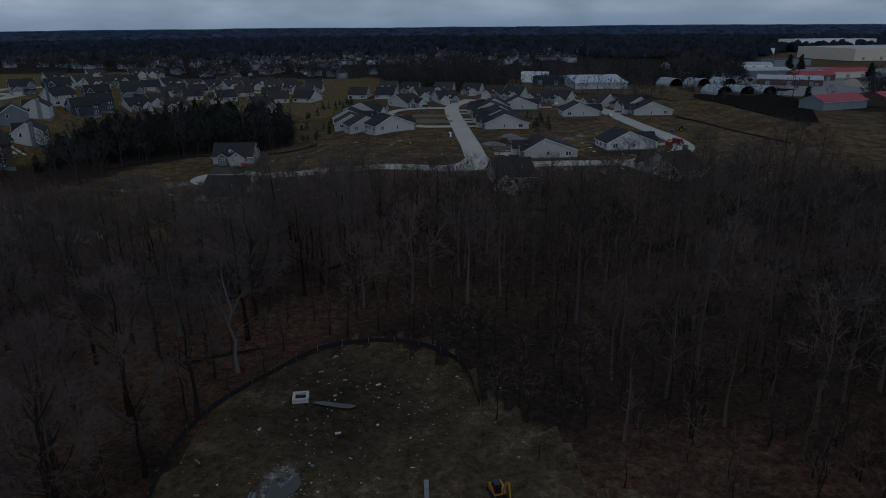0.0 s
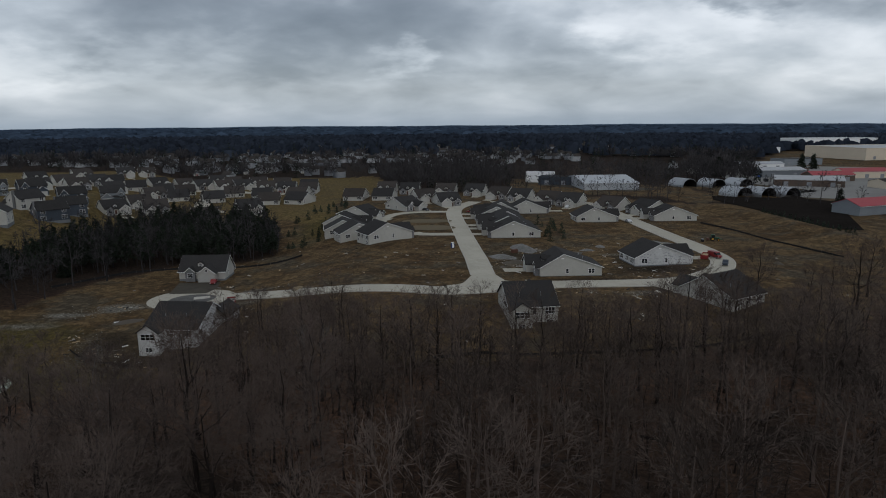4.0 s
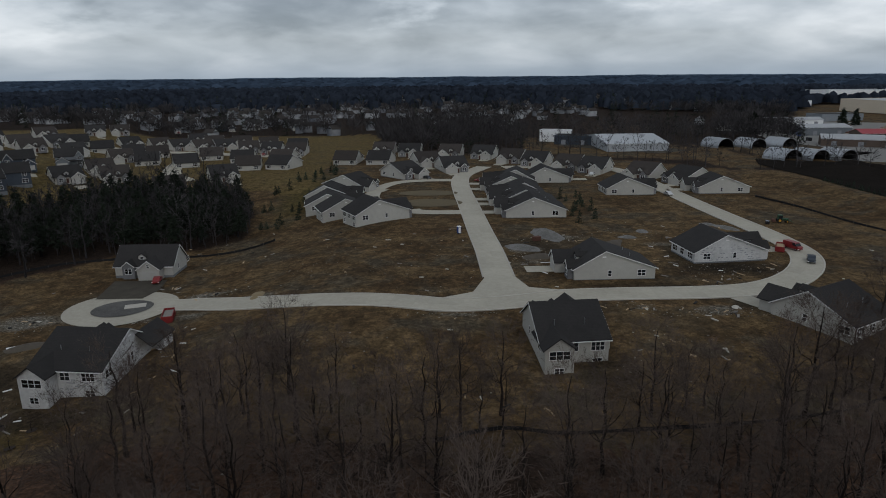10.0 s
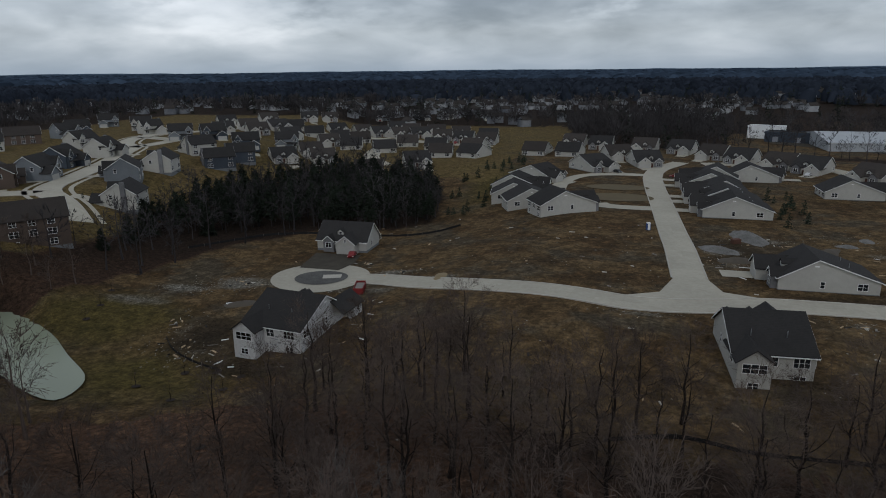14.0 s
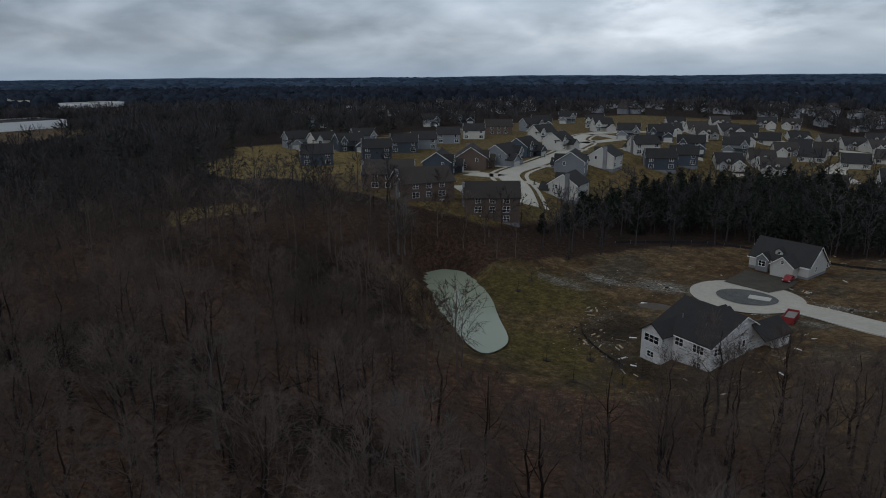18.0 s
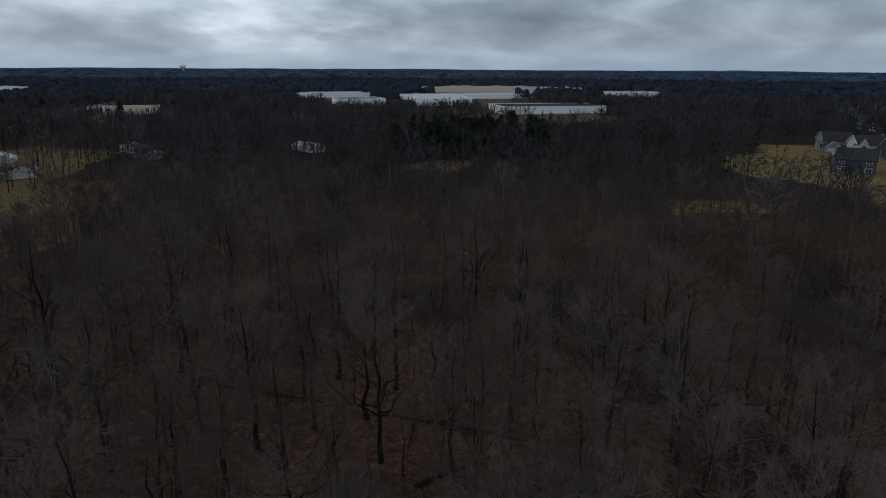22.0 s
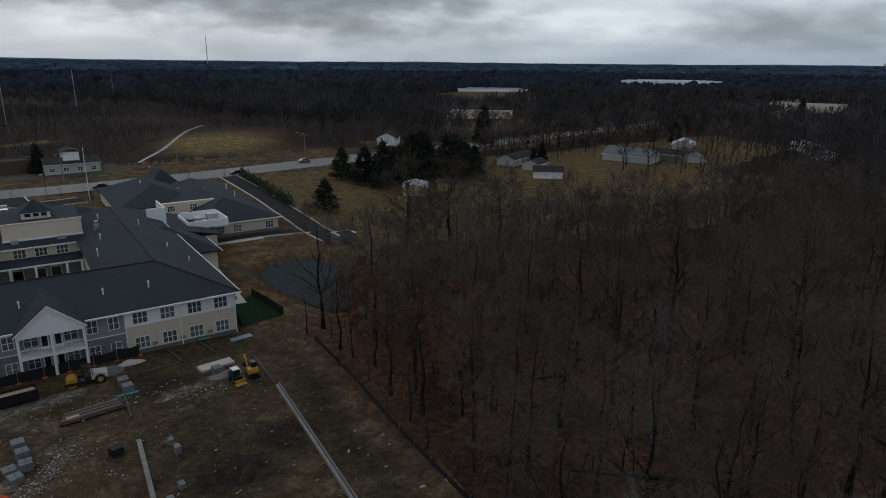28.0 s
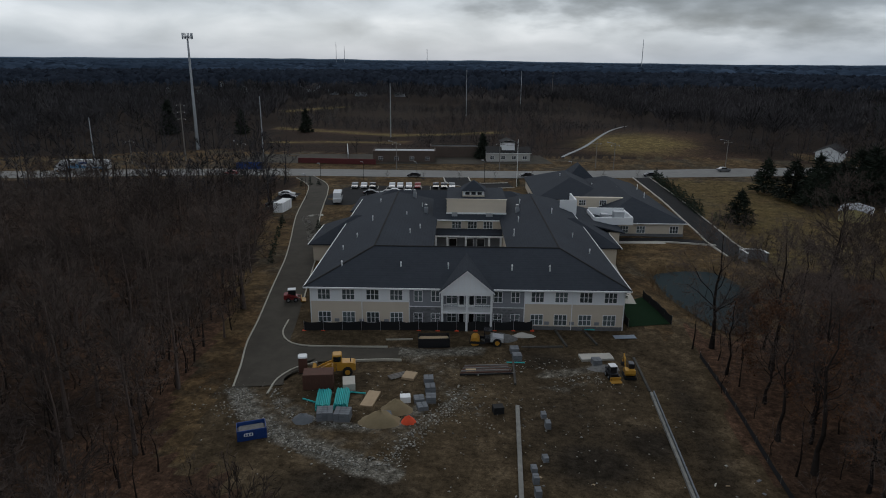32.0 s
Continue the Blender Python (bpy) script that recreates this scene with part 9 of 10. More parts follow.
for x, y, s in ((-103, -190, 1.0), (-100, -186, 0.8), (-107, -189, 0.9), (-93, -196, 1.0), (-88, -194, 0.9), (-99, -200, 1.0), (-81, -192, 0.9), (-76, -196, 0.9), (-115, -192, 0.7), (-97, -193, 0.9), (-110, -196, 1.1), (-84, -190, 0.9), (-78, -186, 0.8), (-165, -268, 1.25), (-72, -206, 0.8), (-90, -200, 0.8), (-118, -204, 0.8), (-160, -214, 0.6), (-150, -206, 0.5), (-52, -163, 0.66), (-258, -236, 0.8), (-300, -150, 0.9), (18, -262, 0.8), (350, 589, 1.2), (361, 588, 1.0), (348, 455, 1.2), (352, 460, 1.1), (243, 525, 1.2), (150, -330, 1.0), (185, -320, 1.2), (120, -345, 1.0), (-140, 184, 0.7), (-151, 160, 0.6), (-153, 170, 0.8), (-150, 148, 0.5), (215, 300, 0.8), (-470, -312, 1.1), (-480, -420, 1.2), (-500, -400, 1.1), (-520, -430, 1.2)):
    if -130 < x < -50 and -215 < y < -160:
        plant(BUSHY[int(abs(x)) % 2], x, y, s * 1.14, x * 17 % 360, "broad dark conifer with dense rounded boughs", name="pine_tree", group="broad conifers by the field")
        continue
    plant(SPRUCES[int(abs(x)) % 2], x, y, s, x * 17 % 360, "dark green spruce with drooping boughs", name="spruce_tree", group="spruces by the fields")
spiky = []
for k, me in enumerate((SPRUCES[0][2], SPRUCES[1][2])):
    co = np.zeros(len(me.vertices) * 3, np.float32)
    me.vertices.foreach_get("co", co)
    spiky.append((co.reshape(-1, 3), np.arange(len(co) // 3).reshape(-1, 3)))
forest("spruce_plantation", scatter(33, 60, (-390, -285), (-75, 20), 8.5, lambda x, y: ((x + 330) / 55) ** 2 + ((y + 28) / 40) ** 2 < 1), spiky, 34, NEEDLE, "dark far plantation of spruces")
firs = []
for k in range(3):
    me = needle_mesh("fir", 160 + k, 13 + 2 * k, 3.4, NEEDLE, start=0.08, tiers=8, per=6, blades=1, droop=0.3, size=3.0)
    co = np.zeros(len(me.vertices) * 3, np.float32)
    me.vertices.foreach_get("co", co)
    firs.append((co.reshape(-1, 3), np.arange(len(co) // 3).reshape(-1, 3)))
    bpy.data.meshes.remove(me)
forest("distant_conifers", list(scatter(61, 230, (-520, 420), (400, 1000), 12, lambda x, y: ~open_land(x, y))) + list(scatter(62, 150, (-800, -180), (-420, 330), 12, lambda x, y: (~open_land(x, y)) & (np.hypot(x, y) > 240) & (np.sin(x * 0.03) + np.sin(y * 0.034) > 0.2))), firs, 63, NEEDLE, "dark conifers standing among far bare woods", (0.6, 1.15))
hedge = [spot(70.0 - i * 0.25, 126 - i * 2.35) for i in range(24)]
for i, (x, y) in enumerate(hedge):
    plant(SHRUBS[i % 3], x, y, 1.15 + 0.1 * (i % 3), i * 77 % 360, "clipped dark evergreen in a hedge row along the lane", name="evergreen_shrub", group="evergreen hedge")
for i, (x, y) in enumerate([spot(*p) for p in ((-36.8, 31), (-37.8, 37), (-38.8, 44), (-39.8, 51), (-40.8, 58), (-41.6, 64), (66.1, 67.6), (64.6, 62), (55.5, 33), (-46, 112), (-43.5, 113), (-41, 113), (-32, 58), (-31, 54), (27, 12), (25, 112), (22, 113))]):
    plant(SHRUBS[i % 3], x, y, 0.9, i * 91 % 360, "small dark evergreen beside a kerb", name="evergreen_shrub", group="evergreens by the drive")
for i in range(46):
    x, y = (-56 - rng.uniform(0, 26), 225 + rng.uniform(0, 135)) if i < 34 else (48 + rng.uniform(-4, 6), 212 + rng.uniform(0, 55))
    plant(SHRUBS[i % 3], x, y, rng.uniform(1.0, 1.7), i * 61 % 360, "small dark spruce planted on dead grass", name="young_spruce", group="young spruces between the estates")
for i in range(26):
    t = i / 25
    x, y = 170 + 3 * t + rng.normal(0, 0.5), 292 - 74 * t
    plant(SHRUBS[i % 3], x, y, rng.uniform(0.8, 1.1), i * 41 % 360, "small dark evergreen in a row below the bank", name="young_spruce", group="evergreens along the bank")
for i in range(40):
    ob = [o for o in scene.objects if o.parent is None and o.name.split(".")[0] in ("villa", "family_house")]
    h = ob[(i * 5 + 7) % len(ob)]
    p = h.matrix_basis @ Vector((rng.uniform(-6, 6), -11.8 - rng.uniform(0, 1.0), 0))
    plant(SHRUBS[i % 3], p.x, p.y, rng.uniform(0.35, 0.8), i * 41 % 360, "small dark evergreen by a house front", name="evergreen_shrub", group="evergreens by the houses")

# single bare trees that stand free
for x, y, k, s in ((54, 88, 4, 1.05), (84.7, 119, 0, 1.0), (109, 114, 4, 1.0), (-31, 98, 2, 0.85), (-28, 95, 1, 0.7), (-22, 84, 1, 0.8), (-10, 82, 3, 0.75), (-50, 92, 0, 0.8), (-36, 90, 5, 1.0), (-44, 84, 3, 0.8), (34, 90, 5, 0.9), (41, 93, 5, 0.9), (66, 97, 3, 0.9), (72, 98, 1, 0.8), (93, 108, 0, 0.9), (101, 113, 3, 0.8), (118, 124, 1, 0.9), (130, 130, 0, 0.9), (-60, -128, 4, 0.95), (-66, -120, 4, 1.0), (-72, -132, 0, 0.9), (-54, -117, 2, 0.9), (-82, -124, 4, 0.85), (-12, 80, 5, 0.8), (5, 84, 5, 0.8), (104, 455, 0, 0.9), (112, 452, 2, 0.9), (126, 446, 0, 0.9), (95, 462, 4, 0.8)):
    plant(TREE_KINDS[k], x, y, s, x * 29 % 360, "leafless tree standing free at the wood's edge", group="free-standing bare trees")
plant(PALE_KINDS[0], -146, 90, 1.15, 20, "pale grey leafless tree beside the pond", name="pale_tree", group="pale trees of the wood")
plant(PALE_KINDS[1], -149, 94, 1.0, 120, "pale grey leafless tree beside the pond", name="pale_tree", group="pale trees of the wood")
SAPLING = tree_parts(191, 5, limbs=6, boughs=4, twigs=4, fine=1)
SAPLING = (5, tri_mesh("trunk", *SAPLING[0], BARK), tri_mesh("crown", *SAPLING[1], TWIG))
for x, y in ([spot(-20 + 12 * i, 124 + (i % 2)) for i in range(8)] + [(-120, 110.5), (-128, 127), (-131, 140), (-87, 88.5), (-76.5, 85), (-82.5, 96.5), (-70.4, 91.7), (-70.4, 97.4), (-76.5, 98.2), (-58, 69), (-123, 118)]):
    plant(SAPLING, x, y, 0.8, x * 31 % 360, "thin leafless sapling planted in a mulch ring", name="sapling", group="planted saplings")
    disc("mulch_ring", x, y, 0.85, 0.85, MULCH, 0.2, "dark mulch ring round a sapling", "mulch")
brush = [lod_tree(95, 4.5, 7, 4, 4, 0, 0.09, wide=0.45, start=0.1), lod_tree(96, 6.5, 7, 4, 4, 0, 0.09, wide=0.36, start=0.1)]
woods("brushwood", scatter(37, 420, (24, 110), (-205, -35), 3.4, lambda x, y: woodland(x, y) & (away(SITE, x, y) < 42) & (np.hypot(x - 25, y + 47) > 11)), brush, 97, (BARK, TWIG), "tangled leafless brushwood beside the drive")
woods("dry_reeds", [(p[0] + rng.normal(0, 0.8), p[1] + rng.normal(0, 0.8)) for p in grown(POND_E, 1.8)[::1] for _ in range(5)], [lod_tree(98, 1.3, 6, 2, 2, 0, 0.05, wide=0.3, start=0.05)], 99, (FOLIAGE_DRY, FOLIAGE_DRY), "dry tan reeds round the pond")
woods("field_brush", scatter(38, 1250, (-110, 190), (-600, -262), 4.2, lambda x, y: inside(HIGH, x, y) & (y < -264) & (np.sin(x * 0.045 + 0.6) + np.sin(y * 0.05 + x * 0.013) > -0.5) & (np.hypot((x + 48) / 32, (y + 300) / 36) > 1.1) & (away(np.array([(152, -366), (69, -338), (17, -352)], float), x, y, False) > 8)), brush, 96, (TWIG_FAR, TWIG_FAR), "dark brush on overgrown mounds")
woods("field_brush", scatter(39, 200, (-300, -46), (-190, -112), 4.2, lambda x, y: inside(FIELD, x, y) & (away(FIELD, x, y) < 16) & (y > -160)), brush, 94, (BARK, TWIG), "leafless brush along the edge of a field")
stems = [lod_tree(191, 6, 5, 3, 3, 0, 0.05, wide=0.2, start=0.3), lod_tree(192, 4, 5, 3, 3, 0, 0.05, wide=0.28, start=0.2), lod_tree(193, 8, 6, 3, 3, 0, 0.05, wide=0.16, start=0.35)]
woods("woodland_scrub", scatter(41, 1000, (-95, 105), (-90, 100), 2.7, lambda x, y: woodland(x, y) & ~((x < -28) & (y > 40)) & (y < 62) & ((x > -28) | (np.sin(x * 1.7 + y * 2.3) > 0.75))), stems, 98, (BARK, TWIG_NEAR), "thin leafless saplings under taller trees")
for x, y, t, l in ((-33, -18, 20, 11), (-47, -35, -35, 12), (-28, 4, 80, 9), (-55, 12, 15, 12), (-42, 22, -20, 10), (-60, -30, 50, 10), (-20, 18, 40, 9), (-52, -58, -10, 10), (10, 22, 20, 10), (28, 34, -30, 9), (-70, -12, 5, 11), (48, 40, 35, 10), (-70.5, -37.3, 80, 14.5), (-66.8, -15.4, 77, 18), (-53.6, -9.2, 128, 11), (-82.2, 26.2, 95, 9), (-76, 5, 60, 10)):
    s = Shape().tube((0, 0, 0.25), (l * 0.5, 0.2, 0.3), 0.24, 0.19, 8).tube((l * 0.5, 0.2, 0.3), (l, 0.1, 0.35), 0.19, 0.08, 8)
    ob = part("fallen_log", s, BARK)
    ob.matrix_basis = pose(x, y, gz(x, y), 0, 0, t)
    tagged(ob, "dark fallen log on leaf litter", "log", "fallen logs")

# ---------------------------------------------------------------- industry beyond the estate


def shed(name, x, y, turn, l, w, h, rise, wall, roof, label, category="building", doors=0, windows=0, z=None, flat=False, group=""):
    """A plain long building with a low gable or flat roof; ridge along x."""
    ob = thing(name, pose(x, y, gz(x, y) if z is None else z, 0, 0, turn), label, category, group)
    if flat:
        part("wall", Shape().box(-l / 2, l / 2, -w / 2, w / 2, -1, h), wall, ob)
        part("roof", Shape().box(-l / 2 + 0.3, l / 2 - 0.3, -w / 2 + 0.3, w / 2 - 0.3, h, h + 0.08), roof, ob)
        part("parapet", Shape().box(-l / 2 - 0.1, l / 2 + 0.1, -w / 2 - 0.1, -w / 2 + 0.3, h - 0.2, h + 0.5).box(-l / 2 - 0.1, l / 2 + 0.1, w / 2 - 0.3, w / 2 + 0.1, h - 0.2, h + 0.5).box(-l / 2 - 0.1, -l / 2 + 0.3, -w / 2 + 0.3, w / 2 - 0.3, h - 0.2, h + 0.5).box(l / 2 - 0.3, l / 2 + 0.1, -w / 2 + 0.3, w / 2 - 0.3, h - 0.2, h + 0.5), wall, ob)
    else:
        part("wall", Shape().prism([(-w / 2, -1), (w / 2, -1), (w / 2, h), (0, h + rise - 0.02), (-w / 2, h)], "x", -l / 2, l / 2), wall, ob)
        part("roof", gable_roof(-l / 2, l / 2, -w / 2, w / 2, h, h + rise, "x", over=0.4, thick=0.15), roof, ob)
        for s in (-1, 1):
            part("gutter", Shape().box(-l / 2 - 0.4, l / 2 + 0.4, min(s * (w / 2 + 0.4), s * (w / 2 + 0.55)), max(s * (w / 2 + 0.4), s * (w / 2 + 0.55)), h - 0.35, h - 0.2), WHITE, ob)
    for i in range(doors):
        a = -l / 2 + (i + 0.5) * l / doors
        part("roller_door", Shape().box(a - 1.6, a + 1.6, -w / 2 - 0.06, -w / 2, 0, min(3.4, h - 0.4)), SLATE, ob)
    for i in range(windows):
        a = -l / 2 + (i + 0.5) * l / windows
        window(ob, a, -w / 2, 0.95, 1.5, 1.2, "-y", 2)
        window(ob, a, w / 2, 0.95, 1.5, 1.2, "+y", 2)
    return ob


def hoop_barn(x, y, turn, w=13.5, l=16, h=6.2):
    ob = thing("hoop_barn", pose(x, y, gz(x, y), 0, 0, turn), "arched galvanised steel barn open at the front", "barn", "hoop barns")
    n = 16
    out = [(w / 2 * math.cos(math.pi * i / n), h * math.sin(math.pi * i / n) ** 0.85 if i not in (0, n) else 0.0) for i in range(n + 1)]
    inn = [(a * 0.97, b * 0.965) for a, b in reversed(out)]
    part("shell", Shape().prism(out + inn, "y", -l / 2, l / 2), METAL, ob, smooth=False)
    part("back_wall", Shape().prism(inn, "y", l / 2 - 0.4, l / 2 - 0.2), METAL, ob)
    # added near-black skin that stands in for the shade inside the barn
    lining = [(a * 0.955, b * 0.95) for a, b in out]
    part("lining", Shape().prism(lining + [(a * 0.99, b * 0.99) for a, b in reversed(lining)], "y", -l / 2 + 0.3, l / 2 - 0.5), DARK, ob)
    part("stored_goods", Shape().soft_box(-w * 0.3, w * 0.3, l * 0.1, l / 2 - 0.6, 0, h * 0.4, 0.5), COMPOST, ob)
    for i in range(5):
        yy = -l / 2 + 0.2 + i * l / 4.6
        part("rib", Shape().prism([(a * 1.012, b * 1.012) for a, b in out] + [(a * 1.005, b * 1.005) for a, b in reversed(out)], "y", yy, yy + 0.12), METAL, ob)
    return ob


for x, y, t in ((181, 441, 22), (201, 437, 22), (222, 439, 22), (192, 375, 21), (206.5, 373, 21), (221.5, 372, 21)):
    hoop_barn(x, y, t)
shed("warehouse", 120, 449, 3, 40, 62, 4.8, 3.6, METAL_W, METAL_W, "large white metal warehouse with a low pitched roof", doors=0)
shed("workshop", 90, 466, -20, 26, 14, 6, 0, SIDING_NAVY, SHINGLE, "grey flat-roofed workshop beside the warehouse", doors=2, flat=True)
shed("workshop", 80, 486, -20, 22, 10, 8, 0, PALE, MEMBRANE, "pale flat-roofed workshop behind another", doors=0, flat=True)
shed("red_roof_shed", 226, 292, 20, 34, 16, 5.0, 3.0, SIDING_GREY, RED_ROOF, "long shed with a bright red metal roof")
shed("red_roof_shed", 268, 306, 24, 30, 16, 5.0, 3.0, SIDING_BROWN, RED_ROOF, "brown shed with a bright red metal roof")
shed("red_roof_shed", 312, 478, 0, 34, 16, 5.0, 2.6, SIDING_BROWN, RED_ROOF, "low shed with a red metal roof", doors=3)
shed("red_roof_shed", 352, 500, 4, 40, 16, 5.5, 2.6, BEIGE, RED_ROOF, "long shed with a red metal roof", doors=3)
shed("depot", 275, 440, -24, 46, 18, 5.0, 2.4, SIDING_BROWN, MEMBRANE, "long brown depot with a pale roof", doors=3)
shed("depot", 292, 520, 6, 40, 20, 6, 2.0, SIDING_GREY, MEMBRANE, "grey depot with a pale roof", doors=2)
shed("depot", 330, 420, 10, 36, 18, 4.5, 2.2, BEIGE, SHINGLE_B, "low beige depot with a brown roof", doors=2)
shed("depot", 372, 640, 10, 44, 22, 6, 0, SIDING_GREY, SHINGLE, "large pale flat-roofed depot", doors=4, flat=True)
shed("depot", 545, 730, 12, 190, 90, 12, 0, BEIGE, MEMBRANE, "huge beige warehouse with a pale flat roof", doors=8, flat=True)
shed("depot", 420, 830, 8, 50, 26, 7, 0, PALE, METAL_W, "pale warehouse in an industrial estate", doors=4, flat=True)
shed("depot", 250, 560, -10, 40, 18, 5, 2, SIDING, SHINGLE_B, "long pale depot with a brown roof", doors=2)
shed("depot", 310, 600, 0, 50, 16, 5, 2, PALE, MEMBRANE, "long pale depot beside others", doors=4)
shed("depot", 700, 1150, 8, 150, 60, 9, 0, PALE, MEMBRANE, "row of long pale warehouses far off", flat=True)
patch("yard", [(215, 372), (260, 345), (300, 380), (420, 420), (480, 560), (330, 640), (250, 560), (235, 470), (262, 400)], HIGHWAY, "pale concrete yard between depots", "yard", 0.12, 12)
patch("pavement", [(-93.5, 173.2), (-79, 174.2), (-77.5, 165), (-79, 158.5), (-91, 158)], ASPHALT_OLD, "dark asphalt forecourt before a garage", "pavement", 0.21, 6)
patch("compost_yard", [(176, 374), (228, 354), (240, 332), (216, 296), (187, 234), (174, 238), (172, 262), (172, 290), (170, 322), (168, 352)], COMPOST, "black spread of compost below the steel barns", "compost", 0.25, 6)
patch("yard", [(75, 455), (130, 405), (155, 420), (130, 470), (100, 500)], ASPHALT_OLD, "asphalt yard before the warehouse", "yard", 0.12, 8)
for i in range(26):
    a = rng.uniform(0, 1)
    x, y = 250 + rng.uniform(0, 160), 390 + rng.uniform(0, 180)
    loose("yard_container", x, y, rng.uniform(0, 180), (rng.uniform(4, 9), 2.4, 2.5), (METAL, CARBLACK, BRICK_RED, BLUE, WOOD_GREY)[i % 5], "box container standing in a yard", "container", world_at=True)

# large factories along the horizon
TAN_ROOF = material("tan_roof_membrane", (0.27, 0.25, 0.205), (0.20, 0.185, 0.155), 0.05, 0.8)
GREY_ROOF = material("grey_roof_membrane", (0.20, 0.205, 0.205), (0.13, 0.135, 0.14), 0.05, 0.8)
labels = ("long pale factory with dock doors and a dark flat roof", "wide white factory roof beyond the woods", "huge beige factory on the horizon", "flat-roofed factory with roof lights", "pale flat-roofed works beyond the woods", "long white factory in the distance", "beige hall with a flat roof by a field", "large beige warehouse beyond the highway", "pale works in the distance", "pale factory on the horizon", "long white factory roof beyond the woods")
for i, (lb, (x, y, t, l, w, h)) in enumerate(zip(labels, FACTORIES)):
    shed("factory", x, y, t, l, w, h * (0.9 if i == 5 else 0.7), 0, BEIGE if "beige" in lb else PALE, (SHINGLE, METAL_W, TAN_ROOF, MEMBRANE, GREY_ROOF, METAL_W, TAN_ROOF, GREY_ROOF, GREY_ROOF, TAN_ROOF, METAL_W)[i], lb, flat=True, doors=12 if i == 0 else 6 if l > 100 else 3)


def water_tower(x, y, h):
    ob = thing("water_tower", pose(x, y, 0), "pale green water tower above the far woods", "tower")
    part("stem", Shape().tube((0, 0, 0), (0, 0, h), 4.5, 4, 12), PALE, ob)
    part("tank", Shape().tube((0, 0, h), (0, 0, h + 7), 6, 13, 16).tube((0, 0, h + 7), (0, 0, h + 15), 13, 13, 16).tube((0, 0, h + 15), (0, 0, h + 20), 13, 3, 16), PALE, ob)


water_tower(-2700, -1480, 26)

# loose stones on the gravel tracks, the spoil and the trodden lots
def strew(name, seed, spots, size, mat, label):
    rng = np.random.default_rng(seed)
    xy = np.concatenate([np.stack([rng.normal(x, rx, k), rng.normal(y, ry, k)], 1) for x, y, rx, ry, k in spots])
    n = len(xy)
    corner_v = np.array([(1, 0, 0), (0, 1, 0), (-1, 0, 0), (0, -1, 0), (0, 0, 0.8), (0, 0, -0.5)], float)
    corner_f = np.array([(0, 1, 4), (1, 2, 4), (2, 3, 4), (3, 0, 4), (1, 0, 5), (2, 1, 5), (3, 2, 5), (0, 3, 5)])
    v = corner_v[None] * rng.uniform(0.6, 1.4, (n, 6, 1)) * (rng.uniform(*size, n) * rng.uniform(0.5, 1.0, n))[:, None, None] * np.array([1.0, 1.0, 0.6])
    t = rng.uniform(0, 6.28, n)
    c, d = np.cos(t)[:, None], np.sin(t)[:, None]
    x, y = v[..., 0] * c - v[..., 1] * d + xy[:, :1], v[..., 0] * d + v[..., 1] * c + xy[:, 1:]
    z = v[..., 2] + (ground(xy[:, 0], xy[:, 1]) + 0.06)[:, None]
    me = tri_mesh(name, np.stack([x, y, z], -1).reshape(-1, 3), (corner_f[None] + 6 * np.arange(n)[:, None, None]).reshape(-1, 3), mat)
    shade = me.attributes.new("tone", 'FLOAT', 'POINT')
    shade.data.foreach_set("value", np.repeat(rng.uniform(-0.6, 0.7, n), 6).astype(np.float32))
    tagged(new(name, me), label, "stones", kind="stuff")


PEBBLE = toned(material("pale_pebbles", (0.30, 0.285, 0.25), (0.17, 0.16, 0.135), 2.0, 0.95, vary=0.2))
arc = smooth_line([(33.5, -66.5), (31, -62), (27.5, -59.6), (23.3, -56.9), (18.6, -54.6), (15, -53.4), (11.8, -55.5), (10.5, -60), (8.2, -64.5), (6.4, -69.5)], 0.9)
inner = smooth_line([(28.7, -67), (26.2, -62.4), (21.8, -60.8), (17.5, -60.3), (13.5, -61.5)], 0.9)
strew("gravel_stones", 51, [(p[0], p[1], 0.8, 0.8, 34) for p in arc] + [(p[0], p[1], 0.35, 0.35, 14) for p in inner] + [(2, -78, 5, 1.2, 130), (-9, -75, 2.5, 1.2, 110), (22, -66, 7, 6, 200), (4, -66, 3, 4, 180), (-6, -62, 9, 9, 220), (-14, -42, 1.6, 2.6, 160), (-9, -27, 9, 7, 260), (33, -64, 2.0, 3.0, 120)], (0.05, 0.2), PEBBLE, "loose pale stones on the gravel tracks of the building site")
strew("lot_stones", 52, [(42, 132, 3, 1.3, 70), (57, 128.5, 6, 1.4, 130), (3, 128, 6, 1.0, 70), (-110, 135, 6, 2.5, 140), (-100, 141, 5, 3, 130), (-62, 158, 5, 1.6, 90), (-70, 141, 4, 1.6, 60), (34, 193, 7, 3, 120), (24, 170, 5, 4, 100), (-88, 103, 5, 2.5, 120), (-96, 112, 2.5, 5, 80), (72, 160, 10, 5, 140), (84, 180, 5, 10, 80), (44, 112, 12, 8, 90), (60, 200, 14, 7, 120), (-20, 165, 28, 14, 140), (-40, 110, 24, 10, 110)], (0.07, 0.3), PEBBLE, "loose stones and crumbs of rubble on the muddy lots")
# building litter strewn on the lots, thickest by the street and the raw villas
litter_rng = np.random.default_rng(83)
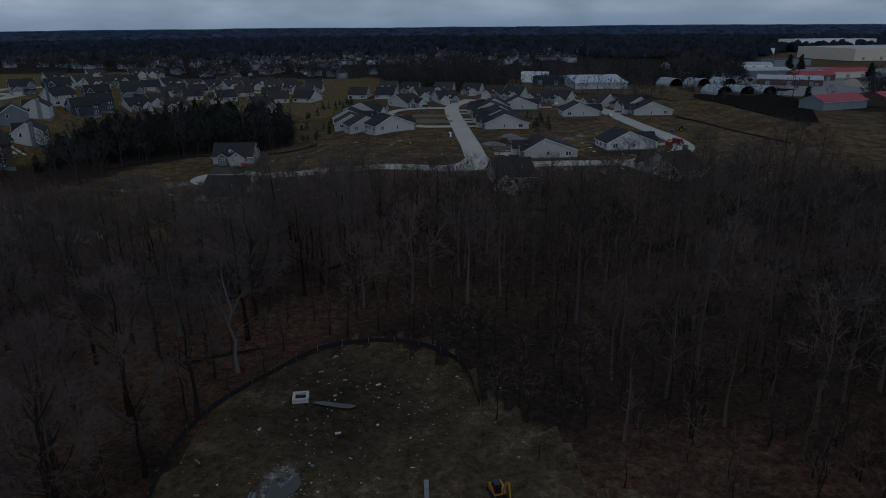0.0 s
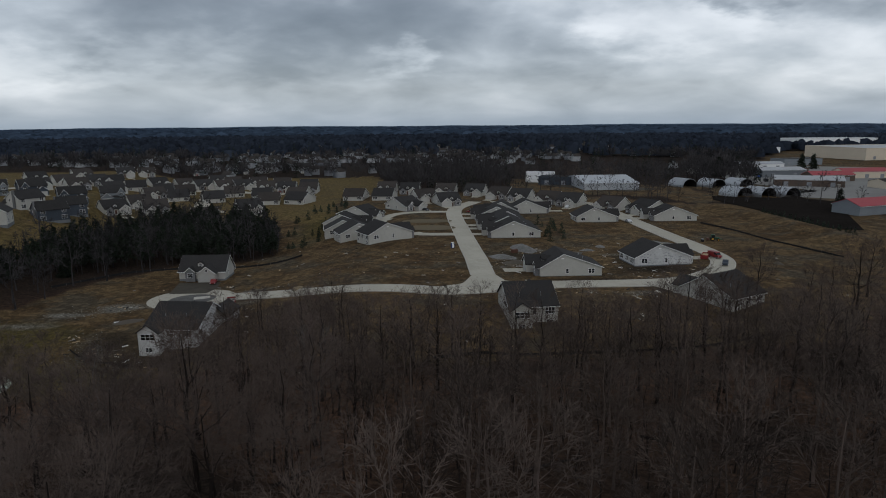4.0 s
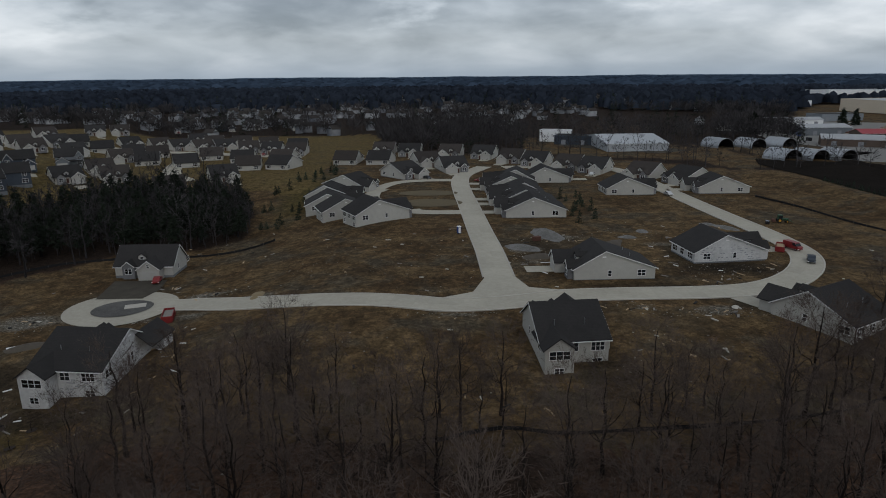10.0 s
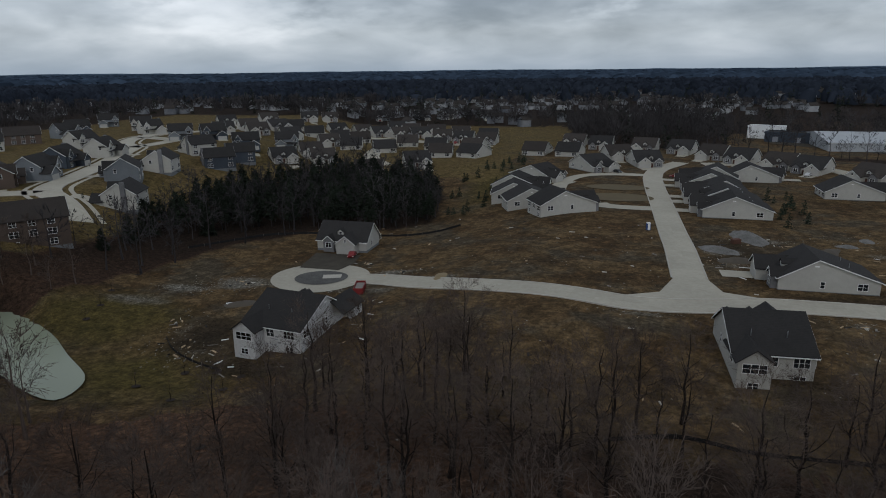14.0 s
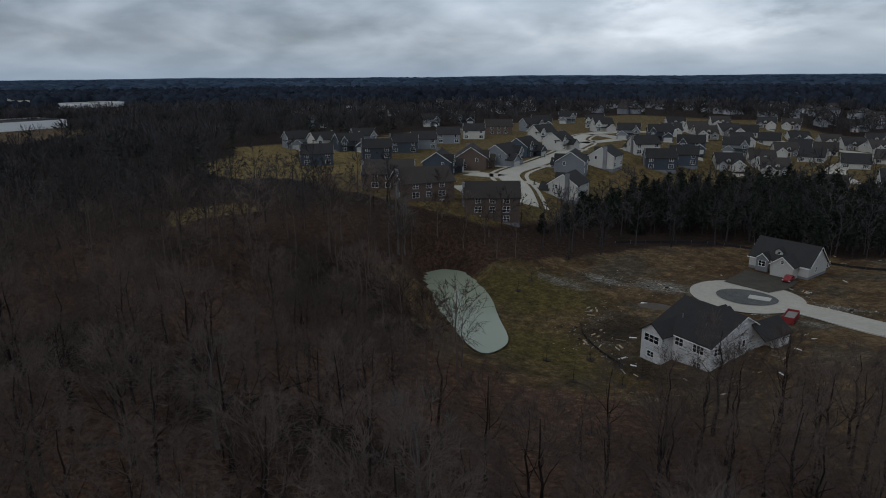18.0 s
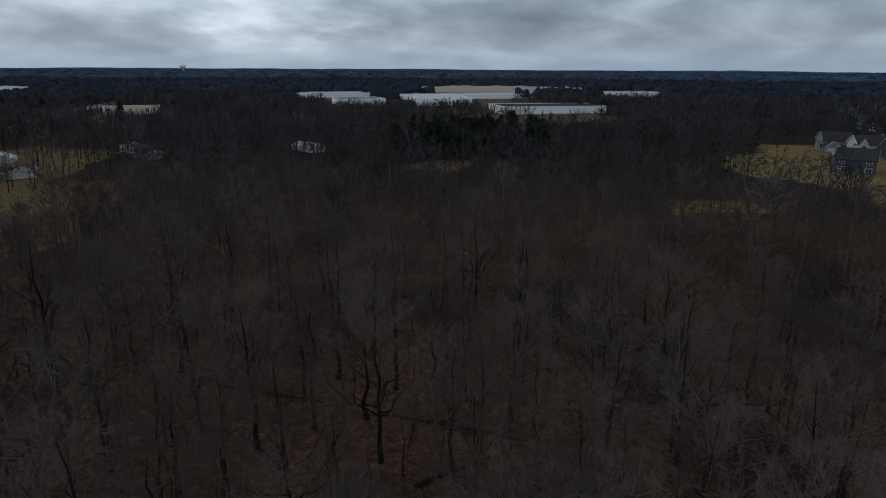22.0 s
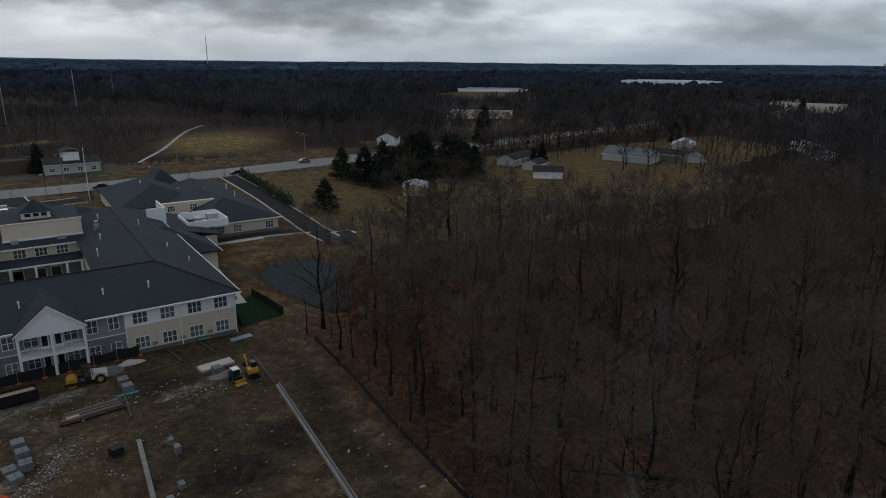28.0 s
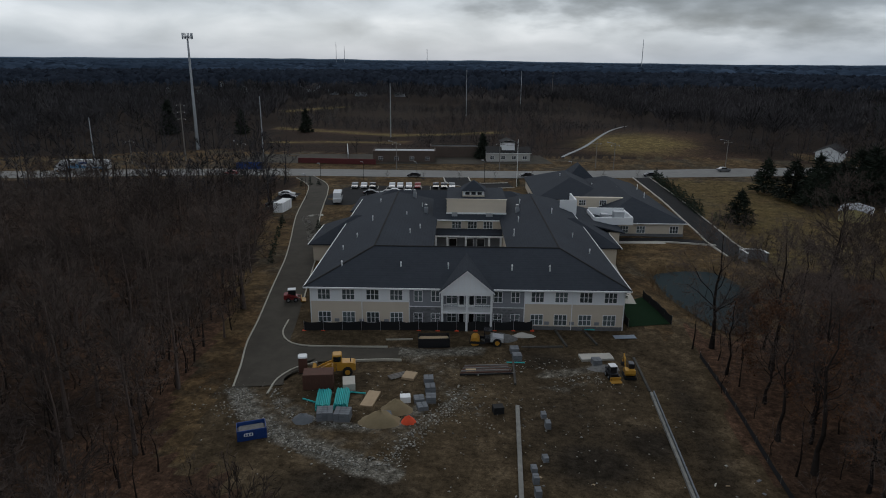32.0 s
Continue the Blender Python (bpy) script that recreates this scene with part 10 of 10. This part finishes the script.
for cx, cy, spread, count in ((42, 131, 4, 7), (57, 128, 6, 12), (49, 111, 6, 7), (36, 192, 6, 9), (20, 170, 5, 8), (66, 190, 8, 8), (66, 150, 6, 9), (84, 158, 5, 6), (-88, 104, 5, 12), (-98, 114, 4, 7), (-100, 141, 6, 10), (-62, 157, 5, 8), (-68, 140, 5, 7), (-74, 165, 6, 5), (8, 95, 8, 6)):
    for k in range(count):
        x, y = cx + litter_rng.normal(0, spread * 0.6), cy + litter_rng.normal(0, spread * 0.45)
        long = litter_rng.uniform(0.35, 1.9)
        mat = (WOOD, CONCRETE_W, WOOD_GREY, DARK, WOOD)[k % 5]
        loose("lumber_scrap" if k % 5 in (0, 4) else "rubble_scrap", x, y, litter_rng.uniform(0, 180), (long, litter_rng.uniform(0.12, 0.5), litter_rng.uniform(0.08, 0.24)), mat, "scrap of building material trodden into a muddy lot", "scrap", world_at=True, r=0.03)

# ---------------------------------------------------------------- houses along the highway and the west field
shed("bungalow", -145.9, -211.5, 30, 19, 7.6, 2.7, 1.6, SIDING, SHINGLE, "white bungalow with a grey roof by the field", "house", windows=4)
shed("garage", -144, -196.5, 30, 8.5, 6.5, 2.5, 1.3, SIDING, SHINGLE, "white double garage beside a bungalow", "garage", doors=1)
shed("barn", -137.2, -179.5, -35, 10, 6, 2.5, 1.4, WHITE, SHINGLE, "white barn with a dark roof at the field's edge", "barn")
BARN_ROOF = material("weathered_barn_roof", (0.12, 0.135, 0.14), (0.075, 0.085, 0.09), 0.4, 0.7)
shed("barn", -192, -197, 112, 20, 11, 2.8, 2.4, SIDING, BARN_ROOF, "long white barn with a blue-grey sheet roof", "barn", doors=1)
shed("barn", -207, -190, 112, 12, 8, 3.0, 1.6, WOOD_GREY, SHINGLE, "grey shed attached to a barn", "barn")
shed("bungalow", -216, -186, 42, 15, 9, 3.0, 1.8, SIDING, SHINGLE_B, "pale bungalow with a tan roof", "house", windows=3)
shed("bungalow", -238, -212, 40, 14, 9, 3.0, 2.0, SIDING, MEMBRANE, "pale house with a light roof behind a barn", "house", windows=3)
sh = shed("shed", -84, -174.5, 62, 9, 6.5, 2.6, 0.7, YELLOW_PALE, MEMBRANE, "low shed of yellow boards and white panels", "shed")
part("white_panel", Shape().box(0.2, 4.45, -3.32, -3.26, 0.1, 2.4), WHITE, sh)
part("rust_door", Shape().box(-1.2, 0.1, -3.31, -3.26, 0.1, 2.2), ORANGE, sh)
shed("shed", -94.5, -176, 62, 7, 4, 2.3, 0.6, YELLOW_PALE, SHINGLE_B, "small weathered shed beside another", "shed", doors=1)
heap("scrap_mound", -99, -173, 3, 2, 1.3, BRICK_RED, "heap of rusty scrap by the sheds", 51, 0, True)
shed("bungalow", -121, -280, 60, 15, 9, 3.4, 2.2, PALE, SHINGLE, "pale green bungalow among trees", "house", windows=3)
shed("bungalow", -242, -312, 62, 26, 9, 3.0, 1.6, SIDING_BROWN, SHINGLE, "long low brown building by the road", "house", windows=5)
shed("bungalow", -305, -106, 60, 16, 7, 3.0, 1.4, SIDING, MEMBRANE, "pale mobile home in the trees", "house", windows=3)
shed("bungalow", -270, -168, 55, 14, 8, 3.0, 1.6, SIDING, SHINGLE_B, "pale house among bare trees", "house", windows=3)
shed("bungalow", -288, -186, 55, 14, 8, 3.0, 1.6, SIDING, MEMBRANE, "pale house among bare trees", "house", windows=3)
road_trees = scatter(47, 150, (-420, -96), (-380, -215), 5.0, lambda x, y: (away(highway_line[:, :2], x, y, False) > 10.5) & (away(highway_line[:, :2], x, y, False) < 44) & (np.hypot(x + 146, y + 206) > 17) & (np.hypot(x + 121, y + 280) > 12) & (np.hypot(x + 242, y + 312) > 18) & (np.hypot(x + 212, y + 195) > 38))
woods("roadside_trees", road_trees, MID, 48, (BARK, TWIG), "bare dark trees on both sides of the highway", (0.5, 0.85))
# shops across the highway
shed("shop", 48, -252, 8, 24, 9, 4.0, 0, SIDING_BROWN, MEMBRANE, "long low brick shop with a pale flat roof", flat=True, windows=4)
shed("garage_shell", 30, -268, 8, 20, 9, 4.0, 0, SIDING_BROWN, DARK, "open brick garage shell with a dark roof", flat=True, doors=4)
sp = shed("shop", 8, -260, 8, 17, 9, 3.6, 1.6, SIDING, SHINGLE, "white house-like shop with a tall middle gable", windows=4)
part("tall_block", Shape().box(-2.5, 2.5, -4.6, 3, 3.5, 7.2), WHITE, sp)
part("tall_roof", gable_roof(-2.6, 2.6, -4.7, 3.1, 7.2, 8.2, "y"), SHINGLE, sp)
window(sp, -1.0, -4.6, 5.0, 0.9, 1.2, "-y", 1)
window(sp, 1.0, -4.6, 5.0, 0.9, 1.2, "-y", 1)
RED_BRICK = material("dark_red_wall", (0.12, 0.028, 0.028), (0.075, 0.022, 0.022), 0.8, 0.8)
loose("brick_wall", 72, -240, 3, (30, 0.6, 2.0), RED_BRICK, "long low dark red wall beside the highway", "wall", world_at=True)
loose("site_hoarding", 76, -270, 106, (34, 0.3, 1.8), METAL, "pale grey hoarding beside a yard", "fence", world_at=True)
structure("stream", ribbon_mesh("stream", smooth_line([(-14, -268), (-17, -276), (-26, -297), (-38, -335), (-56, -392)], 3.0), 0.75, WATER_PALE, 0.16), "narrow stream with grey light on it between overgrown mounds", "stream")
patch("yard", [(110, -236), (70, -240), (20, -247), (-10, -252), (-5, -272), (60, -268), (112, -258)], ASPHALT_OLD, "cracked grey asphalt forecourt", "yard", 0.1, 8)


def pole(x, y, h, label, name="utility_pole", arms=0, r=0.16, lamp=0.0, mat=None, lean=0.0):
    ob = thing(name, pose(x, y, gz(x, y), lean, 0, 8), label, "pole")
    part("shaft", Shape().tube((0, 0, -0.5), (0, 0, h), r, r * 0.6, 8), mat or WOOD_GREY, ob)
    for i in range(arms):
        z = h - 0.8 - i * 2.6
        part("cross_arm", Shape().box(-1.6, 1.6, -0.07, 0.07, z - 0.08, z + 0.08), mat or WOOD_GREY, ob)
        for s in (-1.4, 1.4):
            part("insulator", Shape().tube((s, 0, z - 0.35), (s, 0, z), 0.07, sides=6), WHITE, ob)
    if lamp:
        part("lamp_arm", Shape().tube((0, 0, h - 0.4), (lamp, 0, h + 0.2), 0.05, sides=6), METAL, ob)
        part("lamp_head", Shape().soft_box(lamp - 0.1, lamp + 0.7, -0.18, 0.18, h + 0.1, h + 0.28, 0.04), METAL, ob)
    return ob


for x, y, h, arms in ((160, -223, 17, 0), (147, -226, 9, 1), (131, -236, 22, 3), (99, -235, 25, 0), (70, -330, 27, 0), (42, -440, 30, 0), (8, -560, 30, 0), (-20, -640, 28, 1)):
    pole(x, y, h, "tall slim pole beside the highway", arms=arms, mat=METAL if arms == 0 else WOOD_GREY, r=0.26)
for x, y, l in ((101, -221, 2.2), (47, -231, 2.2), (10, -237, 0), (-31, -240, 2.2), (-73, -252, 2.4), (-25, -244, 0), (-132, -240, 2.4), (-180, -258, 0), (-220, -262, 0)):
    pole(x, y, 10, "wooden utility pole with a street lamp by the highway" if l else "wooden utility pole by the highway", arms=1, lamp=l)
pole(3, -204.5, 15, "white flagpole before the care home", name="flagpole", mat=WHITE, r=0.1)
for x, y in (spot(-40, 112), spot(-27, 116), spot(-10, 116), spot(-41, 92), spot(12, 120), spot(40, 118)):
    pole(x, y, 7, "slim black lamp post by the car park", name="lamp_post", mat=CARBLACK, r=0.08, lamp=0.3)
tower = thing("cell_tower", pose(142, -267, 0), "tall grey steel mast with a ring of antennas", "tower")
part("mast", Shape().tube((0, 0, -0.5), (0, 0, 47.2), 0.75, 0.35, 12), METAL, tower)
part("platform", Shape().tube((0, 0, 46.4), (0, 0, 46.8), 1.9, 1.9, 12), METAL, tower)
for i in range(9):
    a = 2 * math.pi * i / 9
    part("antenna", Shape().soft_box(2.0 * math.cos(a) - 0.16, 2.0 * math.cos(a) + 0.16, 2.0 * math.sin(a) - 0.16, 2.0 * math.sin(a) + 0.16, 45.8, 48.2, 0.04), METAL, tower)
for x, y, h in ((-420, -2700, 120), (560, -3600, 90), (1150, -3900, 130), (1100, -3900, 110)):
    pole(x, y, h, "thin lattice mast on the horizon", name="radio_mast", mat=METAL, r=1.6)
wires = thing("overhead_wires", Matrix.Identity(4), "thin dark wires sagging between roadside poles", "wires")
houses = [(-147, -204), (-146, -193), (-139, -178), (-200, -203), (-206, -190), (-216, -186), (-238, -212), (-242, -312), (-270, -168), (-288, -186), (-121, -280)]
yard_trees = scatter(45, 60, (-300, -130), (-245, -160), 7.5, lambda x, y: inside(FIELD, x, y) & ((x < -168) | (y < -205)) & np.all([np.hypot(x - a, y - b) > 11 for a, b in houses], axis=0))
yard_trees = list(yard_trees) + list(scatter(47, 230, (-430, -150), (-360, -240), 4.2, lambda x, y: (y > -257 + (x + 160) * 0.329) & (y < -236 + (x + 160) * 0.329) & (away(highway_line, x, y, False) > 10) & np.all([np.hypot(x - a, y - b) > 12 for a, b in houses], axis=0)))
woods("hedgerow_trees", yard_trees, FAR, 46, (BARK, TWIG), "bare trees round the houses by the field", (0.6, 0.95))
pts = [(101, -221), (47, -231), (10, -237), (-31, -240), (-73, -252), (-132, -240), (-180, -258)]
for (ax, ay), (bx, by) in zip(pts[:-1], pts[1:]):
    s = Shape()
    for k in range(6):
        a, b = k / 6, (k + 1) / 6
        s.tube((ax + (bx - ax) * a, ay + (by - ay) * a, 9.2 - 4 * a * (1 - a) * 1.2), (ax + (bx - ax) * b, ay + (by - ay) * b, 9.2 - 4 * b * (1 - b) * 1.2), 0.03, sides=3, caps=False)
    part("wire", s, CARBLACK, wires)
# tank bin store beside the lane, small site objects
store = thing("bin_store", local(59.3, 33.4, 2), "small walled bin store with white coping", "enclosure")
for b in ((-2.2, 2.2, 1.3, 1.6), (-2.2, -1.9, -1.6, 1.3), (1.9, 2.2, -1.6, 1.3)):
    w = part("wall", Shape().box(*b, 0, 2.0), STONE, store)
    part("coping", Shape().box(b[0] - 0.06, b[1] + 0.06, b[2] - 0.06, b[3] + 0.06, 2.0, 2.12), WHITE, w)
loose("generator", 25.4, 9.0, 4, (1.4, 1.0, 1.3), METAL, "grey generator box beside the turf court", "generator")
loose("white_sheet", -92, 128, 35, (4.2, 1.4, 0.12), WHITE, "white plastic sheet on trampled earth", "sheet", world_at=True)
loose("concrete_pad", -78, 152.5, 20, (5.0, 3.0, 0.1), CONCRETE_W, "pale concrete pad on the gravel island", "pad", 0.27, True)
rack = thing("steel_rack", local(1.6, -15.0, 3), "low stack of dark steel frames and beams", "steel")
for i in range(9):
    part("steel_beam", Shape().box(-3.6 + 0.1 * i, 3.2 - 0.2 * (i % 3), -1.0 + 0.24 * i, -0.86 + 0.24 * i, 0.05 + 0.12 * (i % 3), 0.25 + 0.12 * (i % 3)), (CARBLACK, BRICK_RED, WOOD_GREY)[i % 3], rack)
lum = thing("lumber_pile", local(-9.8, -16.2, 30), "small pile of grey planks", "lumber")
for i in range(6):
    part("plank", Shape().box(-1.2, 1.2, -0.5 + 0.17 * i, -0.36 + 0.17 * i, 0.02 + 0.07 * (i % 2), 0.12 + 0.07 * (i % 2)), WOOD_GREY, lum)

# far homes, too many to count
def far_homes():
    rng = np.random.default_rng(404)
    wv, wf, rv, rf = [], [], [], []
    n = 0
    groups = HOME_GROUPS
    for cx, cy, sx, sy, count in groups:
        for _ in range(count):
            x, y = cx + rng.normal(0, sx * 0.55), cy + rng.normal(0, sy * 0.55)
            t, w, d, h = rng.uniform(0, 6.28), rng.uniform(8, 11), rng.uniform(7, 9), rng.uniform(4.0, 6.0)
            c, s = math.cos(t), math.sin(t)
            z = gz(x, y)

            def at2(a, b, q):
                return (x + a * c - b * s, y + a * s + b * c, z + q)
            k = len(wv)
            wv += [at2(-w / 2, -d / 2, -3), at2(w / 2, -d / 2, -3), at2(w / 2, d / 2, -3), at2(-w / 2, d / 2, -3), at2(-w / 2, -d / 2, h), at2(w / 2, -d / 2, h), at2(w / 2, d / 2, h), at2(-w / 2, d / 2, h), at2(-w / 2, 0, h + 2.8), at2(w / 2, 0, h + 2.8)]
            wf += [(k, k + 1, k + 5), (k, k + 5, k + 4), (k + 1, k + 2, k + 6), (k + 1, k + 6, k + 5), (k + 2, k + 3, k + 7), (k + 2, k + 7, k + 6), (k + 3, k, k + 4), (k + 3, k + 4, k + 7), (k + 4, k + 7, k + 8), (k + 5, k + 9, k + 6)]
            k = len(rv)
            rv += [at2(-w / 2 - 0.5, -d / 2 - 0.5, h - 0.2), at2(w / 2 + 0.5, -d / 2 - 0.5, h - 0.2), at2(w / 2 + 0.5, 0, h + 3.0), at2(-w / 2 - 0.5, 0, h + 3.0), at2(-w / 2 - 0.5, d / 2 + 0.5, h - 0.2), at2(w / 2 + 0.5, d / 2 + 0.5, h - 0.2)]
            rf += [(k, k + 1, k + 2), (k, k + 2, k + 3), (k + 3, k + 2, k + 5), (k + 3, k + 5, k + 4)]
    wall_mix = material("far_house_walls", (0.50, 0.51, 0.52), (0.08, 0.09, 0.11), 0.03, 0.8, amount=1.0, stain_scale=0.02)
    tagged(new("far_house_walls", tri_mesh("far_house_walls", wv, wf, wall_mix)), "pale walls of countless far suburban houses", "houses", kind="stuff")
    tagged(new("far_house_roofs", tri_mesh("far_house_roofs", rv, rf, SHINGLE_B)), "grey roofs of countless far suburban houses", "houses", kind="stuff")


far_homes()
